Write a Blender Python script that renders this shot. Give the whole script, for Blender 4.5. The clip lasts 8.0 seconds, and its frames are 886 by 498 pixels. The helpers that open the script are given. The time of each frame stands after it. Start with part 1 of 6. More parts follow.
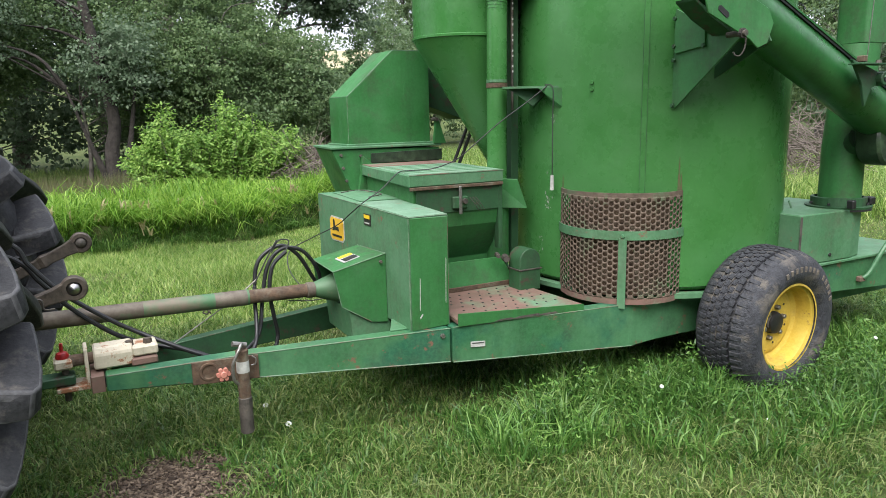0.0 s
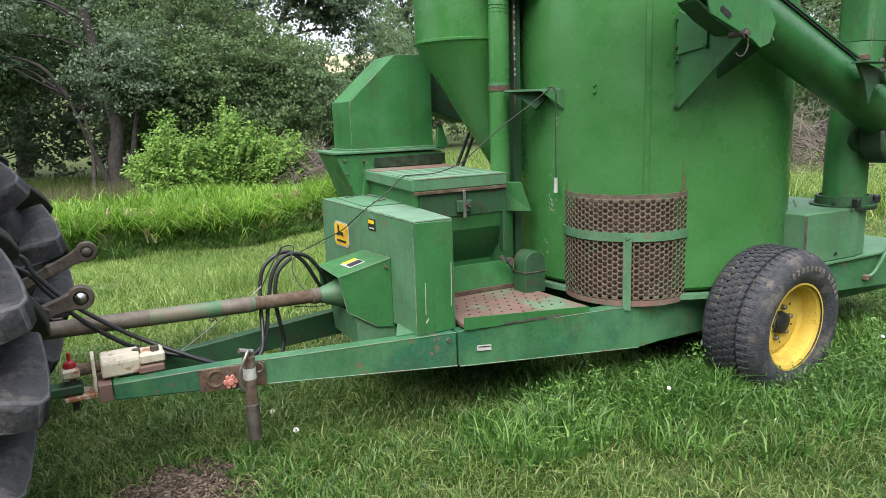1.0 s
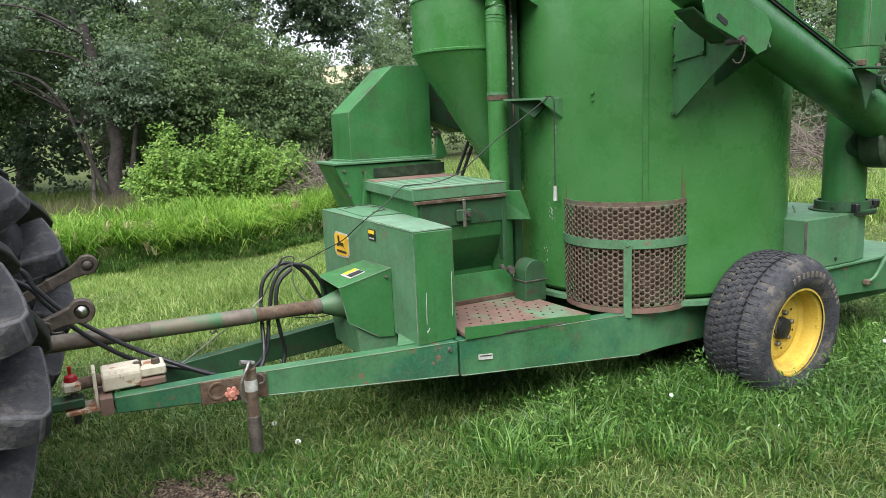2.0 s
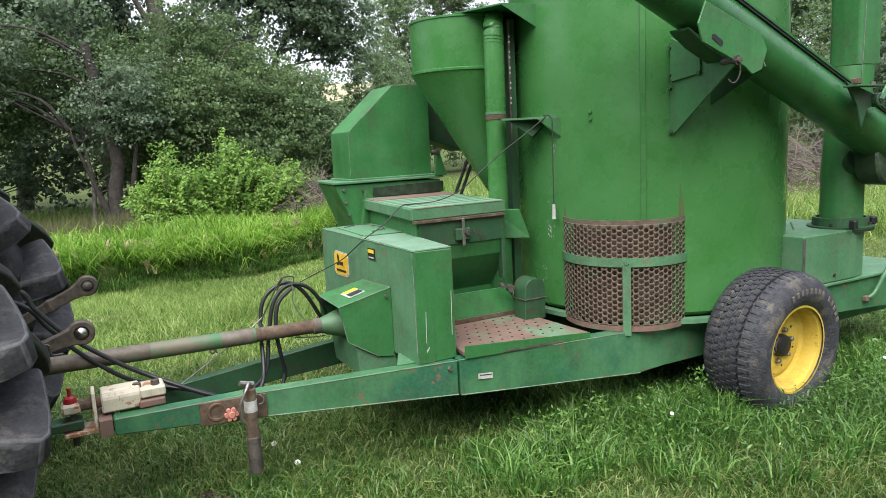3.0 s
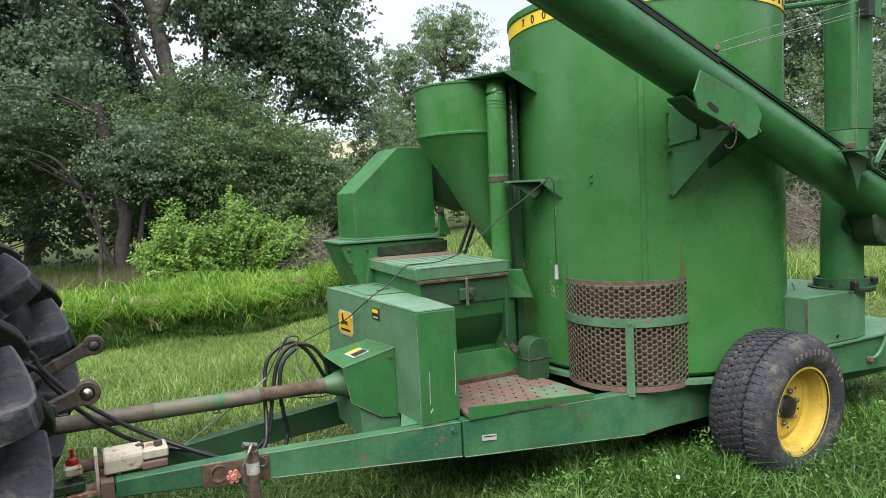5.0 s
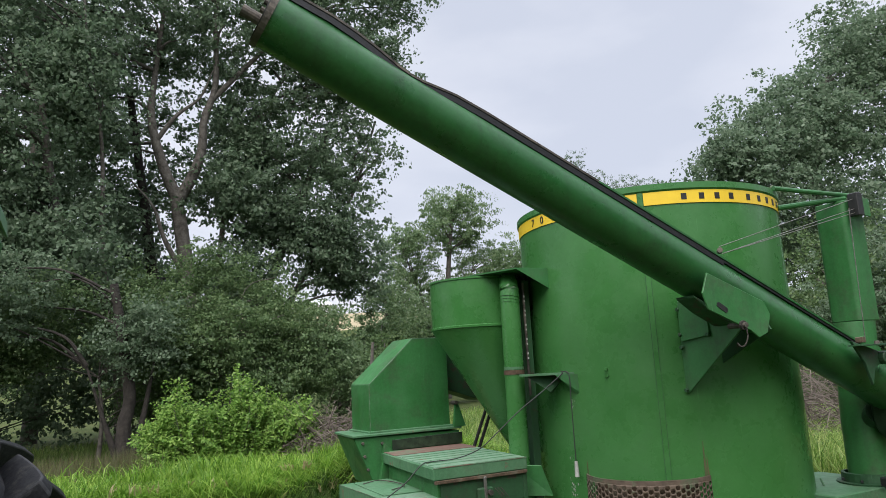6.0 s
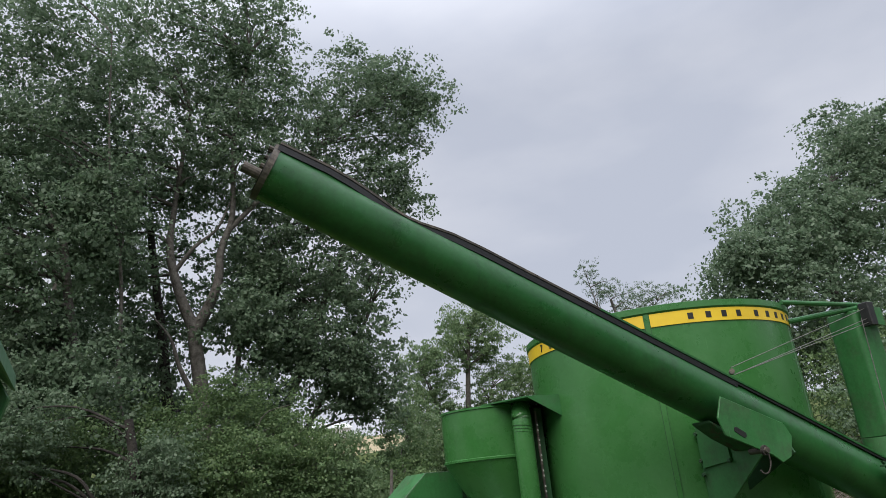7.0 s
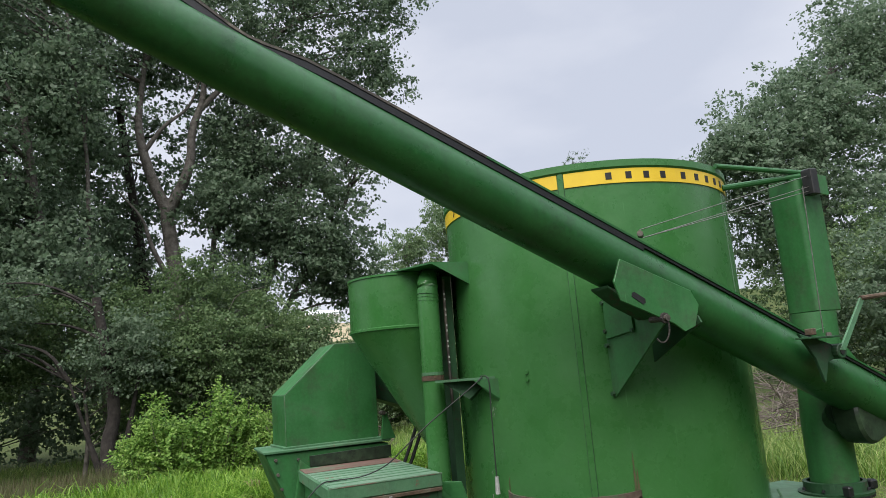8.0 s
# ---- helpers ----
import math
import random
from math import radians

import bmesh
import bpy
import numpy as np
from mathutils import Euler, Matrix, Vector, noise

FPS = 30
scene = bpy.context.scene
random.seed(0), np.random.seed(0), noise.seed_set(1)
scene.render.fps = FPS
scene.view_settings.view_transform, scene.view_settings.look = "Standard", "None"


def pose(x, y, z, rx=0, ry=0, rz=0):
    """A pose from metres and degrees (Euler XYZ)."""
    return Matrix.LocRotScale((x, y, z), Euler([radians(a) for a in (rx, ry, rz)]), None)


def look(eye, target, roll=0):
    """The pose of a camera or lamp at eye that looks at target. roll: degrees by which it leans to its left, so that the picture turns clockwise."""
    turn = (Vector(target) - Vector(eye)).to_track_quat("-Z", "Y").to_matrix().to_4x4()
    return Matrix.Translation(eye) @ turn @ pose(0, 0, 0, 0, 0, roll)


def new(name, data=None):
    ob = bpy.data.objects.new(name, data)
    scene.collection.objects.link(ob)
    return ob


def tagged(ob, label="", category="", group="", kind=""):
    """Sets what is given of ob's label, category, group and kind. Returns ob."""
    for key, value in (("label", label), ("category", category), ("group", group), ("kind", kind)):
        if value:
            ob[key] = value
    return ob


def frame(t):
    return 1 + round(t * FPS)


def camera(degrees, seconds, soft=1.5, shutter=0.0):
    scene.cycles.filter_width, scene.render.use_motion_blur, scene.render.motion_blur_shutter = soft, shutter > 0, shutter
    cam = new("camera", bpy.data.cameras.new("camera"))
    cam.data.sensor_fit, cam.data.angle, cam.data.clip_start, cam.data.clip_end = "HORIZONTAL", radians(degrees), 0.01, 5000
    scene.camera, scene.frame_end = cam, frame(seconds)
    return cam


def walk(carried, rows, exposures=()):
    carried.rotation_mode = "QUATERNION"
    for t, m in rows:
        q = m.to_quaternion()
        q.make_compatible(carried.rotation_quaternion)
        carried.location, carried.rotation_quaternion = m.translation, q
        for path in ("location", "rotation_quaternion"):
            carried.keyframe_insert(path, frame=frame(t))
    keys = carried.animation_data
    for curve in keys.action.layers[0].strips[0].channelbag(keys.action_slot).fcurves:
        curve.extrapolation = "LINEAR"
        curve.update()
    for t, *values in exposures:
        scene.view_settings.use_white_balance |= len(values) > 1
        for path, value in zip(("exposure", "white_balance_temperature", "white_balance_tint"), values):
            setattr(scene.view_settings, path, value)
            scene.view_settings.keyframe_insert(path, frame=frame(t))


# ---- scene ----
cam = camera(65.0, 8.0, soft=0.3)
PATH = [
    (0, (-0.025, 0.061, 1.435), (0.901, 1.793, 1.055), -1.2),
    (0.5, (-0.034, 0.067, 1.433), (0.89, 1.8, 1.057), -1.4),
    (1, (-0.032, 0.066, 1.442), (0.887, 1.803, 1.07), -2.0),
    (2.5, (-0.035, 0.065, 1.443), (0.889, 1.808, 1.117), -2.8),
    (3, (-0.033, 0.057, 1.458), (0.894, 1.803, 1.158), -2.9),
    (3.5, (-0.038, 0.051, 1.459), (0.897, 1.8, 1.195), -3.0),
    (4, (-0.041, 0.041, 1.478), (0.896, 1.791, 1.233), -3.0),
    (4.2, (-0.041, 0.038, 1.483), (0.896, 1.789, 1.241), -3.1),
    (5.3, (-0.067, 0.011, 1.492), (0.865, 1.78, 1.442), -2.9),
    (5.5, (-0.085, 0.002, 1.513), (0.848, 1.771, 1.548), -3.1),
    (6, (-0.135, -0.022, 1.617), (0.795, 1.715, 1.962), -3.1),
    (6.5, (-0.167, -0.076, 1.695), (0.715, 1.617, 2.291), -5.3),
    (7, (-0.086, -0.082, 1.696), (0.785, 1.591, 2.361), -5.7),
    (7.5, (0.173, -0.06, 1.661), (1.041, 1.653, 2.219), -4.4),
    (8, (0.53, 0.079, 1.58), (1.43, 1.827, 1.946), -4.5),
]
walk(cam, [(t, look(eye, target, roll)) for t, eye, target, roll in PATH],
     [(0, 1.26), (2.5, 1.26), (4.2, 1.20), (5.3, 0.98), (6.0, 0.62), (6.5, 0.32), (7.5, 0.30), (8, 0.54)])

# ---- world and light ----
world = bpy.data.worlds.new("overcast")
scene.world = world
world.use_nodes = True
wn, wl = world.node_tree.nodes, world.node_tree.links
wn.clear()
w_out = wn.new("ShaderNodeOutputWorld")
w_bg = wn.new("ShaderNodeBackground")
w_sky = wn.new("ShaderNodeTexSky")
w_sky.sky_type = 'NISHITA'
w_sky.sun_disc = False
w_sky.sun_elevation = radians(53)
w_sky.sun_rotation = radians(222)
w_tc = wn.new("ShaderNodeTexCoord")
w_map = wn.new("ShaderNodeMapping")
w_map.inputs["Scale"].default_value = (1.0, 1.0, 2.6)
w_noise = wn.new("ShaderNodeTexNoise")
w_noise.inputs["Scale"].default_value = 2.2
w_noise.inputs["Detail"].default_value = 5
w_ramp = wn.new("ShaderNodeValToRGB")
w_ramp.color_ramp.elements[0].position = 0.33
w_ramp.color_ramp.elements[0].color = (5.7, 6.1, 7.2, 1)
w_ramp.color_ramp.elements[1].position = 0.72
w_ramp.color_ramp.elements[1].color = (8.0, 8.2, 9.0, 1)
w_mix = wn.new("ShaderNodeMix")
w_mix.data_type = 'RGBA'
w_mix.inputs[0].default_value = 0.93
wl.new(w_tc.outputs["Generated"], w_map.inputs["Vector"])
wl.new(w_map.outputs["Vector"], w_noise.inputs["Vector"])
wl.new(w_noise.outputs["Fac"], w_ramp.inputs["Fac"])
wl.new(w_sky.outputs["Color"], w_mix.inputs[6])
wl.new(w_ramp.outputs["Color"], w_mix.inputs[7])
w_sep = wn.new("ShaderNodeSeparateXYZ")
w_rise = wn.new("ShaderNodeMapRange")
w_rise.interpolation_type = 'SMOOTHSTEP'
for key, value in (("From Min", 0.5), ("From Max", 1.0), ("To Min", 0.92), ("To Max", 2.7)):
    w_rise.inputs[key].default_value = value
w_mul = wn.new("ShaderNodeVectorMath")
w_mul.operation = 'SCALE'
wl.new(w_tc.outputs["Generated"], w_sep.inputs[0])
wl.new(w_sep.outputs["Z"], w_rise.inputs["Value"])
wl.new(w_mix.outputs[2], w_mul.inputs[0])
wl.new(w_rise.outputs["Result"], w_mul.inputs["Scale"])
wl.new(w_mul.outputs[0], w_bg.inputs["Color"])
w_bg.inputs["Strength"].default_value = 0.084
wl.new(w_bg.outputs["Background"], w_out.inputs["Surface"])

sun = new("sun", bpy.data.lights.new("sun", 'SUN'))
sun.data.energy = 2.6
sun.data.angle = radians(50)
sun.data.color = (1.0, 0.97, 0.92)
sun.matrix_world = look((-5, -5.6, 10), (0, 0, 0))

# ---- materials ----


def nodes_of(name, rough=0.6, metal=0.0, spec=0.5):
    m = bpy.data.materials.new(name)
    m.use_nodes = True
    nt = m.node_tree
    b = nt.nodes["Principled BSDF"]
    b.inputs["Roughness"].default_value = rough
    b.inputs["Metallic"].default_value = metal
    b.inputs["Specular IOR Level"].default_value = spec
    return m, nt, b


def noise_node(nt, scale, detail=4, rough=0.55, coords="Object", stretch=None):
    tc = nt.nodes.new("ShaderNodeTexCoord")
    n = nt.nodes.new("ShaderNodeTexNoise")
    n.inputs["Scale"].default_value = scale
    n.inputs["Detail"].default_value = detail
    n.inputs["Roughness"].default_value = rough
    if stretch:
        mp = nt.nodes.new("ShaderNodeMapping")
        mp.inputs["Scale"].default_value = stretch
        nt.links.new(tc.outputs[coords], mp.inputs["Vector"])
        nt.links.new(mp.outputs["Vector"], n.inputs["Vector"])
    else:
        nt.links.new(tc.outputs[coords], n.inputs["Vector"])
    return n.outputs["Fac"]


def ramp(nt, fac, stops):
    r = nt.nodes.new("ShaderNodeValToRGB")
    e = r.color_ramp.elements
    while len(e) < len(stops):
        e.new(0.5)
    for k, (p, c) in zip(e, stops):
        k.position = p
        k.color = (*c, 1) if len(c) == 3 else c
    nt.links.new(fac, r.inputs["Fac"])
    return r.outputs["Color"]


def mix(nt, fac, a, b):
    m = nt.nodes.new("ShaderNodeMix")
    m.data_type = 'RGBA'
    for v, k in ((fac, 0), (a, 6), (b, 7)):
        if isinstance(v, (int, float)):
            m.inputs[k].default_value = v
        elif isinstance(v, tuple):
            m.inputs[k].default_value = (*v, 1)
        else:
            nt.links.new(v, m.inputs[k])
    return m.outputs[2]


def bump(nt, b, fac, strength, dist=0.01):
    n = nt.nodes.new("ShaderNodeBump")
    n.inputs["Strength"].default_value = strength
    n.inputs["Distance"].default_value = dist
    nt.links.new(fac, n.inputs["Height"])
    nt.links.new(n.outputs["Normal"], b.inputs["Normal"])


def painted(name, base, light, worn, wear=0.63, rough=0.42, dents=0.06, grime=0.5, dirt=(0.05, 0.05, 0.035), repaint=None):
    """Old weathered paint: faded patches, run marks, grime, scratches, rust or bare specks."""
    m, nt, b = nodes_of(name, rough)
    fade = ramp(nt, noise_node(nt, 2.4, 7, 0.66), [(0.36, (0, 0, 0)), (0.66, (1, 1, 1))])
    col = mix(nt, fade, base, light)
    if repaint:
        col = mix(nt, ramp(nt, noise_node(nt, 1.7, 5, 0.6), [(0.52, (0, 0, 0)), (0.60, (0.85, 0.85, 0.85))]), col, repaint)
    st = ramp(nt, noise_node(nt, 1.0, 6, 0.65, "Object", (14, 14, 0.8)), [(0.50, (0, 0, 0)), (0.74, (grime * 0.75,) * 3)])
    col = mix(nt, st, col, tuple(0.45 * c + 0.010 for c in base))
    gr = ramp(nt, noise_node(nt, 5.5, 9, 0.75), [(0.50, (0, 0, 0)), (0.70, (grime,) * 3)])
    col = mix(nt, gr, col, dirt)
    fine = ramp(nt, noise_node(nt, 60, 6, 0.75), [(0.40, (0, 0, 0)), (0.66, (0.3, 0.3, 0.3))])
    col = mix(nt, fine, col, tuple(min(1, 1.3 * c + 0.008) for c in light))
    sc = ramp(nt, noise_node(nt, 1.0, 4, 0.6, "Object", (70, 70, 5)), [(0.69, (0, 0, 0)), (0.73, (0.5, 0.5, 0.5))])
    col = mix(nt, sc, col, tuple(min(1, 1.4 * c + 0.03) for c in light))
    w = ramp(nt, noise_node(nt, 9, 10, 0.75), [(wear, (0, 0, 0)), (wear + 0.04, (1, 1, 1))])
    col = mix(nt, w, col, worn)
    nt.links.new(col, b.inputs["Base Color"])
    rr = ramp(nt, noise_node(nt, 6, 6, 0.7), [(0.3, (rough - 0.1,) * 3), (0.72, (rough + 0.25,) * 3)])
    nt.links.new(rr, b.inputs["Roughness"])
    bump(nt, b, noise_node(nt, 3.5, 4), dents, 0.05)
    return m


def plain(name, base, dark, scale=20, rough=0.6, metal=0.0, strength=0.2, dist=0.004, third=None, spec=0.5):
    m, nt, b = nodes_of(name, rough, metal, spec)
    col = ramp(nt, noise_node(nt, scale, 7, 0.65), [(0.32, dark), (0.66, base)])
    if third:
        k = ramp(nt, noise_node(nt, scale * 0.3, 6, 0.7), [(0.52, (0, 0, 0)), (0.66, (1, 1, 1))])
        col = mix(nt, k, col, third)
    nt.links.new(col, b.inputs["Base Color"])
    bump(nt, b, noise_node(nt, scale * 3, 5), strength, dist)
    return m


GREEN = painted("green_paint", (0.0175, 0.106, 0.023), (0.037, 0.155, 0.047), (0.13, 0.095, 0.055), 0.64, 0.42, 0.08, 0.68)
GREEN_TANK = painted("green_tank_paint", (0.030, 0.130, 0.028), (0.050, 0.168, 0.048), (0.15, 0.19, 0.13), 0.71, 0.24, 0.10, 0.07)
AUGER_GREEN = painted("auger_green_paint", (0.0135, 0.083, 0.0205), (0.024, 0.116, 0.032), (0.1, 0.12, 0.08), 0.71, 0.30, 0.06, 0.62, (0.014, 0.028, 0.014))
GREEN_PALE = painted("faded_green_paint", (0.040, 0.138, 0.056), (0.092, 0.198, 0.107), (0.17, 0.09, 0.06), 0.61, 0.55, 0.08, 0.55, (0.07, 0.065, 0.045))
# chalked paint; on the drive box and lid tops it also holds top light
CHALK_GREEN = painted("chalky_green_paint", (0.09, 0.19, 0.11), (0.17, 0.27, 0.185), (0.17, 0.10, 0.07), 0.60, 0.6, 0.06, 0.5, (0.09, 0.10, 0.07))
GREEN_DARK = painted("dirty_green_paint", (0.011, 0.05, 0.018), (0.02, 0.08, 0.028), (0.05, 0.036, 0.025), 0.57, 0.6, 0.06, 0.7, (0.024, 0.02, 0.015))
# oil on the auger boot; painted shade on the hopper's recessed panel
OIL_AND_SHADE = plain("oil_and_shade_green_steel", (0.03, 0.055, 0.03), (0.010, 0.014, 0.010), 16, 0.45, 0.1, 0.4, 0.004, (0.05, 0.085, 0.045))
RAIL = painted("frame_green_paint", (0.019, 0.098, 0.032), (0.062, 0.17, 0.078), (0.16, 0.085, 0.055), 0.595, 0.45, 0.06, 0.6, (0.03, 0.045, 0.03), (0.012, 0.088, 0.05))
RUST = plain("rusty_steel", (0.125, 0.077, 0.047), (0.045, 0.029, 0.02), 30, 0.85, 0.1, 0.5, 0.003, (0.14, 0.12, 0.085))
RUST_GREEN = plain("rusted_green_plate", (0.19, 0.105, 0.085), (0.12, 0.085, 0.06), 9, 0.8, 0.05, 0.4, 0.003, (0.11, 0.20, 0.115))
GUARD_RUST = plain("rusty_sheet_steel", (0.15, 0.108, 0.08), (0.075, 0.052, 0.038), 22, 0.75, 0.1, 0.3, 0.002, (0.095, 0.125, 0.07))
SHAFT = plain("worn_shaft_steel", (0.15, 0.128, 0.098), (0.075, 0.057, 0.043), 16, 0.6, 0.2, 0.3, 0.003, (0.085, 0.16, 0.08))
SHAFT_GREEN = plain("shaft_green_remains", (0.045, 0.125, 0.05), (0.07, 0.135, 0.07), 9, 0.55, 0.1, 0.2, 0.002, (0.15, 0.12, 0.085))
STEEL = plain("bare_steel", (0.32, 0.31, 0.3), (0.16, 0.14, 0.12), 30, 0.45, 0.8, 0.2, 0.002)
RUST_STAIN = plain("rust_stain", (0.12, 0.065, 0.035), (0.04, 0.085, 0.025), 26, 0.7, 0, 0.1, 0.001)
CHROME = plain("polished_steel", (0.5, 0.49, 0.47), (0.32, 0.31, 0.3), 30, 0.3, 1.0, 0.05, 0.001)
ARM_STEEL = plain("brown_greased_steel", (0.115, 0.092, 0.072), (0.036, 0.029, 0.024), 26, 0.55, 0.35, 0.4, 0.003, (0.13, 0.10, 0.08))
IRON = plain("dark_cast_iron", (0.10, 0.088, 0.075), (0.035, 0.03, 0.027), 24, 0.65, 0.3, 0.4, 0.003, (0.16, 0.135, 0.11))
RUBBER = plain("dusty_rubber", (0.040, 0.042, 0.050), (0.014, 0.014, 0.018), 30, 0.75, 0.0, 0.9, 0.008, (0.10, 0.088, 0.074))
TRACTOR_RUBBER = plain("tractor_tyre_rubber", (0.028, 0.0285, 0.031), (0.009, 0.0092, 0.011), 46, 0.62, 0.0, 0.35, 0.004, (0.062, 0.056, 0.05), 0.3)
SCUFFED_RUBBER = plain("scuffed_tyre_rubber", (0.050, 0.050, 0.053), (0.016, 0.016, 0.018), 40, 0.62, 0.0, 0.5, 0.003)
TYRE_TEXT = plain("pale_tyre_lettering", (0.17, 0.14, 0.11), (0.07, 0.062, 0.055), 60, 0.8)
YELLOW = painted("yellow_rim_paint", (0.50, 0.34, 0.035), (0.58, 0.43, 0.09), (0.16, 0.09, 0.05), 0.62, 0.6, 0.05, 0.62, (0.24, 0.15, 0.05))
AMBER = plain("amber_decal", (0.72, 0.42, 0.035), (0.62, 0.36, 0.03), 7, 0.45, 0, 0.05)
BAND_YELLOW = plain("yellow_decal", (0.80, 0.55, 0.03), (0.7, 0.46, 0.03), 5, 0.4, 0, 0.05)
BLACK = plain("black_marking", (0.018, 0.018, 0.018), (0.01, 0.01, 0.01), 20, 0.5)
DARK = plain("black_rubber_hose", (0.016, 0.016, 0.018), (0.008, 0.008, 0.009), 40, 0.45)
CORD = plain("dark_cord", (0.03, 0.032, 0.03), (0.014, 0.014, 0.014), 40, 0.6)
WHITE = painted("chipped_white_paint", (0.42, 0.37, 0.28), (0.52, 0.47, 0.36), (0.26, 0.11, 0.05), 0.54, 0.6)
LABEL = plain("pale_label", (0.46, 0.46, 0.43), (0.3, 0.3, 0.28), 50, 0.6)
RED = plain("red_plastic", (0.36, 0.012, 0.014), (0.2, 0.008, 0.01), 30, 0.35)
PINK = plain("faded_red_knob", (0.5, 0.21, 0.155), (0.34, 0.12, 0.09), 30, 0.6)
FLOWER = plain("white_petals", (0.75, 0.76, 0.74), (0.6, 0.62, 0.58), 40, 0.7)
BARK = plain("grey_bark", (0.15, 0.135, 0.118), (0.05, 0.043, 0.037), 7, 0.95, 0, 0.9, 0.03)
BARK_DARK = plain("dark_bark", (0.05, 0.042, 0.036), (0.018, 0.015, 0.013), 7, 0.95, 0, 0.9, 0.03)
BRUSH = plain("dead_brushwood", (0.2, 0.165, 0.14), (0.09, 0.07, 0.06), 6, 0.95)
DIRT = plain("dark_wood_chips", (0.075, 0.052, 0.038), (0.022, 0.015, 0.011), 60, 0.95, 0, 0.9, 0.012, (0.12, 0.09, 0.062))


def leafy(name, dark, mid, bright, trans=0.3, rough=0.55):
    """Leaves: each one its own shade, some light let through."""
    m, nt, b = nodes_of(name, rough, 0, 0.35)
    g = nt.nodes.new("ShaderNodeNewGeometry")
    col = ramp(nt, g.outputs["Random Per Island"], [(0.0, dark), (0.5, mid), (1.0, bright)])
    big = ramp(nt, noise_node(nt, 0.7, 3), [(0.35, (0, 0, 0)), (0.7, (0.55, 0.55, 0.55))])
    col = mix(nt, big, col, dark)
    nt.links.new(col, b.inputs["Base Color"])
    t = nt.nodes.new("ShaderNodeBsdfTranslucent")
    nt.links.new(col, t.inputs["Color"])
    ms = nt.nodes.new("ShaderNodeMixShader")
    ms.inputs[0].default_value = trans
    nt.links.new(b.outputs[0], ms.inputs[1])
    nt.links.new(t.outputs[0], ms.inputs[2])
    nt.links.new(ms.outputs[0], nt.nodes["Material Output"].inputs["Surface"])
    return m


LEAF_DARK = leafy("cottonwood_leaf", (0.095, 0.15, 0.085), (0.15, 0.22, 0.13), (0.23, 0.295, 0.195), 0.52, 0.5)
LEAF_MID = leafy("willow_leaf", (0.115, 0.19, 0.085), (0.19, 0.28, 0.13), (0.28, 0.36, 0.195), 0.48, 0.5)
LEAF_SHRUB = leafy("shrub_leaf", (0.08, 0.14, 0.055), (0.135, 0.21, 0.085), (0.21, 0.29, 0.125), 0.5, 0.5)
LEAF_BUSH = leafy("bush_leaf", (0.09, 0.20, 0.034), (0.22, 0.38, 0.07), (0.40, 0.56, 0.15), 0.48)
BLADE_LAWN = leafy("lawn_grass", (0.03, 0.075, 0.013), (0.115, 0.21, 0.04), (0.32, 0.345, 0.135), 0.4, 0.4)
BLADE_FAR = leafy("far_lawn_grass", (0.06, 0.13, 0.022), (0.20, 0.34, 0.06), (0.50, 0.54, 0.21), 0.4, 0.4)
BLADE_TALL = leafy("tall_grass", (0.06, 0.16, 0.014), (0.20, 0.38, 0.045), (0.44, 0.60, 0.13), 0.45, 0.4)
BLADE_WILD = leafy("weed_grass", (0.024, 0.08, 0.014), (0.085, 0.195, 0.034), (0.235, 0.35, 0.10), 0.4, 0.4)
BLADE_WEED = leafy("weed_leaf", (0.035, 0.105, 0.018), (0.10, 0.225, 0.042), (0.22, 0.36, 0.09), 0.4, 0.4)
SEED = leafy("dry_seed_head", (0.3, 0.24, 0.13), (0.42, 0.36, 0.2), (0.5, 0.46, 0.28), 0.3)
REED = leafy("brown_reeds", (0.085, 0.08, 0.04), (0.17, 0.145, 0.075), (0.11, 0.17, 0.06), 0.3)

def ground_material():
    m, nt, b = nodes_of("grassy_soil", 0.95, 0, 0.1)
    a = ramp(nt, noise_node(nt, 1.1, 6, 0.65), [(0.3, (0.022, 0.035, 0.011)), (0.52, (0.048, 0.068, 0.02)), (0.7, (0.11, 0.095, 0.045))])
    f = ramp(nt, noise_node(nt, 45, 6, 0.7), [(0.35, (0, 0, 0)), (0.7, (1, 1, 1))])
    col = mix(nt, f, a, (0.075, 0.10, 0.032))
    s = ramp(nt, noise_node(nt, 3.3, 4, 0.6), [(0.60, (0, 0, 0)), (0.72, (0.7, 0.7, 0.7))])
    col = mix(nt, s, col, (0.2, 0.165, 0.09))
    nt.links.new(col, b.inputs["Base Color"])
    bump(nt, b, noise_node(nt, 60, 5), 0.8, 0.02)
    return m


CHIPS = leafy("wood_chip", (0.025, 0.017, 0.012), (0.075, 0.052, 0.036), (0.21, 0.16, 0.115), 0.0, 0.9)
WORN_LIT_EDGE = plain("worn_highlit_edge", (0.16, 0.22, 0.15), (0.035, 0.11, 0.045), 22, 0.5, 0, 0.3, 0.002, (0.13, 0.075, 0.05))
SOIL = ground_material()
STUBBLE = plain("dry_stubble", (0.36, 0.30, 0.19), (0.26, 0.22, 0.13), 0.6, 0.95, 0, 0.5, 0.05)
PASTURE = plain("far_pasture", (0.13, 0.20, 0.06), (0.09, 0.15, 0.045), 0.6, 0.95, 0, 0.5, 0.05)
SHED_WALL = plain("pale_shed_sheeting", (0.62, 0.63, 0.64), (0.5, 0.51, 0.52), 1.5, 0.6)

# ---- mesh helpers ----


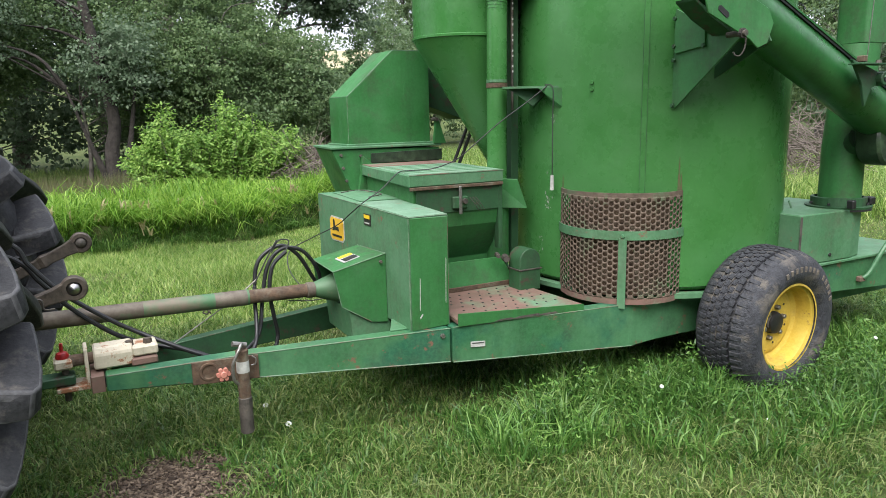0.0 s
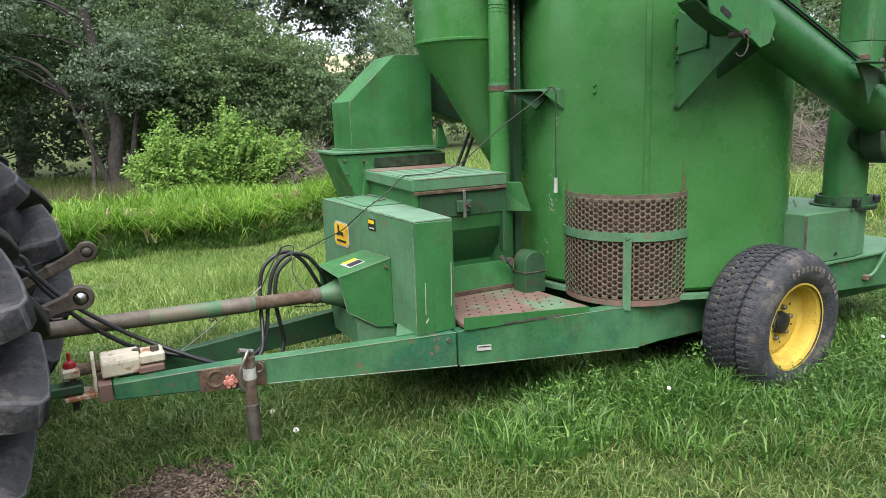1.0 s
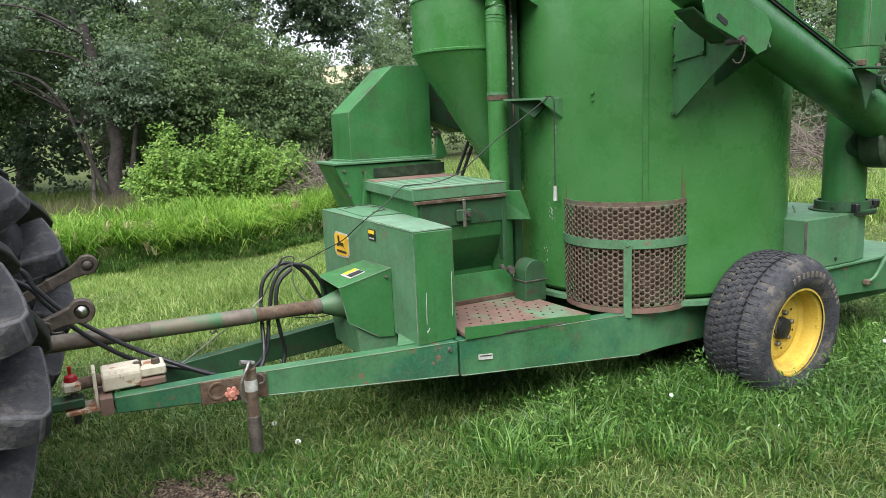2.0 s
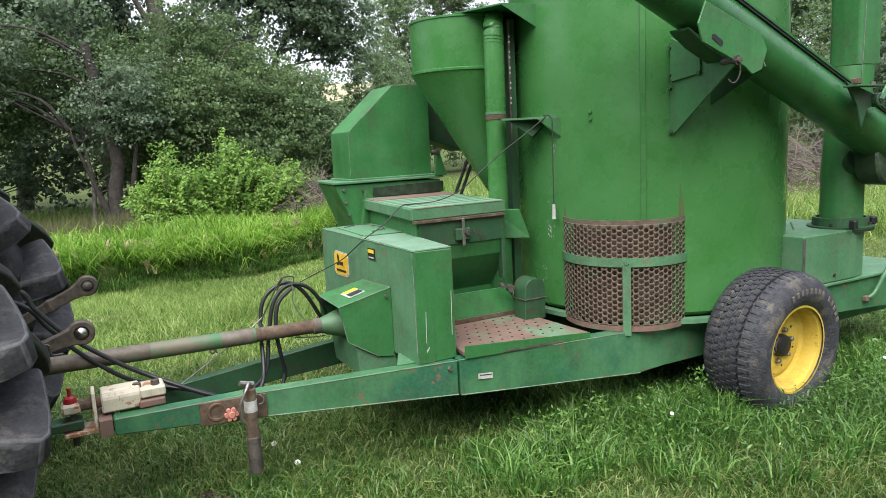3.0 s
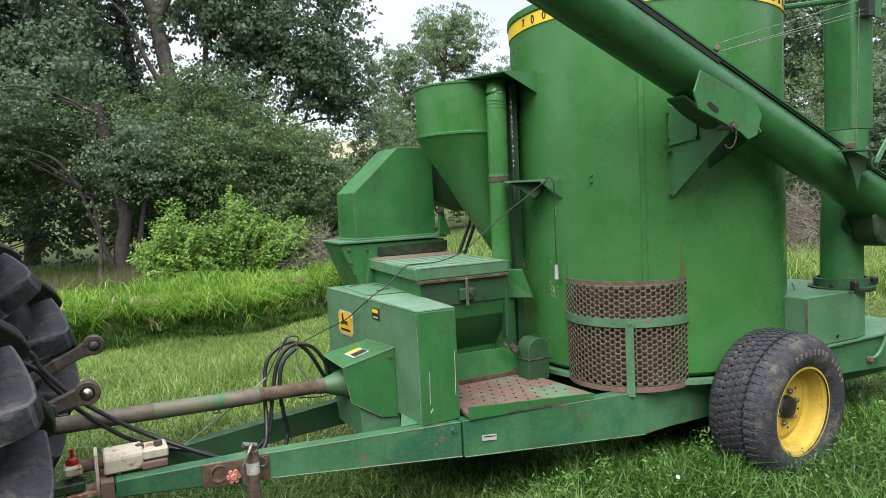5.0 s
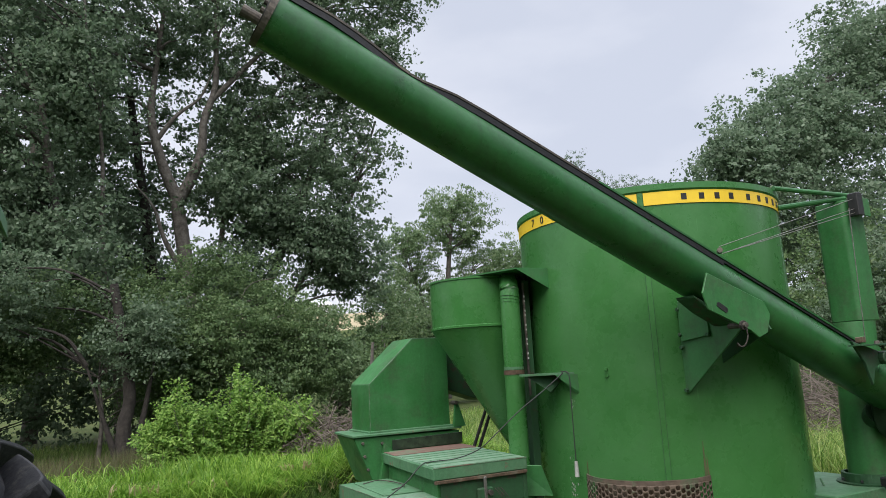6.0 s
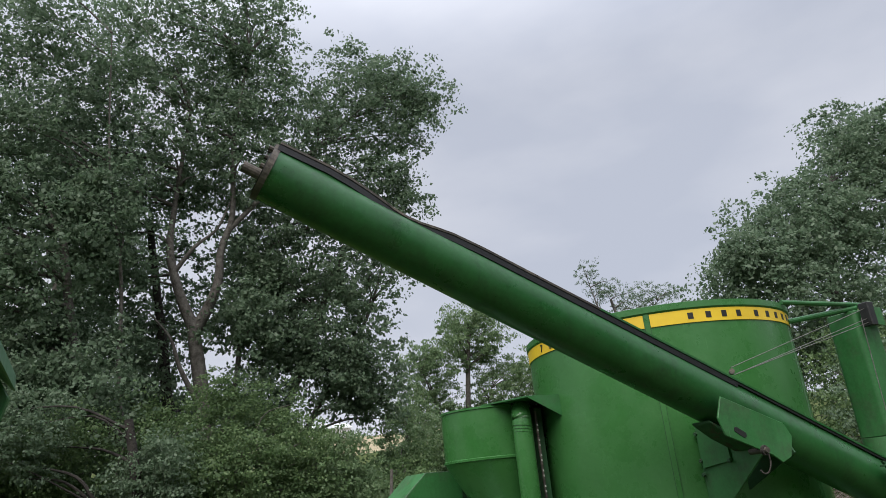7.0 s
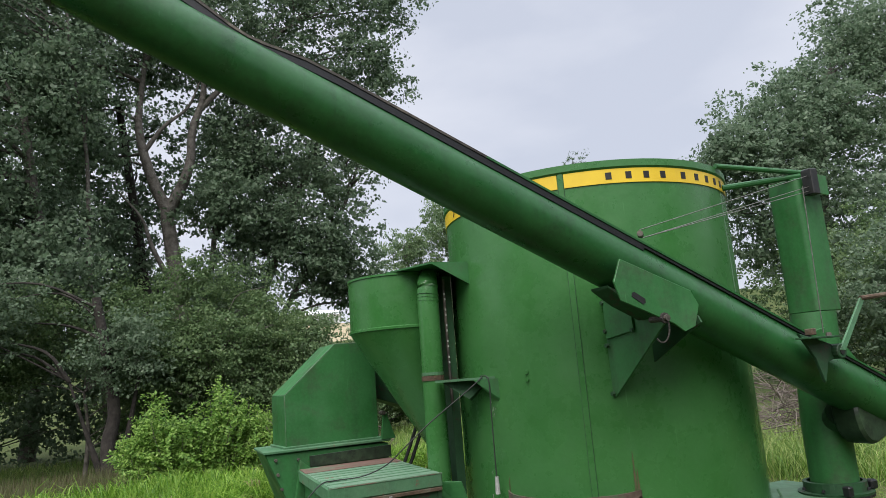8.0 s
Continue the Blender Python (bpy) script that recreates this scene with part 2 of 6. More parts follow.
def link_mesh(name, bm, material, smooth=None):
    me = bpy.data.meshes.new(name)
    bmesh.ops.recalc_face_normals(bm, faces=bm.faces)
    if smooth is not None:
        for f in bm.faces:
            f.smooth = True
        for e in bm.edges:
            if len(e.link_faces) == 2 and e.calc_face_angle(0) > radians(smooth):
                e.smooth = False
    bm.to_mesh(me)
    bm.free()
    me.materials.append(material)
    return me


def part(name, bm, material, parent, label="", smooth=None):
    ob = new(name, link_mesh(name, bm, material, smooth))
    if parent is not None:
        ob.parent = parent
        ob.matrix_parent_inverse = parent.matrix_basis.inverted()
    return tagged(ob, label)


def empty(name, at, label, category, group="", kind=""):
    ob = new(name)
    ob.location = at
    ob.empty_display_size = 0.1
    return tagged(ob, label, category, group, kind)


def bevel(bm, w, seg=1, angle=30):
    es = [e for e in bm.edges if len(e.link_faces) == 2 and e.calc_face_angle(0) > radians(angle)]
    bmesh.ops.bevel(bm, geom=es, offset=w, segments=seg, affect='EDGES', profile=0.6)
    return bm


def box(x0, x1, y0, y1, z0, z1, w=0.004, bm=None):
    b = bmesh.new()
    bmesh.ops.create_cube(b, size=1, matrix=Matrix.LocRotScale(((x0 + x1) / 2, (y0 + y1) / 2, (z0 + z1) / 2), None, (x1 - x0, y1 - y0, z1 - z0)))
    if w:
        bevel(b, w)
    return joined(bm, b)


def joined(bm, other):
    if bm is None:
        return other
    me = bpy.data.meshes.new("tmp")
    other.to_mesh(me)
    other.free()
    bm.from_mesh(me)
    bpy.data.meshes.remove(me)
    return bm


def moved(bm, m):
    bmesh.ops.transform(bm, matrix=m, verts=bm.verts)
    return bm


def solid(rings, w=0.0, cap=True, bm=None):
    """A skin over rings of equal count, closed round and capped."""
    b = bmesh.new()
    vs = [[b.verts.new(p) for p in r] for r in rings]
    n = len(rings[0])
    for r0, r1 in zip(vs, vs[1:]):
        for k in range(n):
            b.faces.new((r0[k], r0[(k + 1) % n], r1[(k + 1) % n], r1[k]))
    if cap:
        b.faces.new(vs[0][::-1])
        b.faces.new(vs[-1])
    bmesh.ops.recalc_face_normals(b, faces=b.faces)
    if w:
        bevel(b, w)
    return joined(bm, b)


def prism(poly, axis, a0, a1, w=0.003, bm=None):
    """A polygon (two coordinates in axis order) pushed out along axis."""
    def at(p, a):
        return {"x": (a, p[0], p[1]), "y": (p[0], a, p[1]), "z": (p[0], p[1], a)}[axis]
    return solid([[at(p, a0) for p in poly], [at(p, a1) for p in poly]], w, True, bm)


def rod(p0, p1, r0, r1=None, n=14, w=0.0, bm=None):
    r1 = r0 if r1 is None else r1
    p0, p1 = Vector(p0), Vector(p1)
    q = (p1 - p0).to_track_quat("Z", "Y")
    rings = []
    for p, r in ((p0, r0), (p1, r1)):
        rings.append([p + q @ Vector((r * math.cos(2 * math.pi * k / n), r * math.sin(2 * math.pi * k / n), 0)) for k in range(n)])
    return solid(rings, w, True, bm)


def smooth_path(pts, steps=6):
    """Points along a soft curve through pts."""
    pts = [Vector(p) for p in pts]
    ext = [2 * pts[0] - pts[1]] + pts + [2 * pts[-1] - pts[-2]]
    out = []
    for i in range(1, len(ext) - 2):
        a, b, c, d = ext[i - 1:i + 3]
        for s in range(steps):
            t = s / steps
            out.append(0.5 * (2 * b + (c - a) * t + (2 * a - 5 * b + 4 * c - d) * t * t + (3 * b - a - 3 * c + d) * t ** 3))
    return out + [pts[-1]]


def hose(pts, r, n=8, steps=6, bm=None):
    path = smooth_path(pts, steps)
    rings = []
    up = Vector((0.13, 0.31, 0.94))
    for i, p in enumerate(path):
        d = (path[min(i + 1, len(path) - 1)] - path[max(i - 1, 0)]).normalized()
        s = d.cross(up).normalized()
        u = s.cross(d)
        rr = r[0] + (r[1] - r[0]) * i / (len(path) - 1) if isinstance(r, tuple) else r
        rings.append([p + rr * (math.cos(2 * math.pi * k / n) * s + math.sin(2 * math.pi * k / n) * u) for k in range(n)])
    return solid(rings, 0, True, bm)


def lathe(profile, n=32, closed=False, bm=None):
    """Turn (r, z) points about z; closed joins the last ring to the first."""
    b = bmesh.new()
    rings = [[b.verts.new((r * math.cos(2 * math.pi * k / n), r * math.sin(2 * math.pi * k / n), z)) for k in range(n)] for r, z in profile]
    pairs = list(zip(rings, rings[1:])) + ([(rings[-1], rings[0])] if closed else [])
    for r0, r1 in pairs:
        for k in range(n):
            b.faces.new((r0[k], r0[(k + 1) % n], r1[(k + 1) % n], r1[k]))
    bmesh.ops.recalc_face_normals(b, faces=b.faces)
    return joined(bm, b)


def mesh_from(name, verts, faces, material, smooth=False):
    """A big mesh from arrays: verts (n, 3), faces (m, k)."""
    me = bpy.data.meshes.new(name)
    n, (m, k) = len(verts), faces.shape
    me.vertices.add(n)
    me.vertices.foreach_set("co", np.asarray(verts, dtype=np.float32).ravel())
    me.loops.add(m * k)
    me.loops.foreach_set("vertex_index", faces.astype(np.int32).ravel())
    me.polygons.add(m)
    me.polygons.foreach_set("loop_start", np.arange(0, m * k, k, dtype=np.int32))
    me.update(calc_edges=True)
    me.validate()
    me.materials.append(material)
    return me

# ---- ground ----


def edge(x):
    """Where the mown lawn ends and the rough turf begins."""
    return 8.55 + 0.75 * np.clip((x - 1.9) / 1.3, 0, 1) + 0.10 * np.sin(2.3 * x) + 0.06 * np.sin(5.9 * x + 1)


def lift(x, y):
    """Height of the ground: level lawn, a low bank, a dip behind it, a far rise."""
    r = np.hypot(x - 2.0, y)
    z = 0.02 * np.sin(1.7 * x + 0.6) * np.sin(1.3 * y) * np.clip((r - 4.2) / 3, 0, 1)
    z = z - 0.28 * np.clip((y - 12.0) / 2.5, 0, 1) * np.clip((3.2 - x) / 2.5, 0, 1) * np.clip((40 - r) / 10, 0, 1)
    z = z + 0.10 * np.exp(-((y - 11.6) / 1.4) ** 2) * np.clip((6.8 - x) / 2, 0, 1) * np.clip((x + 9) / 2, 0, 1)
    z = z + (0.27 + 0.05 * np.clip((x - 2) / 2, 0, 1)) * np.clip((y - edge(x)) / 0.16, 0, 1) * np.clip((6.6 - x) / 1.5, 0, 1) * np.clip((12.6 - y) / 2, 0, 1)
    z = z - 0.045 * np.exp(-((x - 3.1) / 0.3) ** 2 - ((y - 2.35) / 0.25) ** 2)
    return z + 12.6 * np.clip((r - 55) / 70, 0, 1) ** 1.5


def make_ground():
    near = np.linspace(-14, 18, 193)
    far = np.array([30, 45, 60, 80, 105, 130, 180, 260, 400, 700])
    ax = np.concatenate([-14 - far[::-1], near, 18 + far])
    X, Y = np.meshgrid(ax, ax + 4)
    n = len(ax)
    V = np.stack([X, Y, lift(X, Y)], -1).reshape(-1, 3)
    i = (np.arange(n - 1)[:, None] * n + np.arange(n - 1)[None, :]).ravel()
    F = np.stack([i, i + 1, i + n + 1, i + n], -1)
    ob = new("ground", mesh_from("ground", V, F, SOIL))
    for p in ob.data.polygons:
        p.use_smooth = True
    tagged(ob, "patchy green lawn on bare brown soil", "ground", kind="structure")


make_ground()


def make_field(x0, x1, y0, y1, material, label):
    """A strip of far farmland laid over the rise."""
    gx, gy = np.meshgrid(np.linspace(x0, x1, 40), np.linspace(y0, y1, 30))
    V = np.stack([gx, gy, lift(gx, gy) + 0.12], -1).reshape(-1, 3)
    i = (np.arange(29)[:, None] * 40 + np.arange(39)[None, :]).ravel()
    ob = new("field", mesh_from("field", V, np.stack([i, i + 1, i + 41, i + 40], -1), material))
    tagged(ob, label, "field", kind="structure")


make_field(14, 56, 97, 150, STUBBLE, "tan stubble field on the far rise")
make_field(12, 56, 66, 96.8, PASTURE, "green pasture on the far slope")
shed = empty("shed", (37, 122, float(lift(np.array(37.0), np.array(122.0)))), "long pale farm shed far beyond the trees", "shed")

# ---- grinder mixer ----
CX, CY, RT = 3.098, 3.266, 0.794
mixer = empty("grinder_mixer", (2.3, 3.2, 0.0), "weathered green feed grinder mixer parked on grass", "farm machine")


def rail_rings(stations, depth):
    return [[(x, y, zb), (x, y, zt), (x, y + depth, zt), (x, y + depth, zb)] for x, y, zt, zb in stations]


# frame: two tongue beams and two main rails
part("tongue_beam", solid(rail_rings([(0.02, 2.97, 0.455, 0.389), (0.53, 2.93, 0.458, 0.352), (1.466, 2.79, 0.458, 0.292)], 0.075), 0.005), RAIL, mixer, "green tongue beam with rust patches")
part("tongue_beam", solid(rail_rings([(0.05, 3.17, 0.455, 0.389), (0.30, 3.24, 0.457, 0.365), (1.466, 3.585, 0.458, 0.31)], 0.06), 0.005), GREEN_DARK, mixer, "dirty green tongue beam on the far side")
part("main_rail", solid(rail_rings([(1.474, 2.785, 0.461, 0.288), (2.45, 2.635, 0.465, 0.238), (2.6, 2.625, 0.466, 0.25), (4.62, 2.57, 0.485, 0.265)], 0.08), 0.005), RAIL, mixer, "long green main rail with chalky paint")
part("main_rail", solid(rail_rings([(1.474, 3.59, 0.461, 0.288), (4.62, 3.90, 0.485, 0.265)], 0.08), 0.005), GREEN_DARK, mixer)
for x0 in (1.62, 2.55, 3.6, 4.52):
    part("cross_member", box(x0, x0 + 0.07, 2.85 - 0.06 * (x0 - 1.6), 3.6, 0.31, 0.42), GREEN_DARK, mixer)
part("rear_crossbar", box(4.60, 4.68, 2.57, 3.98, 0.28, 0.48), RAIL, mixer)

# tank
tank = part("tank", lathe([(0.0, 0.505), (RT - 0.03, 0.505), (RT, 0.53), (RT, 1.2), (RT, 1.9), (RT, 2.50), (RT + 0.012, 2.512), (RT + 0.012, 2.545), (RT - 0.01, 2.548), (RT - 0.05, 2.56), (0.2, 2.66), (0.0, 2.67)], 96), GREEN_TANK, mixer, "tall round tank in glossy green paint", 25)
tank.matrix_basis = Matrix.Translation((CX, CY, 0))
tank.matrix_parent_inverse = mixer.matrix_basis.inverted()


def on_tank(a, z, out=0.0):
    """A point on the tank's skin; a in degrees about its axis."""
    return Vector((CX + (RT + out) * math.cos(radians(a)), CY + (RT + out) * math.sin(radians(a)), z))


def tank_strip(a0, a1, z0, z1, out, thick=0.004, steps=None):
    steps = steps or max(2, int(abs(a1 - a0) / 3))
    rings = []
    for k in range(steps + 1):
        a = a0 + (a1 - a0) * k / steps
        rings.append([on_tank(a, z0, out), on_tank(a, z1, out), on_tank(a, z1, out + thick), on_tank(a, z0, out + thick)])
    return solid(rings)


SEAM = 225.6
part("decal_band", tank_strip(SEAM + 1.2, SEAM + 82, 2.432, 2.502, 0.002, 0.003), BAND_YELLOW, tank, "yellow stripe decal")
part("decal_band", tank_strip(SEAM - 84, SEAM - 1.2, 2.432, 2.502, 0.002, 0.003), BAND_YELLOW, tank, "yellow stripe decal")
part("seam_strip", tank_strip(SEAM - 0.9, SEAM + 0.9, 0.52, 2.51, 0.0, 0.005), GREEN_TANK, tank)
part("seam_strip", tank_strip(SEAM + 119, SEAM + 121, 0.52, 2.51, 0.0, 0.005), GREEN_TANK, tank)
part("seam_edge", tank_strip(SEAM - 1.08, SEAM - 0.88, 0.52, 2.43, 0.0, 0.0045), GREEN_DARK, tank)
part("seam_edge", tank_strip(SEAM + 0.88, SEAM + 1.05, 0.52, 2.43, 0.0, 0.0045), GREEN_DARK, tank)
# narrow pale strip down the upper tank skin
part("pale_streak", tank_strip(296.6, 297.3, 1.75, 2.42, 0.0004, 0.0012, 2), CHALK_GREEN, tank)
part("base_flange", tank_strip(150, 330, 0.475, 0.50, -0.02, 0.05), GREEN_PALE, tank)


def bolt(at, d, r, parent, material=GREEN_DARK, h=0.012):
    a = Vector(at)
    return part("bolt", rod(a, a + Vector(d).normalized() * h, r, r * 0.8, 6), material, parent)


# lettering on the tank's stripe
def glyph(text, size, depth=0.002):
    c = bpy.data.curves.new("glyph", 'FONT')
    c.body = text
    c.size = size
    c.extrude = depth
    c.align_x = 'CENTER'
    ob = bpy.data.objects.new("glyph", c)
    scene.collection.objects.link(ob)
    me = bpy.data.meshes.new_from_object(ob.evaluated_get(bpy.context.evaluated_depsgraph_get()))
    bpy.data.objects.remove(ob)
    me.materials.append(BLACK)
    return me


for ch, a in zip("700", (173.2, 180.2, 187.2)):
    n = Vector((math.cos(radians(a)), math.sin(radians(a)), 0))
    up = Vector((0, 0, 1))
    m = Matrix((up.cross(n), up, n)).transposed().to_4x4()
    g = new("number", glyph(ch, 0.062))
    g.parent = tank
    g.matrix_parent_inverse = (mixer.matrix_basis @ mixer.matrix_basis.inverted() @ tank.matrix_basis).inverted()
    g.matrix_basis = Matrix.Translation(on_tank(a, 2.447, 0.006)) @ m
for a in (242, 249, 255.5, 262, 271, 278, 284.5, 291, 297):
    part("lettering_bar", tank_strip(a - 1.05, a + 1.05, 2.451, 2.485, 0.0045, 0.002, 2), BLACK, tank)

for z in (1.581, 1.545):
    bolt(on_tank(206.2, z, -0.002), (-0.75, -0.6, 0), 0.012, tank, GREEN_TANK)

r2 = random.Random(11)
for a0, z0, da, dz, cnt in ((186.5, 0.93, 0.9, 0.05, 24), (189.0, 1.40, 0.6, 0.02, 9), (183, 0.75, 0.8, 0.04, 7)):
    for k in range(cnt):
        a, z = a0 + r2.gauss(0, da), z0 + r2.gauss(0, dz)
        part("paint_chip", tank_strip(a - r2.uniform(0.03, 0.12), a + r2.uniform(0.03, 0.12), z, z + r2.uniform(0.003, 0.016), 0.0006, 0.001, 2), LABEL, tank)
for a0, z0, z1, w in ((238.6, 1.03, 1.20, 0.55), (239.5, 1.03, 1.13, 0.4), (194.4, 1.03, 1.10, 0.35)):
    part("rust_run", solid([[on_tank(a0 - w * q, z, 0.0005), on_tank(a0 + w * q, z, 0.0005), on_tank(a0 + w * q, z, 0.0014), on_tank(a0 - w * q, z, 0.0014)] for z, q in ((z0 - 0.03, 1.0), (z0 + 0.02, 0.8), (z1, 0.15))]), RUST_STAIN, tank)

# perforated screen guard bulging from the tank
GA, GB = Vector((2.325, 3.075, 0)), Vector((2.70, 2.578, 0))
GM = (GA + GB) / 2
GH = (GB - GA).length / 2
GN = Vector((-(GB - GA).y, (GB - GA).x, 0)).normalized()
if GN.dot(GM - Vector((CX, CY, 0))) < 0:
    GN = -GN
GSAG = 0.215
GR = (GH * GH + GSAG * GSAG) / (2 * GSAG)
GO = GM + GN * (GSAG - GR)
GSPAN = math.asin(min(1, GH / GR)) if GSAG < GR else math.pi - math.asin(GH / GR)
GE = (GB - GA).normalized()


def on_guard(s, z, out=0.0):
    """s runs from -1 to 1 along the curved sheet."""
    a = s * GSPAN
    return GO + (GR + out) * (math.sin(a) * GE + math.cos(a) * GN) + Vector((0, 0, z))


def guard_sheet(z0, z1, cols, rows):
    """Sheet with columns of round holes, every second column half a pitch up."""
    bm = bmesh.new()
    L = 2 * GSPAN * GR
    dx = L / cols
    dz = (z1 - z0) / rows
    frame_pts = [(0.5, 0), (0.5, 0.25), (0.5, 0.5), (0, 0.5), (-0.5, 0.5), (-0.5, 0.25), (-0.5, 0), (-0.5, -0.25), (-0.5, -0.5), (0, -0.5), (0.5, -0.5), (0.5, -0.25)]
    rad = 0.445 * dx

    def vert(u, z):
        return bm.verts.new(on_guard(u / GR / GSPAN, z))
    for c in range(cols):
        cx = -L / 2 + (c + 0.5) * dx
        odd = c % 2
        for r in range(rows - odd):
            cz = z0 + (r + 0.5 + 0.5 * odd) * dz
            ro = [vert(cx + a * dx, cz + b * dz) for a, b in frame_pts]
            ri = []
            for a, b in frame_pts:
                t = math.atan2(b * dz, a * dx)
                ri.append(vert(cx + rad * math.cos(t), cz + rad * math.sin(t)))
            for k in range(12):
                q = (k + 1) % 12
                bm.faces.new((ro[k], ro[q], ri[q], ri[k]))
        if odd:
            for e in (z0, z1 - dz / 2):
                bm.faces.new([vert(cx + a * dx, e + b * dz) for a, b in ((-0.5, 0), (0, 0), (0.5, 0), (0.5, 0.25), (0.5, 0.5), (0, 0.5), (-0.5, 0.5), (-0.5, 0.25))])
    bmesh.ops.remove_doubles(bm, verts=bm.verts, dist=0.0004)
    return bm


guard = part("screen_guard", guard_sheet(0.495, 1.012, 31, 17), GUARD_RUST, mixer, "rusty perforated steel screen guard", 40)
sol = guard.modifiers.new("thick", 'SOLIDIFY')
sol.thickness = 0.004


def guard_strip(z0, z1, out, thick, s0=-1.0, s1=1.0):
    return solid([[on_guard(s0 + (s1 - s0) * k / 24, z, o) for z, o in ((z0, out), (z1, out), (z1, out + thick), (z0, out + thick))] for k in range(25)])


# added backing sheet: its dull colour stands for shade inside the guard
part("shade_backing", guard_strip(0.50, 1.0, -0.045, 0.006), RUST, guard)
part("top_edge", guard_strip(1.008, 1.034, -0.003, 0.007), GUARD_RUST, guard)
part("bottom_edge", guard_strip(0.466, 0.498, -0.003, 0.007), RUST_GREEN, guard)
part("strap", guard_strip(0.80, 0.845, 0.006, 0.006, -1.06, 1.06), GREEN_PALE, guard, "pale green steel strap round the guard")
ps = [on_guard(0.15, 0.81, 0.014), on_guard(0.15, 0.45, 0.014)]
part("upright_strap", solid([[p + GE * a + GN * b for a, b in ((-0.02, 0), (0.02, 0), (0.02, 0.006), (-0.02, 0.006))] for p in ps]), GREEN_PALE, guard)
bolt(on_guard(0.15, 0.82, 0.012), GN, 0.011, guard, GREEN_PALE)

# front drive box, shield and lower plate
drive = part("drive_box", prism([(1.286, 2.84), (1.486, 2.84), (1.545, 3.43), (1.60, 3.45), (1.60, 4.10), (1.286, 4.10)], "z", 0.452, 0.986, 0.006), GREEN_PALE, mixer, "boxy drive cover with chalky scratched green paint")
part("side_panel", prism([(1.292, 0.458), (1.481, 0.462), (1.481, 0.978), (1.292, 0.982)], "y", 2.832, 2.838, 0.002), GREEN, drive)
part("top_plate", prism([(1.33, 3.52), (1.58, 3.50), (1.59, 4.04), (1.36, 4.05)], "z", 0.987, 0.991, 0.001), GREEN_PALE, drive)
# chalky top, made paler still to put the light from above into colour
part("toplit_chalk_skin", prism([(1.292, 2.846), (1.482, 2.846), (1.538, 3.425), (1.57, 3.47), (1.30, 3.49)], "z", 0.9862, 0.9885, 0), CHALK_GREEN, drive)
part("latch_wire", hose([(1.38, 3.95, 0.995), (1.50, 3.97, 1.0), (1.53, 3.70, 1.0), (1.42, 3.62, 0.996)], 0.003, 5), IRON, drive)
part("decal", solid([[(1.284, y, z) for y, z in ((3.69, 0.752), (3.86, 0.745), (3.885, 0.765), (3.885, 0.855), (3.86, 0.872), (3.69, 0.872), (3.67, 0.855), (3.67, 0.77))], [(1.2815, y, z) for y, z in ((3.69, 0.752), (3.86, 0.745), (3.885, 0.765), (3.885, 0.855), (3.86, 0.872), (3.69, 0.872), (3.67, 0.855), (3.67, 0.77))]]), AMBER, drive, "amber decal with a dark emblem and pale border")
part("decal_border", prism([(3.684, 0.744), (3.864, 0.737), (3.893, 0.760), (3.893, 0.860), (3.864, 0.880), (3.684, 0.880), (3.662, 0.860), (3.662, 0.764)], "x", 1.2832, 1.2855, 0), LABEL, drive)
part("emblem", prism([(3.72, 0.795), (3.74, 0.80), (3.745, 0.825), (3.80, 0.822), (3.805, 0.855), (3.82, 0.865), (3.83, 0.85), (3.825, 0.815), (3.85, 0.80), (3.835, 0.795), (3.80, 0.805), (3.75, 0.803)], "x", 1.2795, 1.2812, 0), BLACK, drive)
part("emblem", prism([(3.70, 0.768), (3.85, 0.764), (3.85, 0.776), (3.70, 0.78)], "x", 1.2795, 1.2812, 0), BLACK, drive)
part("decal", prism([(3.27, 0.892), (3.36, 0.890), (3.36, 0.948), (3.27, 0.950)], "x", 1.2818, 1.284, 0), BLACK, drive, "small black warning decal")
part("decal", prism([(3.28, 0.926), (3.352, 0.925), (3.352, 0.943), (3.28, 0.944)], "x", 1.2795, 1.2815, 0), BAND_YELLOW, drive)
part("decal", prism([(3.285, 0.900), (3.345, 0.899), (3.345, 0.905), (3.285, 0.906)], "x", 1.2795, 1.2815, 0), LABEL, drive)
for a, b in (((1.33, 0.56), (1.335, 0.70)), ((1.465, 0.58), (1.47, 0.78)), ((1.33, 0.52), (1.345, 0.53))):
    part("scratch", prism([(a[0], a[1]), (a[0] + 0.0022, a[1] - 0.01), (b[0] + 0.0015, b[1]), (b[0] - 0.001, b[1] + 0.005)], "y", 2.8305, 2.8325, 0), LABEL, drive)
part("lower_plate", prism([(1.30, 3.95), (1.315, 3.95), (1.40, 2.95), (1.385, 2.95)], "z", 0.305, 0.448, 0.002), GREEN_PALE, mixer)
part("lower_lip", prism([(1.20, 2.885), (1.36, 2.87), (1.36, 3.0), (1.28, 3.05)], "z", 0.459, 0.465, 0.001), GREEN_PALE, mixer)


def skin(quads, thick, parent, name, material, label=""):
    bm = bmesh.new()
    for q in quads:
        bm.faces.new([bm.verts.new(p) for p in q])
    bmesh.ops.remove_doubles(bm, verts=bm.verts, dist=0.0005)
    bmesh.ops.recalc_face_normals(bm, faces=bm.faces)
    bmesh.ops.solidify(bm, geom=bm.faces[:], thickness=thick)
    return part(name, bm, material, parent, label)


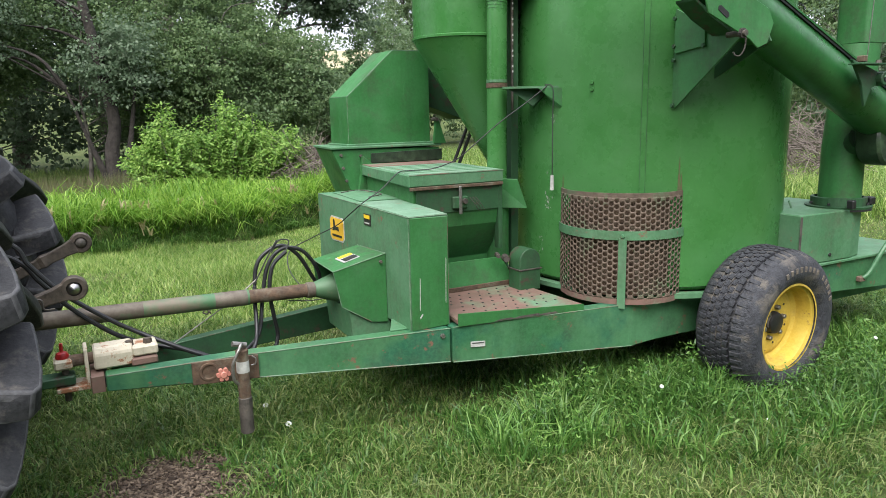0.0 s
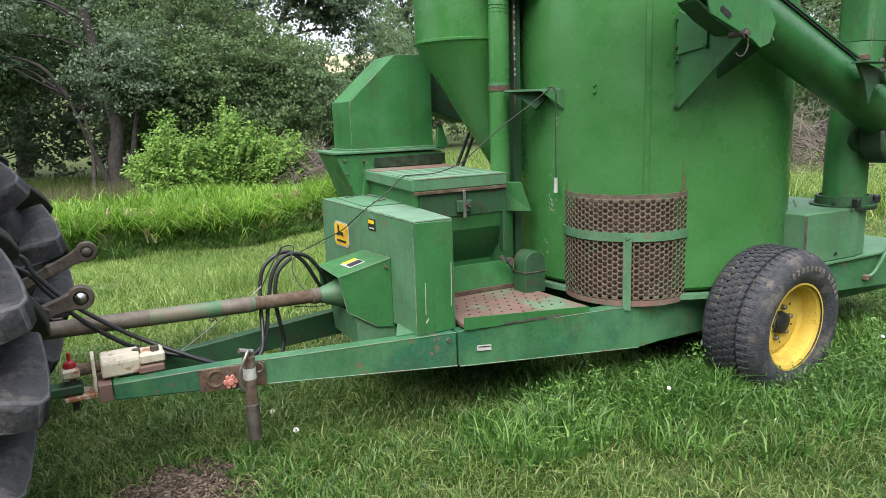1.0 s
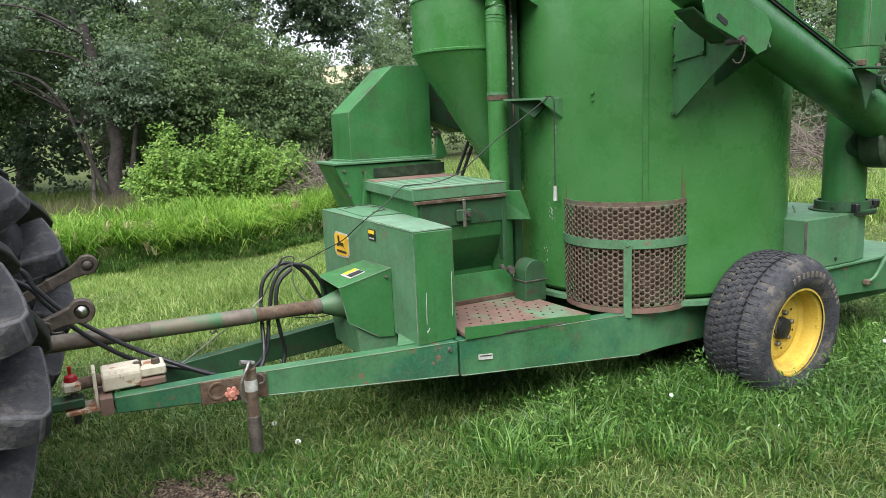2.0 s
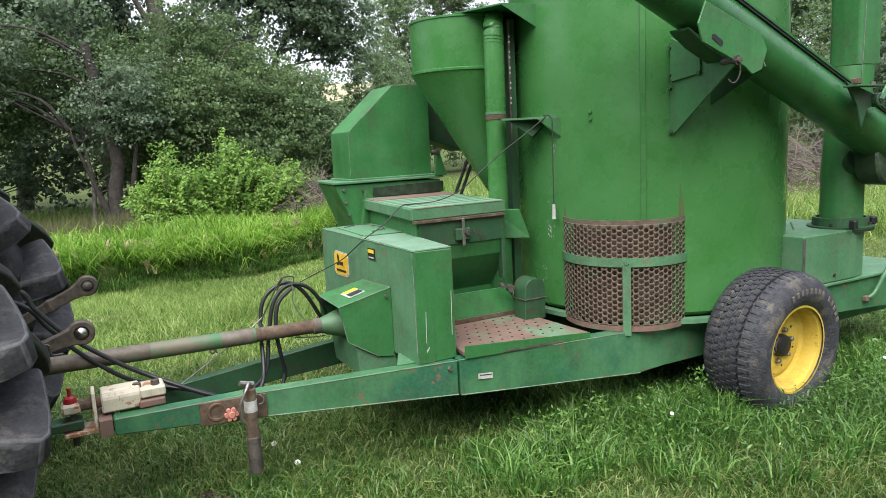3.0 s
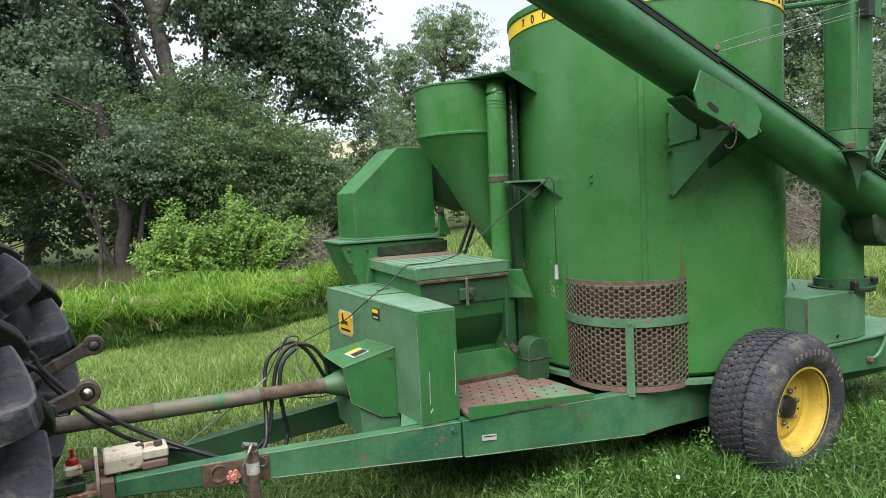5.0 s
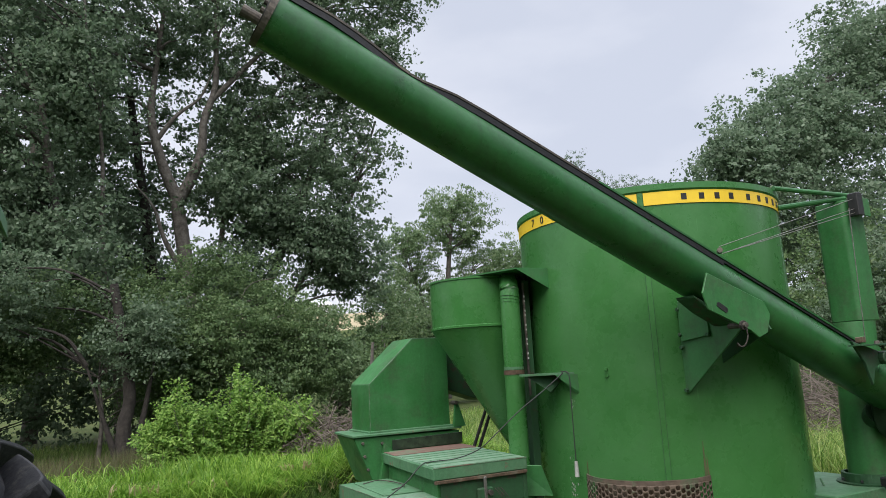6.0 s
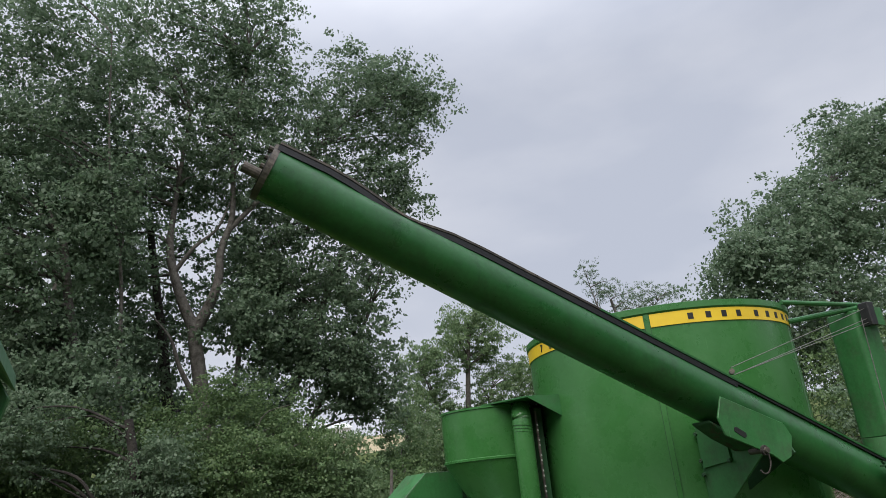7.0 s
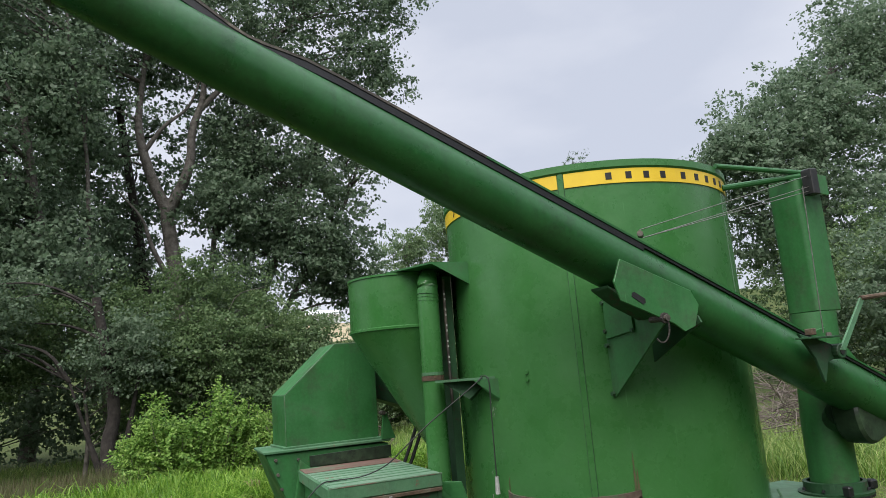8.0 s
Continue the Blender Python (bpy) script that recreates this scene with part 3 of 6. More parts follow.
SA, SB, SC, SD = (1.283, 3.10, 0.782), (1.283, 3.47, 0.766), (1.035, 3.47, 0.718), (1.015, 3.10, 0.722)
SE, SF, SG = (1.05, 3.10, 0.548), (1.20, 3.10, 0.452), (1.283, 3.10, 0.44)
shield = skin([(SA, SB, SC, SD), (SA, SD, SE, SF, SG), (SB, SC, (1.05, 3.47, 0.56), (1.283, 3.47, 0.45))], 0.004, mixer, "shaft_shield", GREEN, "flared green guard over the drive shaft")
part("decal", moved(solid([[(1.10, 3.18, 0.746), (1.10, 3.31, 0.742), (1.19, 3.33, 0.758), (1.19, 3.20, 0.763)], [(1.10, 3.18, 0.749), (1.10, 3.31, 0.745), (1.19, 3.33, 0.761), (1.19, 3.20, 0.766)]]), Matrix.Translation((0, 0, -0.005))), LABEL, shield, "small printed warning label")
part("decal", moved(solid([[(1.11, 3.19, 0.7515), (1.11, 3.25, 0.7495), (1.185, 3.27, 0.763), (1.185, 3.21, 0.765)], [(1.11, 3.19, 0.753), (1.11, 3.25, 0.751), (1.185, 3.27, 0.7645), (1.185, 3.21, 0.7665)]]), Matrix.Translation((0, 0, -0.005))), BLACK, shield)
part("decal", moved(solid([[(1.11, 3.27, 0.7495), (1.11, 3.305, 0.7485), (1.185, 3.325, 0.762), (1.185, 3.285, 0.763)], [(1.11, 3.27, 0.751), (1.11, 3.305, 0.75), (1.185, 3.325, 0.7635), (1.185, 3.285, 0.7645)]]), Matrix.Translation((0, 0, -0.005))), BAND_YELLOW, shield)
bolt((1.255, 3.097, 0.745), (0, -1, 0), 0.009, shield, IRON)
part("shield_pan", prism([(1.105, 0.37), (1.30, 0.35), (1.30, 0.452), (1.282, 0.50), (1.20, 0.50), (1.09, 0.525)], "y", 3.112, 3.46, 0.002), GREEN_PALE, shield)
shaft = part("drive_shaft", lathe([(0.0, 0), (0.036, 0), (0.036, 0.86), (0.037, 0.862), (0.037, 1.005), (0.0315, 1.01), (0.0315, 1.29), (0.038, 1.295), (0.038, 1.33), (0.033, 1.335), (0.033, 1.60)], 24), SHAFT, mixer, "worn telescoping drive shaft in rusty steel", 30)
shaft.matrix_basis = Matrix.Translation((-0.36, 3.27, 0.638)) @ Vector((1.6, 0, -0.035)).to_track_quat("Z", "Y").to_matrix().to_4x4()
shaft.matrix_parent_inverse = mixer.matrix_basis.inverted()
part("shaft_bell", rod((0.972, 3.27, 0.6089), (1.08, 3.27, 0.6065), 0.036, 0.074, 24), SHAFT_GREEN, mixer, "", 30)
part("shaft_bell", rod((1.08, 3.27, 0.6065), (1.24, 3.27, 0.603), 0.074, None, 24), SHAFT_GREEN, mixer, "", 30)
part("sleeve", rod((0.655, 3.27, 0.6158), (0.93, 3.27, 0.61), 0.0325, None, 24), RUST, mixer)
part("green_collar", rod((0.20, 3.27, 0.6257), (0.655, 3.27, 0.6158), 0.0366, None, 24), SHAFT_GREEN, mixer, "", 30)
part("yoke", box(-0.42, -0.30, 3.21, 3.33, 0.575, 0.70, 0.02), IRON, mixer)

# hammer mill, lid, latch, step and hopper
def shear(bm):
    for v in bm.verts:
        v.co.x += 0.115 * (v.co.y - 3.24)
    return bm


mill = part("mill_body", shear(prism([(3.262, 1.10), (3.262, 0.915), (3.28, 0.845), (3.43, 0.64), (3.43, 0.50), (4.12, 0.50), (4.12, 1.10)], "x", 1.515, 2.045)), GREEN, mixer, "angular green hammer mill housing with a sloped belly")
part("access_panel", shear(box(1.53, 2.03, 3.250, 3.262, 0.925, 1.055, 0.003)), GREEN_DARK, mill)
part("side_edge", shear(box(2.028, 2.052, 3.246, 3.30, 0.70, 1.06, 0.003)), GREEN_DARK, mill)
lid = part("mill_lid", shear(box(1.485, 2.055, 3.235, 4.18, 1.072, 1.136, 0.006)), GREEN_PALE, mixer, "faded green mill lid rusted along its lower edge")
part("rusty_lip", shear(box(1.49, 2.05, 3.231, 3.246, 1.055, 1.072, 0.002)), RUST, lid)
# lid top likewise: chalking plus top light in one paler skin
part("toplit_chalk_skin", shear(box(1.495, 2.045, 3.245, 3.885, 1.1362, 1.138, 0)), CHALK_GREEN, lid)
part("rusty_strip", shear(box(1.49, 2.05, 3.90, 4.15, 1.1365, 1.140, 0.001)), RUST_GREEN, lid)
for k in range(6):
    part("ridge", shear(box(1.50, 2.04, 3.33 + 0.09 * k, 3.345 + 0.09 * k, 1.135, 1.1405, 0.001)), GREEN_PALE, lid)
latch = part("latch", box(1.770, 1.788, 3.222, 3.232, 0.915, 1.065, 0.003), STEEL, mill, "bare steel latch lever")
part("latch_block", box(1.735, 1.825, 3.225, 3.252, 0.945, 1.01, 0.006), GREEN_DARK, latch)
part("latch_knob", rod((1.80, 3.232, 0.985), (1.80, 3.205, 0.985), 0.014, None, 10), IRON, latch)
for k in range(3):
    part("wire", hose([(1.84 + 0.018 * k, 3.235, 1.0), (1.87 + 0.018 * k, 3.225, 0.96), (1.895 + 0.018 * k, 3.232, 0.925)], 0.0022, 5, 4), IRON, latch)
part("side_flap", solid([[(2.075, 3.40, 1.075), (2.19, 3.30, 1.07), (2.20, 3.32, 1.07), (2.085, 3.42, 1.075)], [(2.075, 3.38, 0.91), (2.235, 3.27, 0.905), (2.245, 3.29, 0.905), (2.085, 3.40, 0.91)]], 0.002), GREEN, mixer)
part("side_post", box(2.14, 2.18, 3.38, 3.42, 0.50, 0.95, 0.003), GREEN_DARK, mixer)
arch = [(2.02, 0.485)] + [(2.0875 - 0.0675 * math.cos(radians(q)), 0.648 + 0.0675 * math.sin(radians(q))) for q in range(0, 181, 15)] + [(2.155, 0.485)]
part("drive_guard", moved(solid([[(x, y, z) for x, z in arch] for y in (3.02, 3.13)], 0.004), Matrix.Translation((0.035, 0.06, 0))), GREEN_DARK, mixer, "rounded green bearing guard with oily streaks", 25)
part("guard_strap", box(2.05, 2.20, 3.075, 3.195, 0.598, 0.606, 0.002), IRON, mixer)
for x, y, z, r in ((2.03, 3.19, 0.66, 0.022), (1.985, 3.20, 0.68, 0.014)):
    part("nut", rod((x, y, z), (x - 0.02, y - 0.05, z), r, r * 0.8, 8), IRON, mixer)
step = part("step_plate", prism([(1.497, 2.775), (2.165, 2.69), (2.14, 3.235), (1.56, 3.25)], "z", 0.470, 0.494, 0.004), RUST_GREEN, mixer, "rusty green step plate with small drain holes")
part("step_face", solid([[(1.497, 2.768, 0.465), (1.497, 2.768, 0.525), (1.497, 2.774, 0.525), (1.497, 2.774, 0.465)], [(2.165, 2.683, 0.462), (2.165, 2.683, 0.494), (2.165, 2.689, 0.494), (2.165, 2.689, 0.462)]]), GREEN, step)
hb = bmesh.new()
for i in range(9):
    for j in range(7):
        x = 1.60 + 0.062 * i + 0.03 * (j % 2)
        y = 2.80 + 0.062 * j + 0.006 * (i - 4)
        if x < 2.12 and y < 3.2:
            rod((x, y, 0.4935), (x, y, 0.4962), 0.006, 0.006, 8, 0, hb)
tagged(part("drain_holes", hb, BLACK, step, "dark drain holes"), kind="stuff")
part("kick_plate", solid([[(1.58, 3.235, 0.49), (2.135, 3.235, 0.49), (2.135, 3.243, 0.49), (1.58, 3.243, 0.49)], [(1.60, 3.27, 0.652), (2.06, 3.27, 0.648), (2.06, 3.278, 0.648), (1.60, 3.278, 0.652)]], 0.002), GREEN, mixer)
part("rusty_toe", box(1.60, 2.13, 3.226, 3.234, 0.495, 0.52, 0.002), RUST, mixer)
for x, w, h in ((1.68, 0.10, 0.010), (1.76, 0.17, 0.013), (1.90, 0.12, 0.010)):
    y = 2.768 - 0.1273 * (x - 1.497)
    part("bare_patch", solid([[(x, y - 0.0015, 0.466), (x + w, y - 0.0015 - 0.1273 * w, 0.466), (x + w * 0.9, y - 0.0015 - 0.1273 * w * 0.9, 0.466 + h), (x + w * 0.3, y - 0.0015 - 0.1273 * w * 0.3, 0.466 + h * 0.8)], [(x, y + 0.001, 0.466), (x + w, y + 0.001 - 0.1273 * w, 0.466), (x + w * 0.9, y + 0.001 - 0.1273 * w * 0.9, 0.466 + h), (x + w * 0.3, y + 0.001 - 0.1273 * w * 0.3, 0.466 + h * 0.8)]]), IRON, step)
hopper = part("hopper", solid([[(1.54, 4.16, 0.94), (2.15, 4.16, 0.94), (2.15, 4.50, 0.94), (1.54, 4.50, 0.94)], [(1.41, 4.17, 1.235), (2.16, 4.17, 1.225), (2.18, 4.60, 1.225), (1.45, 4.60, 1.235)]], 0.005), GREEN, mixer, "flared green feed hopper with bolted rim")
part("hopper_rim", prism([(1.40, 4.155), (2.17, 4.155), (2.19, 4.61), (1.44, 4.61)], "z", 1.236, 1.252, 0.003), GREEN_PALE, hopper)
# recessed flap panel, the shade of the recess put into its dark colour
part("recess_shade_panel", prism([(1.66, 1.145), (2.16, 1.145), (2.16, 1.215), (1.66, 1.205)], "y", 4.135, 4.15, 0.001), OIL_AND_SHADE, hopper)
for x, z in ((1.47, 1.20), (1.48, 1.12), (1.50, 1.04), (1.60, 1.19), (1.62, 1.08), (1.60, 0.985)):
    bolt((x, 4.168, z), (0, -1, 0), 0.011, hopper, IRON)
part("hopper_side", prism([(1.56, 0.95), (1.60, 1.19), (1.66, 1.14), (1.66, 0.95)], "y", 4.125, 4.155, 0.002), GREEN, hopper)
hood = part("hopper_hood", prism([(1.545, 1.256), (1.545, 1.556), (1.865, 1.843), (2.12, 1.843), (2.12, 1.256)], "y", 4.22, 4.55, 0.005), GREEN, mixer, "green hopper hood with a sloped top")
part("hood_base", box(1.53, 2.135, 4.205, 4.565, 1.250, 1.264, 0.003), GREEN_PALE, hood)
part("hood_back", prism([(2.122, 1.50), (2.42, 1.40), (2.42, 1.74), (2.122, 1.74)], "y", 4.30, 4.50, 0.003), GREEN_DARK, hood)
part("hinge_arm", solid([[(2.11, 4.15, 1.25), (2.13, 4.15, 1.40), (2.15, 4.15, 1.40), (2.20, 4.15, 1.25)], [(2.11, 4.17, 1.25), (2.13, 4.17, 1.40), (2.15, 4.17, 1.40), (2.20, 4.17, 1.25)]]), GREEN, hood)
part("hinge_pin", rod((2.125, 4.13, 1.405), (2.125, 4.19, 1.405), 0.013, None, 8), IRON, hood)
for dx in (0.0, 0.045):
    part("support_rod", rod((2.24 + dx, 4.15, 1.08), (2.36 + dx, 4.15, 1.34), 0.011, None, 8), BLACK, hopper)

# cyclone, blower pipe and brackets


def ring(cx, cy, r, z, n=48):
    return [(cx + r * math.cos(2 * math.pi * k / n), cy + r * math.sin(2 * math.pi * k / n), z) for k in range(n)]


cyclone = part("cyclone", solid([ring(2.36, 3.74, 0.05, 1.09), ring(2.145, 3.806, 0.30, 1.862), ring(2.144, 3.806, 0.307, 1.866), ring(2.144, 3.806, 0.307, 1.878), ring(2.144, 3.806, 0.30, 1.882), ring(2.144, 3.806, 0.30, 2.155), ring(2.144, 3.806, 0.306, 2.157), ring(2.144, 3.806, 0.306, 2.168)]), GREEN_TANK, mixer, "green dust cyclone tapering to a cone", 25)
pipe = part("blower_pipe", hose([(2.13, 3.42, 0.92), (2.13, 3.42, 1.2), (2.133, 3.42, 1.6), (2.136, 3.42, 2.0), (2.15, 3.44, 2.09), (2.19, 3.50, 2.15)], 0.057, 20, 8), GREEN_TANK, mixer, "vertical green blower pipe", 40)
part("pipe_foot", rod((2.13, 3.42, 0.60), (2.13, 3.42, 0.96), 0.066, None, 20), GREEN, pipe)
part("clamp", rod((2.132, 3.42, 1.575), (2.132, 3.42, 1.60), 0.060, None, 20), RUST, pipe, "rusty pipe clamp")
part("clamp", rod((2.132, 3.42, 1.603), (2.132, 3.42, 1.618), 0.0585, None, 20), GREEN_PALE, pipe)
for k in range(3):
    part("crease", rod((2.136, 3.42, 1.99 + 0.018 * k), (2.137, 3.42, 1.997 + 0.018 * k), 0.0595, None, 20), GREEN_TANK, pipe)
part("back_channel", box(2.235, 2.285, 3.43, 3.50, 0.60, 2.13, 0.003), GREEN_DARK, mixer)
rope = part("roller_chain", hose([(2.232, 3.415, 2.11), (2.228, 3.41, 1.8), (2.232, 3.415, 1.45)], 0.008, 6), IRON, mixer, "dark chain hanging beside the pipe")
for k in range(16):
    part("link", rod((2.2285, 3.404, 1.63 + 0.028 * k), (2.2285, 3.404, 1.641 + 0.028 * k), 0.0045, None, 6), LABEL if k % 3 else IRON, rope)
tb = part("top_bracket", prism([(1.98, 3.60), (2.10, 3.28), (2.34, 3.255), (2.46, 3.55), (2.30, 3.78), (2.08, 3.80)], "z", 2.172, 2.180, 0), GREEN, mixer, "folded green bracket joining cyclone and tank")
part("gusset", solid([[(2.10, 3.275, 2.172), (2.335, 3.25, 2.172), (2.335, 3.25, 2.05), (2.33, 3.25, 2.045)], [(2.10, 3.28, 2.172), (2.335, 3.255, 2.172), (2.335, 3.255, 2.05), (2.33, 3.255, 2.045)]]), GREEN, tb)
sb = part("shelf_bracket", prism([(2.368, 3.08), (2.06, 3.25), (2.12, 3.35), (2.42, 3.28)], "z", 1.562, 1.573, 0), GREEN_PALE, mixer, "small green shelf bracket on the tank")
part("gusset", solid([[(2.34, 3.075, 1.562), (2.345, 3.07, 1.445), (2.33, 3.09, 1.445), (2.22, 3.15, 1.562)], [(2.346, 3.081, 1.562), (2.351, 3.076, 1.445), (2.336, 3.096, 1.445), (2.226, 3.156, 1.562)]]), GREEN, sb)
part("brace", solid([[(2.10, 3.25, 1.560), (2.22, 3.20, 1.47), (2.24, 3.22, 1.46), (2.34, 3.20, 1.56)], [(2.11, 3.26, 1.560), (2.23, 3.21, 1.47), (2.25, 3.23, 1.46), (2.35, 3.21, 1.56)]]), GREEN_DARK, sb)

# sheet-metal edges: worn-through paint, and edge highlights painted in as pale rods
def worn(p0, p1, parent, rad=0.0028):
    part("worn_lit_edge", rod(p0, p1, rad, None, 6), WORN_LIT_EDGE, parent)


for p0, p1 in (((1.287, 2.841, 0.985), (1.485, 2.841, 0.985)), ((1.287, 2.841, 0.985), (1.287, 4.09, 0.985)), ((1.287, 2.841, 0.46), (1.287, 2.841, 0.98)), ((1.4855, 2.841, 0.46), (1.4855, 2.841, 0.98)), ((1.486, 2.845, 0.985), (1.544, 3.428, 0.985))):
    worn(p0, p1, drive)
for p0, p1 in ((SA, SB), (SA, SD), (SD, SE), (SE, SF), (SD, SC)):
    worn(p0, p1, shield, 0.0025)
for p0, p1 in (((1.546, 4.221, 1.27), (1.546, 4.221, 1.555)), ((1.546, 4.221, 1.556), (1.865, 4.221, 1.842)), ((1.866, 4.221, 1.842), (2.118, 4.221, 1.842)), ((1.546, 4.23, 1.556), (1.546, 4.545, 1.556))):
    worn(p0, p1, hood, 0.0016)
worn((1.486, 3.236, 1.134), (2.054, 3.236, 1.134), lid, 0.003)
worn((0.025, 2.971, 0.4535), (0.53, 2.931, 0.4565), mixer)
worn((0.53, 2.931, 0.4565), (1.464, 2.791, 0.4565), mixer)
worn((0.05, 3.171, 0.4535), (0.30, 3.241, 0.4555), mixer)
worn((0.30, 3.241, 0.4555), (1.464, 3.586, 0.4565), mixer)
worn((1.476, 2.786, 0.4595), (2.45, 2.636, 0.4635), mixer)
worn((1.476, 2.786, 0.290), (2.45, 2.636, 0.240), mixer, 0.0035)
worn((0.53, 2.931, 0.354), (1.464, 2.791, 0.294), mixer, 0.0035)

# unloading auger: an open-topped round trough with a lipped cover
AD = Vector((3.63, 0.02, -1.598)).normalized()
AU = Vector((1.598, 0, 3.63)).normalized()
AS = AD.cross(AU).normalized()


def auger_at(s, lat, up):
    """s metres down the auger from its tip, lat sideways, up from the top edge."""
    return Vector((0.475, 2.31, 2.988)) + AD * s + AS * lat + AU * up


def auger_h(s):
    return 0.200 + 0.016 * min(max(s / 2.6, 0), 1)


def auger_wave(s):
    return -0.034 * math.exp(-((s - 0.56) / 0.15) ** 2) + 0.008 * math.exp(-((s - 0.2) / 0.12) ** 2)


def auger_r(s):
    return (auger_h(s) - 0.022) / 1.70


def auger_ring(s, inner=0.0):
    """Round belly, sides leaning in to the flanges."""
    h = auger_h(s)
    r = auger_r(s) - inner
    c = -h + auger_r(s)
    w = auger_wave(s)
    pts = [auger_at(s, r * math.cos(radians(a)), c + r * math.sin(radians(a))) for a in range(135, 410, 11)]
    pts.append(auger_at(s, r * 0.69, w))
    pts.append(auger_at(s, -r * 0.69, w))
    return pts


STN = [0.0, 0.1, 0.2, 0.3, 0.38, 0.44, 0.5, 0.56, 0.62, 0.68, 0.76, 0.9, 1.2, 1.6, 2.0, 2.6, 3.2, 3.72, 4.2]
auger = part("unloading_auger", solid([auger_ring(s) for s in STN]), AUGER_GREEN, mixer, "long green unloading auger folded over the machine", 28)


def lip(side, s0, s1, wide, name, material, lo=-0.007, hi=0.009):
    st = [s for s in STN if s0 < s < s1]
    rings = []
    for s in [s0] + st + [s1]:
        r = auger_r(s) * 0.69 * side
        w = auger_wave(s)
        rings.append([auger_at(s, r * 0.9, lo + w), auger_at(s, r + side * wide, lo + w), auger_at(s, r + side * wide, hi + w), auger_at(s, r * 0.9, hi + w)])
    part(name, solid(rings), material, auger)


for side in (1, -1):
    lip(side, 0.0, 1.5, 0.016, "rusty_flange", IRON, 0.0, 0.009)
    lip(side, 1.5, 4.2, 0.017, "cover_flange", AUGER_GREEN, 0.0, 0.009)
    # black strips paint the shade that the flange throws below itself
    lip(side, 0.0, 2.3, 0.013, "flange_shade", DARK, -0.026, -0.001)
    lip(side, 2.3, 4.2, 0.013, "flange_shade", DARK, -0.012, -0.001)
rub = solid([[auger_at(q, auger_r(q) * 0.62, 0.009 + auger_wave(q)), auger_at(q, auger_r(q) * 0.8, 0.009 + auger_wave(q)), auger_at(q, auger_r(q) * 0.8, 0.012 + auger_wave(q)), auger_at(q, auger_r(q) * 0.62, 0.012 + auger_wave(q))] for q in STN[:14]])
part("rust_strip", rub, RUST, auger)
part("end_frame", solid([auger_ring(-0.012, -0.004), auger_ring(0.012, -0.004)]), IRON, auger, "rusty frame at the auger's mouth")
part("end_mouth", solid([auger_ring(-0.016, 0.012), auger_ring(-0.010, 0.012)]), BLACK, auger)
part("screw_end", rod(auger_at(-0.085, 0.01, -0.115), auger_at(0.0, 0.01, -0.115), 0.022, None, 14), IRON, auger)
for lat, up in ((0.075, -0.03), (0.07, -0.11), (-0.05, 0.0), (0.0, 0.004)):
    part("bolt", rod(auger_at(-0.03, lat, up), auger_at(0.012, lat, up), 0.011, None, 8), IRON, auger)
part("scuff", solid([[auger_at(0.36, -0.0885 * 1.0, -0.06), auger_at(0.375, -0.0885, -0.058), auger_at(0.37, -0.0905, -0.066), auger_at(0.362, -0.0905, -0.066)], [auger_at(0.36, -0.095, -0.06), auger_at(0.375, -0.095, -0.058), auger_at(0.37, -0.095, -0.066), auger_at(0.362, -0.095, -0.066)]]), LABEL, auger)
# hinge plate and cradle
part("hinge_plate", prism([(2.388, 1.991), (2.345, 1.899), (2.371, 1.824), (2.631, 1.727), (2.685, 1.692), (2.746, 1.713), (2.781, 1.80), (2.745, 1.86)], "y", 2.176, 2.186, 0.002), GREEN, auger, "green hinge plate with a slot")
part("slot", prism([(2.428, 1.855), (2.424, 1.84), (2.478, 1.808), (2.492, 1.815), (2.49, 1.83), (2.44, 1.858)], "y", 2.1735, 2.1765, 0), BLACK, auger)
part("hinge_pin", rod((2.577, 2.152, 1.75), (2.577, 2.25, 1.75), 0.013, None, 12), IRON, auger, "rusty hinge pin")
part("pin_collar", rod((2.577, 2.165, 1.75), (2.577, 2.177, 1.75), 0.022, None, 12), BARK_DARK, auger)
chain = hose([(2.582, 2.158, 1.735), (2.577, 2.155, 1.695), (2.56, 2.16, 1.66), (2.535, 2.165, 1.655), (2.522, 2.17, 1.67)], 0.0035, 5)
part("safety_chain", chain, BARK_DARK, auger)
part("saddle", solid([[(2.39, y, 1.900), (2.395, y, 1.888), (2.49, y, 1.825), (2.63, y, 1.76), (2.63, y, 1.78), (2.49, y, 1.852)] for y in (2.27, 2.38)], 0.002), GREEN_DARK, auger)
fin = part("support_fin", prism([(2.615, 1.895), (2.615, 1.442), (2.60, 1.438), (2.225, 1.748), (2.24, 1.775), (2.42, 1.82)], "x", 2.640, 2.650, 0.001), GREEN, mixer, "triangular green support fin bolted to the tank")
part("fin_plate", prism([(2.60, 1.91), (2.60, 1.70), (2.418, 1.723), (2.421, 1.821)], "x", 2.628, 2.6375, 0.001), GREEN, fin)
part("rear_fin", prism([(2.52, 1.84), (2.52, 1.58), (2.215, 1.73), (2.23, 1.76)], "x", 2.82, 2.83, 0.001), GREEN_DARK, fin)
for y, z in ((2.603, 1.865), (2.603, 1.735), (2.603, 1.67), (2.60, 1.455), (2.425, 1.725), (2.37, 1.775)):
    bolt((2.632, y, z), (-1, 0, 0), 0.012, fin, GREEN_DARK)
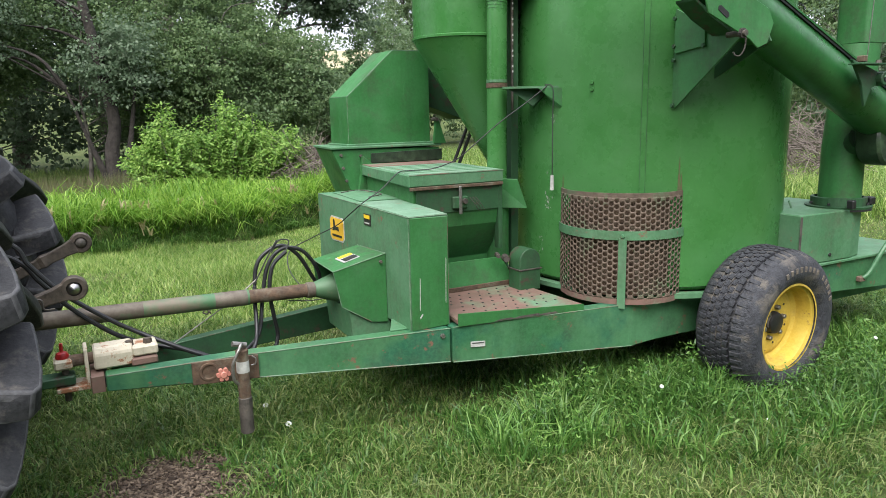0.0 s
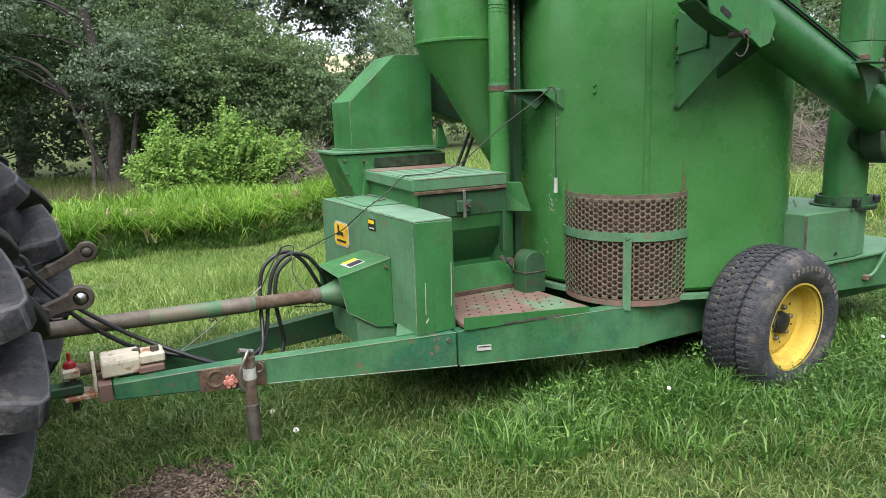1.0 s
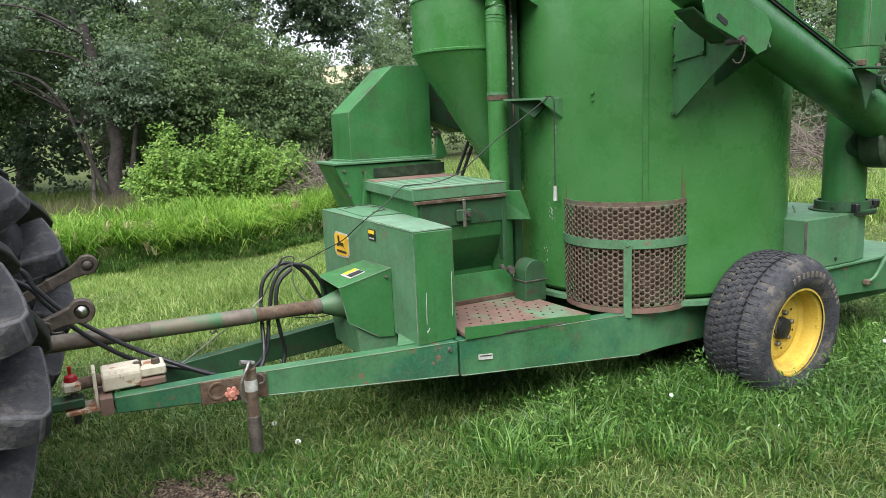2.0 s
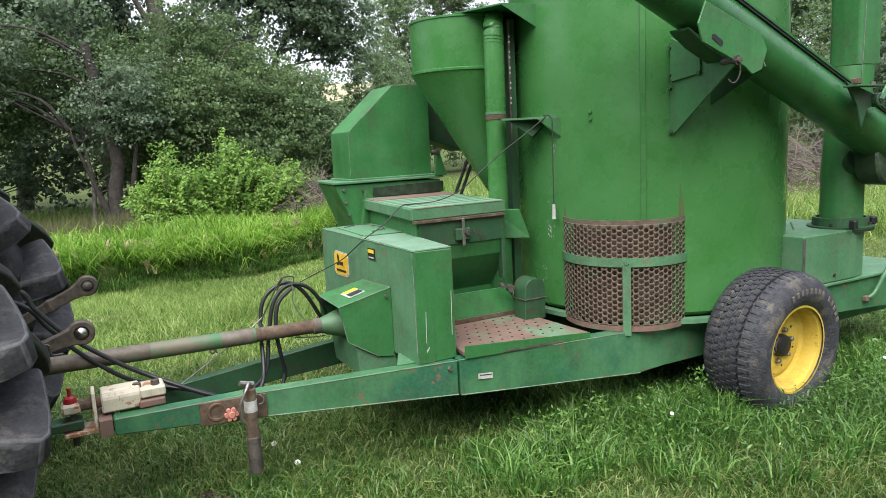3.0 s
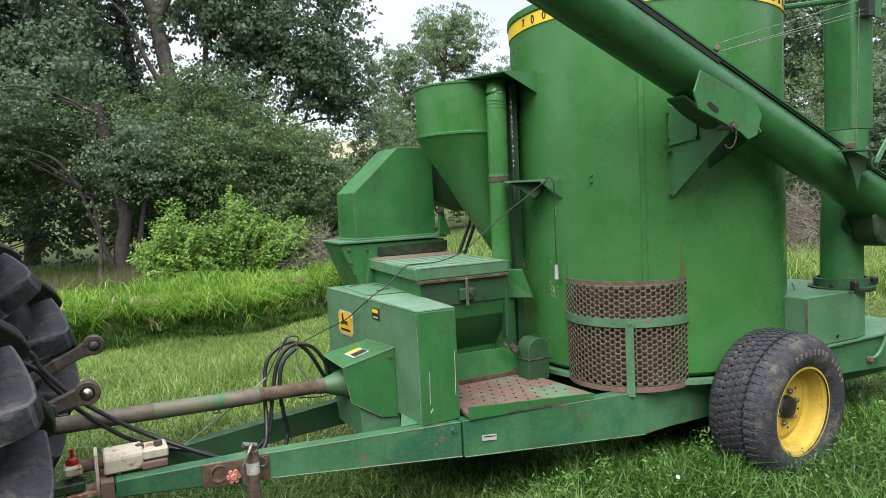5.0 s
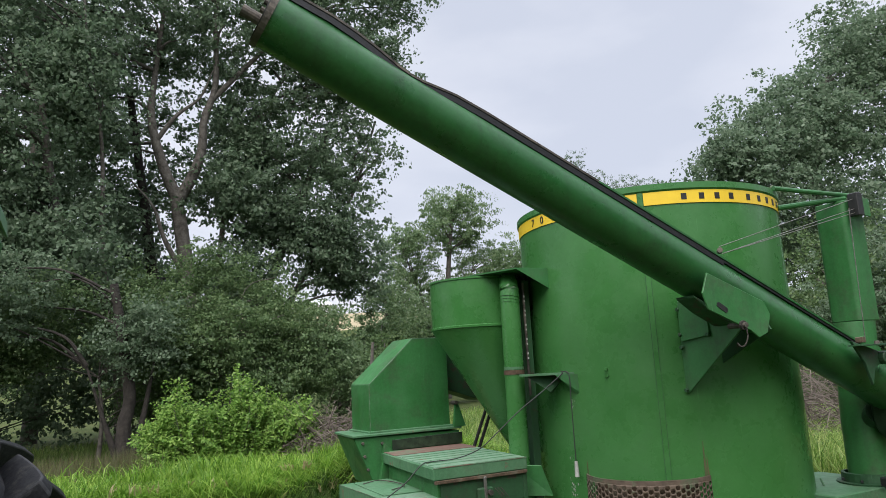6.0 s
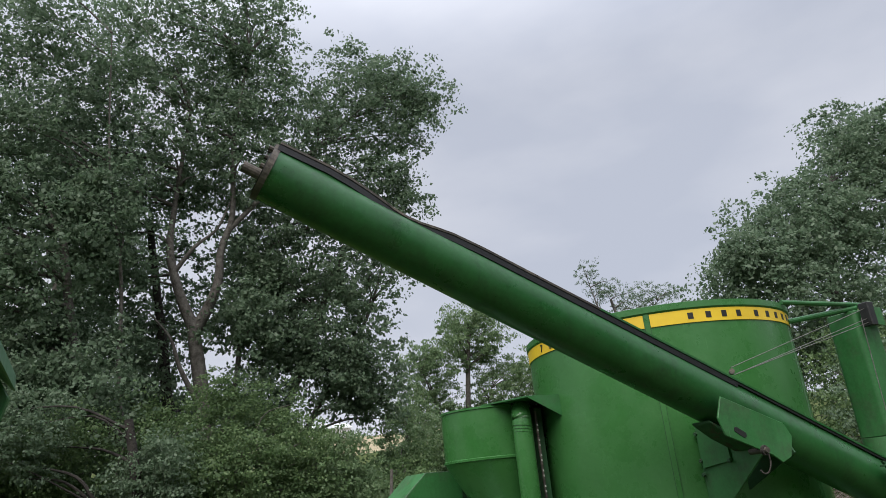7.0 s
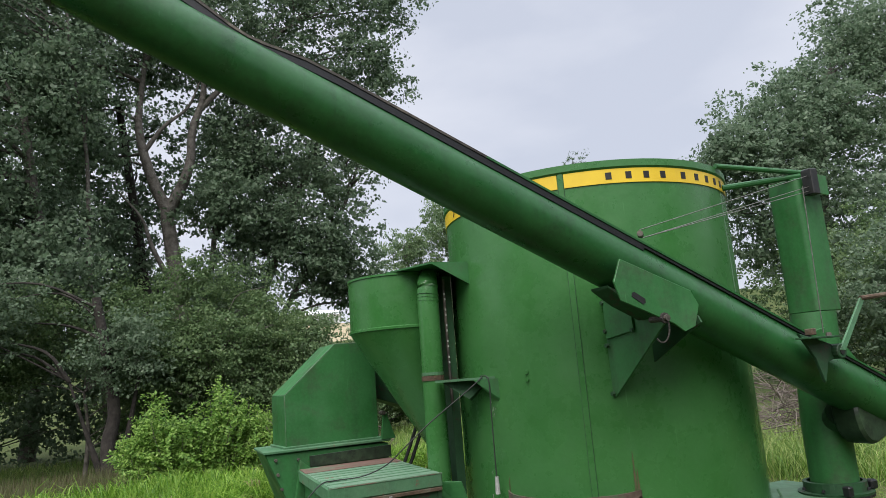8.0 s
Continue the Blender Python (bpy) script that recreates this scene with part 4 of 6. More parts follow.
# lower end: boot, lever, vertical auger and sump
boot = part("auger_boot", prism([(3.815, 1.33), (3.82, 1.24), (3.835, 1.185), (3.86, 1.145), (3.89, 1.12), (3.925, 1.11), (3.965, 1.117), (4.02, 1.135), (4.10, 1.16), (4.18, 1.17), (4.24, 1.20), (4.25, 1.32)], "y", 2.27, 2.41, 0.014), OIL_AND_SHADE, mixer, "oily rounded boot at the auger's foot", 40)
part("neck", rod((3.90, 2.42, 1.25), (3.94, 2.53, 1.19), 0.07, None, 20), GREEN_DARK, boot)
part("boot_plate", prism([(3.34, 1.655), (3.55, 1.60), (3.59, 1.545), (3.51, 1.52), (3.47, 1.43), (3.43, 1.54)], "y", 2.155, 2.17, 0.002), GREEN_DARK, boot)
part("pivot_boss", rod((3.575, 2.125, 1.565), (3.575, 2.2, 1.565), 0.035, None, 14, 0.004), GREEN_DARK, boot)
part("pivot_bore", rod((3.575, 2.122, 1.565), (3.575, 2.127, 1.565), 0.017, None, 12), BLACK, boot)
part("lever", solid([[(3.555, 2.12, 1.57), (3.595, 2.12, 1.565), (3.595, 2.13, 1.565), (3.555, 2.13, 1.57)], [(3.835, 2.16, 1.81), (3.865, 2.16, 1.80), (3.865, 2.17, 1.80), (3.835, 2.17, 1.81)]], 0.002), GREEN_PALE, boot)
part("lever_handle", rod((3.84, 2.165, 1.806), (4.09, 2.165, 1.825), 0.012, None, 8), RUST, boot)
part("side_plate", prism([(3.78, 1.66), (3.98, 1.70), (4.2, 1.46), (4.1, 1.42)], "y", 2.44, 2.455, 0.002), GREEN, boot)
part("catch_plate", prism([(3.33, 2.10), (3.56, 2.10), (3.56, 2.17), (3.33, 2.17)], "z", 1.628, 1.636, 0.001), GREEN_DARK, boot)
bolt((3.50, 2.125, 1.634), (0, 0, 1), 0.014, boot, IRON, 0.018)
part("clip", box(3.44, 3.47, 2.16, 2.20, 1.645, 1.675, 0.003), RUST, boot)


def rounded_square(cx, cy, h, r, z, n=6):
    pts = []
    for q, (sx, sy) in enumerate(((1, 1), (-1, 1), (-1, -1), (1, -1))):
        for k in range(n + 1):
            a = radians(90 * q + 90 * k / n)
            pts.append((cx + sx * (h - r) + r * math.cos(a), cy + sy * (h - r) + r * math.sin(a), z))
    return pts


vert = part("vertical_auger", solid([rounded_square(3.945 + 0.055 * max(0, (z - 1.2) / 0.575), 2.54, 0.110, 0.099, z) for z in (0.88, 1.2, 1.55, 1.775)]), GREEN, mixer, "upright auger tube beside the tank", 28)
part("upper_tube", solid([rounded_square(4.02, 2.54, 0.098, 0.03, z) for z in (1.778, 2.1, 2.44, 2.50)], 0.003), GREEN, vert, "", 28)
part("flange", lathe([(0.10, 0), (0.175, 0), (0.178, 0.012), (0.15, 0.014), (0.148, 0.06), (0.13, 0.062)], 28), GREEN_DARK, vert).matrix_basis = Matrix.Translation((3.955, 2.55, 0.855))
for a in (150, 195, 240, 285, 330):
    bolt((3.955 + 0.158 * math.cos(radians(a)), 2.55 + 0.158 * math.sin(radians(a)), 0.876), (0, 0, 1), 0.009, vert, DARK, 0.012)
part("flange_gasket", lathe([(0.12, -0.012), (0.176, -0.012), (0.176, -0.001), (0.12, -0.001)], 28, True), BLACK, vert).matrix_basis = Matrix.Translation((3.955, 2.55, 0.855))
part("clamp_lug", box(4.045, 4.095, 2.41, 2.46, 0.868, 0.915, 0.008), DARK, vert)
part("clamp_lug", box(3.79, 3.825, 2.36, 2.40, 0.868, 0.918, 0.006), DARK, vert)
part("head_bracket", box(3.93, 3.985, 2.36, 2.42, 2.39, 2.53, 0.004), BLACK, vert)
part("head_plate", prism([(3.97, 2.52), (4.12, 2.51), (4.12, 2.40), (4.02, 2.41)], "y", 2.405, 2.415, 0.001), GREEN, vert)
sump = part("auger_sump", solid([[(3.43, 2.98, z), (3.43, 2.42, z), (3.88, 2.41, z), (4.0, 2.435, z), (4.075, 2.50, z), (4.10, 2.58, z), (4.10, 2.98, z)] for z in (0.575, 0.858)], 0.006), GREEN_PALE, mixer, "dull green sump under the upright auger")
part("rear_shelf", prism([(3.44, 2.405), (4.50, 2.405), (4.60, 2.50), (4.60, 3.1), (3.44, 3.1)], "z", 0.558, 0.574, 0.003), GREEN_PALE, mixer)
part("shelf_skirt", prism([(3.52, 0.40), (4.54, 0.34), (4.54, 0.557), (3.52, 0.557)], "y", 2.425, 2.44, 0.002), RAIL, mixer)
part("rust_edge", solid([[(3.424, 2.415, 0.58), (3.433, 2.408, 0.58), (3.440, 2.414, 0.58)], [(3.424, 2.415, 0.85), (3.433, 2.408, 0.85), (3.440, 2.414, 0.85)]]), IRON, sump)
bolt((3.70, 2.42, 0.615), (0, -1, 0), 0.012, sump, BLACK)
part("hitch_bar", hose([(4.02, 2.40, 0.44), (4.06, 2.385, 0.48), (4.18, 2.37, 0.64), (4.34, 2.37, 0.74), (4.60, 2.40, 0.76)], 0.013, 8), RAIL, mixer)
part("hitch_foot", box(3.99, 4.04, 2.395, 2.425, 0.42, 0.45, 0.004), RUST_GREEN, mixer)
part("side_spout", box(3.70, 3.86, 3.00, 3.16, 0.86, 0.98, 0.004), GREEN_DARK, mixer)
# braces and winch cables
for p0, p1, r in (((3.40, 2.515, 2.55), (4.05, 2.48, 2.545), 0.014), ((3.50, 2.58, 2.455), (4.0, 2.48, 2.525), 0.016)):
    part("brace_rod", rod(p0, p1, r, None, 10), GREEN, mixer)
for p0, p1 in (((2.60, 2.27, 2.135), (3.96, 2.39, 2.50)), ((2.61, 2.27, 2.10), (3.96, 2.39, 2.44)), ((2.61, 2.27, 2.10), (4.02, 2.395, 2.43))):
    part("cable", rod(p0, p1, 0.0022, None, 6), STEEL, mixer)
part("cable_eye", rod((2.58, 2.25, 2.115), (2.62, 2.29, 2.115), 0.013, None, 10), IRON, auger)
part("cable_drop", rod((3.90, 2.40, 2.44), (3.86, 2.40, 1.66), 0.0028, None, 6), STEEL, mixer)
part("tank_cord", hose([(3.66, 2.66, 0.90), (3.68, 2.60, 0.75), (3.70, 2.5, 0.66), (3.74, 2.42, 0.60)], 0.006, 6), GREEN_PALE, mixer)

# wheel, slightly toed and cambered
WM = Matrix.Translation((3.122, 2.238, 0.335)) @ Matrix.Scale(1.075, 4) @ Matrix.Rotation(radians(3.5), 4, 'Z') @ Matrix.Rotation(radians(2.5), 4, 'X')
wheel = empty("wheel", WM.translation, "", "")
wheel.parent = mixer
wheel.matrix_parent_inverse = mixer.matrix_basis.inverted()


def wheel_part(name, bm, material, label="", smooth=30, parent=None):
    """Turned about the wheel's axle: local z points outward."""
    ob = new(name, link_mesh(name, moved(bm, WM @ Matrix.Rotation(radians(90), 4, 'X')), material, smooth))
    ob.parent = parent or wheel
    ob.matrix_parent_inverse = (parent or wheel).matrix_basis.inverted() if not parent else Matrix.Identity(4)
    return tagged(ob, label)


wheel["label"] = ""
tyre = wheel_part("tyre", lathe([(0.212, 0.012), (0.235, 0.030), (0.262, 0.040), (0.295, 0.039), (0.322, 0.028), (0.341, 0.010), (0.352, -0.012), (0.356, -0.03), (0.358, -0.055), (0.350, -0.058), (0.350, -0.066), (0.360, -0.07), (0.361, -0.112), (0.352, -0.115), (0.352, -0.123), (0.361, -0.127), (0.360, -0.17), (0.350, -0.173), (0.350, -0.181), (0.358, -0.184), (0.356, -0.21), (0.351, -0.228), (0.340, -0.250), (0.322, -0.266), (0.297, -0.277), (0.268, -0.276), (0.235, -0.268), (0.212, -0.25)], 72, True), RUBBER, "worn dusty all-terrain tyre")
blk = solid([[(0.336, -0.014, 0.004), (0.336, 0.014, 0.004), (0.345, 0.013, -0.05), (0.345, -0.015, -0.05)], [(0.351, -0.0105, -0.004), (0.351, 0.0105, -0.004), (0.3655, 0.0100, -0.05), (0.3655, -0.0120, -0.05)]], 0.002)
blk_me = link_mesh("tread_block", blk, RUBBER)
for k in range(56):
    for flip in (0, 1):
        ob = new("tread_block", blk_me)
        ob.parent = tyre
        m = Matrix.Rotation(2 * math.pi * (k + 0.5 * flip) / 56, 4, 'Z')
        if flip:
            m = m @ Matrix.Translation((0, 0, -0.24)) @ Matrix.Rotation(math.pi, 4, 'X')
        ob.matrix_basis = WM @ Matrix.Rotation(radians(90), 4, 'X') @ m
        ob.matrix_parent_inverse = Matrix.Identity(4)
rib = solid([[(0.352, -0.014, 0.013), (0.352, 0.014, 0.009), (0.352, 0.011, -0.014), (0.352, -0.017, -0.010)], [(0.3645, -0.0125, 0.0125), (0.3645, 0.0125, 0.009), (0.3645, 0.0095, -0.0135), (0.3645, -0.0155, -0.010)]])
rib_me = link_mesh("tread_block", rib, RUBBER)
for k in range(60):
    for row, zc in enumerate((-0.075, -0.107, -0.139, -0.170)):
        ob = new("tread_block", rib_me)
        ob.parent = tyre
        ob.matrix_basis = WM @ Matrix.Rotation(radians(90), 4, 'X') @ Matrix.Rotation(2 * math.pi * (k + 0.37 * row) / 60, 4, 'Z') @ Matrix.Translation((0, 0, zc))
        ob.matrix_parent_inverse = Matrix.Identity(4)
for a in (112, 105, 98, 91, 84, 77, 70, 63, 50, 43, 36, 29, 22):
    wheel_part("lettering_bar", solid([[(r * math.cos(radians(b)), r * math.sin(radians(b)), 0.0365 + dz) for r, b in ((0.276, a - 1.7), (0.301, a - 1.5), (0.301, a + 1.5), (0.276, a + 1.7))] for dz in (0, 0.005)]), TYRE_TEXT, "", None, tyre)
rim = wheel_part("rim", lathe([(0.205, 0.016), (0.214, 0.016), (0.2165, 0.006), (0.206, 0.0), (0.196, -0.004), (0.188, -0.03), (0.186, -0.075), (0.176, -0.085), (0.165, -0.09), (0.155, -0.082), (0.135, -0.078), (0.09, -0.082), (0.0, -0.082)], 56), YELLOW, "yellow steel rim with chipped paint")
wheel_part("hub", lathe([(0.0, -0.046), (0.036, -0.047), (0.05, -0.052), (0.054, -0.064), (0.056, -0.082)], 20), BLACK, "dark greasy hub cap")
for k in range(6):
    a = radians(60 * k + 15)
    wheel_part("lug_nut", moved(lathe([(0.0, 0.0), (0.010, 0.0), (0.012, -0.004), (0.012, -0.022)], 6), Matrix.Translation((0.077 * math.cos(a), 0.077 * math.sin(a), -0.058))), STEEL, "", None, rim)
    wheel_part("rim_hole", rod((0.112 * math.cos(a + 0.5), 0.112 * math.sin(a + 0.5), -0.081), (0.112 * math.cos(a + 0.5), 0.112 * math.sin(a + 0.5), -0.078), 0.006, None, 8), BLACK, "", None, rim)
part("axle", rod((3.08, 2.30, 0.35), (3.08, 4.2, 0.35), 0.035, None, 14), IRON, mixer)
far_tyre = moved(lathe([(0.2, 0.0), (0.3, 0.02), (0.35, -0.02), (0.357, -0.11), (0.35, -0.22), (0.3, -0.26), (0.2, -0.24)], 40, True), Matrix.Translation((3.08, 4.45, 0.355)) @ Matrix.Rotation(radians(90), 4, 'X'))
part("tyre", far_tyre, RUBBER, mixer, "", 30)

# small things on the frame
part("maker_plate", solid([[(1.56, 2.7695, 0.380), (1.632, 2.7585, 0.376), (1.632, 2.7585, 0.350), (1.56, 2.7695, 0.354)], [(1.56, 2.7655, 0.380), (1.632, 2.7545, 0.376), (1.632, 2.7545, 0.350), (1.56, 2.7655, 0.354)]]), LABEL, mixer, "small pale maker's plate")
part("plate_text", solid([[(1.566, 2.7645, 0.375), (1.626, 2.7555, 0.3715), (1.626, 2.7555, 0.368), (1.566, 2.7645, 0.3715)], [(1.566, 2.7625, 0.375), (1.626, 2.7535, 0.3715), (1.626, 2.7535, 0.368), (1.566, 2.7625, 0.3715)]]), BLACK, mixer)
bolt((1.425, 2.797, 0.425), (0, -1, 0), 0.013, mixer, STEEL)
jack_plate = part("jack_plate", solid([[(0.335, 2.944, 0.458), (0.60, 2.915, 0.455), (0.60, 2.915, 0.352), (0.335, 2.944, 0.362)], [(0.335, 2.934, 0.458), (0.60, 2.905, 0.455), (0.60, 2.905, 0.352), (0.335, 2.934, 0.362)]], 0.002), RUST, mixer, "rust-red jack mounting plate")
part("plate_ring", moved(lathe([(0.026, 0), (0.03, 0.006), (0.037, 0.006), (0.04, 0)], 24), Matrix.Translation((0.40, 2.928, 0.412)) @ Matrix.Rotation(radians(90), 4, 'X')), RUST, jack_plate)
knob = part("knob", moved(lathe([(0.0, 0.018), (0.012, 0.018), (0.016, 0.012), (0.02, 0.0)], 14), Matrix.Translation((0.452, 2.905, 0.398)) @ Matrix.Rotation(radians(90), 4, 'X')), PINK, jack_plate, "faded red plastic knob")
for k in range(6):
    a = radians(60 * k)
    part("lobe", rod((0.452 + 0.02 * math.cos(a), 2.91, 0.398 + 0.02 * math.sin(a)), (0.452 + 0.02 * math.cos(a), 2.892, 0.398 + 0.02 * math.sin(a)), 0.009, None, 8), PINK, jack_plate)
jack = part("jack_leg", rod((0.525, 2.865, 0.19), (0.525, 2.865, 0.505), 0.0255, None, 18, 0.004), RUST, mixer, "rusty tubular jack leg")
part("jack_foot", rod((0.525, 2.865, 0.14), (0.525, 2.865, 0.30), 0.028, None, 18, 0.004), IRON, jack)
part("label_wrap", rod((0.525, 2.865, 0.408), (0.525, 2.865, 0.456), 0.0265, None, 18), LABEL, jack, "torn white paper label")
part("jack_pin", hose([(0.495, 2.83, 0.37), (0.478, 2.825, 0.40), (0.48, 2.825, 0.46), (0.505, 2.83, 0.51), (0.52, 2.845, 0.53), (0.53, 2.87, 0.525)], 0.0065, 8), STEEL, jack)
part("jack_pin", rod((0.488, 2.86, 0.535), (0.545, 2.87, 0.518), 0.011, None, 8), STEEL, jack)
part("ring_clip", hose([(0.57, 2.89, 0.46), (0.585, 2.885, 0.445), (0.58, 2.885, 0.425), (0.565, 2.89, 0.42)], 0.003, 6), STEEL, jack)
# hitch
hitch = part("hitch_casting", solid([[(x, y, z) for y, z in ((3.03, 0.465), (3.03, 0.525), (3.05, 0.55), (3.13, 0.55), (3.15, 0.525), (3.15, 0.465))] for x in (-0.015, 0.13)], 0.006), WHITE, mixer, "chipped white painted hitch casting")
part("hitch_block", box(0.125, 0.225, 3.03, 3.15, 0.495, 0.535, 0.006), WHITE, hitch)
part("hitch_block", box(0.12, 0.22, 3.02, 3.14, 0.458, 0.490, 0.006), RUST_GREEN, hitch)
for x in (0.12, 0.19):
    part("hitch_nut", rod((x, 3.07, 0.53), (x, 3.07, 0.555), 0.018, 0.016, 6), ARM_STEEL, hitch)
part("hitch_shank", rod((-0.11, 3.08, 0.505), (-0.01, 3.08, 0.505), 0.024, None, 14), RUST, hitch)
part("hitch_head", box(-0.155, -0.09, 3.04, 3.13, 0.482, 0.522, 0.008), WHITE, hitch)
part("hitch_washer", prism([(3.02, 0.395), (3.05, 0.55), (3.13, 0.56), (3.15, 0.40)], "x", -0.048, -0.034, 0.003), WHITE, hitch)
part("lower_clevis", box(-0.155, 0.0, 3.03, 3.14, 0.392, 0.412, 0.004), WHITE, hitch)
part("tongue_socket", prism([(2.982, 0.388), (3.235, 0.388), (3.235, 0.398), (2.994, 0.398), (2.994, 0.444), (3.235, 0.444), (3.235, 0.454), (2.982, 0.454)], "x", -0.032, 0.016, 0.001), RUST_GREEN, mixer)
# black plug added to give the hollow end its shaded inside
part("socket_shade_plug", box(0.0, 0.03, 2.996, 3.24, 0.400, 0.442, 0.002), DARK, mixer)
part("draw_pin", rod((-0.118, 3.08, 0.345), (-0.118, 3.08, 0.53), 0.013, None, 12), IRON, hitch)
part("pin_cap", moved(lathe([(0.0, 0.062), (0.007, 0.06), (0.007, 0.028), (0.02, 0.022), (0.026, 0.008), (0.024, 0.0)], 16), Matrix.Translation((-0.123, 3.08, 0.522))), RED, hitch, "red plastic hitch pin cap", 40)
part("spring", hose([(0.50 + 0.018 * math.cos(k * 1.6), 3.50 + 0.004 * k * 0.5, 0.50 + 0.006 * k + 0.018 * math.sin(k * 1.6)) for k in range(16)], 0.004, 5, 3), IRON, mixer)

# tractor
tractor = empty("tractor", (-0.95, 3.25, 0.0), "rear of a tractor with large lugged tyres", "tractor")


def tyre_point(th, r, w):
    return Vector((r * math.cos(th), w, r * math.sin(th)))


TR, TW = 0.725, 0.215
CARCASS = TR - 0.058
lug_rings = []
for w, th, base, top, hw in ((0.98, -0.05, -0.24, -0.20, 0.020), (1.06, -0.040, -0.19, -0.10, 0.030), (1.11, -0.018, -0.16, -0.015, 0.040), (1.07, 0.0, -0.13, 0.046, 0.041), (0.95, 0.02, -0.11, 0.066, 0.036), (0.65, 0.075, -0.10, 0.066, 0.028), (0.4, 0.125, -0.09, 0.060, 0.024), (0.15, 0.175, -0.08, 0.054, 0.022), (-0.10, 0.225, -0.08, 0.046, 0.021), (-0.16, 0.237, -0.08, -0.01, 0.018)):
    t0, t1 = (hw + 0.016) / TR, hw / TR
    lug_rings.append([tyre_point(th - t0, TR + base, w * TW), tyre_point(th - t1, TR + top, w * TW), tyre_point(th + t1, TR + top, w * TW), tyre_point(th + t0, TR + base, w * TW)])


def lug_mesh(rings):
    """A lug whose edges are scuffed to a paler rubber."""
    b = solid(rings)
    es = [e for e in b.edges if len(e.link_faces) == 2 and e.calc_face_angle(0) > radians(38)]
    bmesh.ops.bevel(b, geom=es, offset=0.013, segments=3, affect='EDGES', profile=0.5, material=1, clamp_overlap=True)
    me = link_mesh("lug", b, TRACTOR_RUBBER, 50)
    me.materials.append(SCUFFED_RUBBER)
    return me


lug_a = lug_mesh(lug_rings)
lug_b = lug_mesh([[Vector((p.x, -p.y, p.z)) for p in r][::-1] for r in lug_rings])
for cx, cy in ((-0.945, 2.565), (-0.865, 3.935)):
    centre = Matrix.Translation((cx, cy, 0.765))
    ty = part("rear_tyre", moved(lathe([(0.40, -0.15), (0.46, -0.185), (0.52, -0.205), (0.58, -0.192), (0.62, -0.165), (CARCASS - 0.02, -0.115), (CARCASS, 0), (CARCASS - 0.02, 0.115), (0.62, 0.165), (0.58, 0.192), (0.52, 0.205), (0.46, 0.185), (0.40, 0.15)], 72, True), centre @ Matrix.Rotation(radians(90), 4, 'X')), TRACTOR_RUBBER, tractor, "large black tractor tyre with deep lugs", 30)
    part("wheel_disc", moved(lathe([(0.40, -0.15), (0.40, 0.15), (0.36, 0.14), (0.34, 0.03), (0.0, 0.02)], 40), centre @ Matrix.Rotation(radians(90), 4, 'X')), YELLOW, tractor, "", 30)
    for k in range(16):
        for j, me in enumerate((lug_a, lug_b)):
            ob = new("lug", me)
            ob.parent = ty
            ob.matrix_parent_inverse = Matrix.Identity(4)
            ob.matrix_basis = centre @ Matrix.Rotation(-2 * math.pi * (k + 0.5 * j) / 16, 4, 'Y')
part("rear_axle", rod((-0.93, 2.75, 0.765), (-0.88, 3.75, 0.765), 0.09, None, 18), IRON, tractor)
part("transmission_case", box(-1.4, -0.62, 3.02, 3.46, 0.52, 1.05, 0.04), IRON, tractor)


def lift_arm(p0, p1, ball):
    p0, p1 = Vector(p0), Vector(p1)
    d = (p1 - p0).normalized()
    u = Vector((0, 1, 0)).cross(d).normalized() * -1
    h = 0.023
    rings = []
    for p, k, t in ((p0, 1.0, 0.02), (p1 - d * 0.17, 1.0, 0.02), (p1 - d * 0.15, 1.25, 0.026), (p1 - d * 0.12, 1.05, 0.022), (p1 - d * 0.05, 1.15, 0.022), (p1 + d * 0.0, 1.5, 0.022)):
        rings.append([p + u * h * k + Vector((0, -t, 0)), p + u * h * k + Vector((0, t, 0)), p - u * h * k + Vector((0, t, 0)), p - u * h * k + Vector((0, -t, 0))])
    arm = part("lift_arm", solid(rings, 0.004), ARM_STEEL, tractor, "greasy brown steel lift arm with an eye end")
    part("eye", moved(lathe([(0.027, -0.022), (0.042, -0.022), (0.047, -0.015), (0.047, 0.015), (0.042, 0.022), (0.027, 0.022)], 24, True), Matrix.Translation(p1 + d * 0.025) @ Matrix.Rotation(radians(90), 4, 'X')), ARM_STEEL, arm, "", 30)
    part("ball", moved(lathe([(0.0, 0.031), (0.010, 0.029), (0.020, 0.022), (0.027, 0.010), (0.029, 0.0), (0.027, -0.010), (0.020, -0.022), (0.0, -0.031)], 20), Matrix.Translation(p1 + d * 0.025) @ Matrix.Rotation(radians(90), 4, 'X')), CHROME if ball else IRON, arm, "", 60)
    return arm


lift_arm((-0.60, 2.96, 0.66), (-0.075, 2.95, 0.818), True)
lift_arm((-0.62, 3.60, 0.62), (-0.03, 3.65, 0.878), False)
part("arm_pin", hose([(-0.20, 2.92, 0.81), (-0.16, 2.915, 0.80), (-0.155, 2.92, 0.765), (-0.12, 2.925, 0.76)], 0.004, 6), IRON, tractor)
part("drawbar", box(-0.75, -0.085, 3.04, 3.12, 0.418, 0.455, 0.005), GREEN_DARK, tractor)
roof = part("cab_roof", prism([(-1.3, 2.60), (-0.575, 2.60), (-0.452, 2.475), (-0.445, 2.378), (-0.52, 2.452), (-1.3, 2.452)], "y", 2.50, 4.0, 0.01), GREEN_PALE, tractor, "pale green corner of the cab roof")
part("cab_post", prism([(-0.64, 2.452), (-0.52, 2.452), (-0.455, 2.33), (-0.515, 2.12), (-0.62, 1.45), (-0.70, 1.45)], "y", 2.60, 2.68, 0.006), GREEN, tractor)
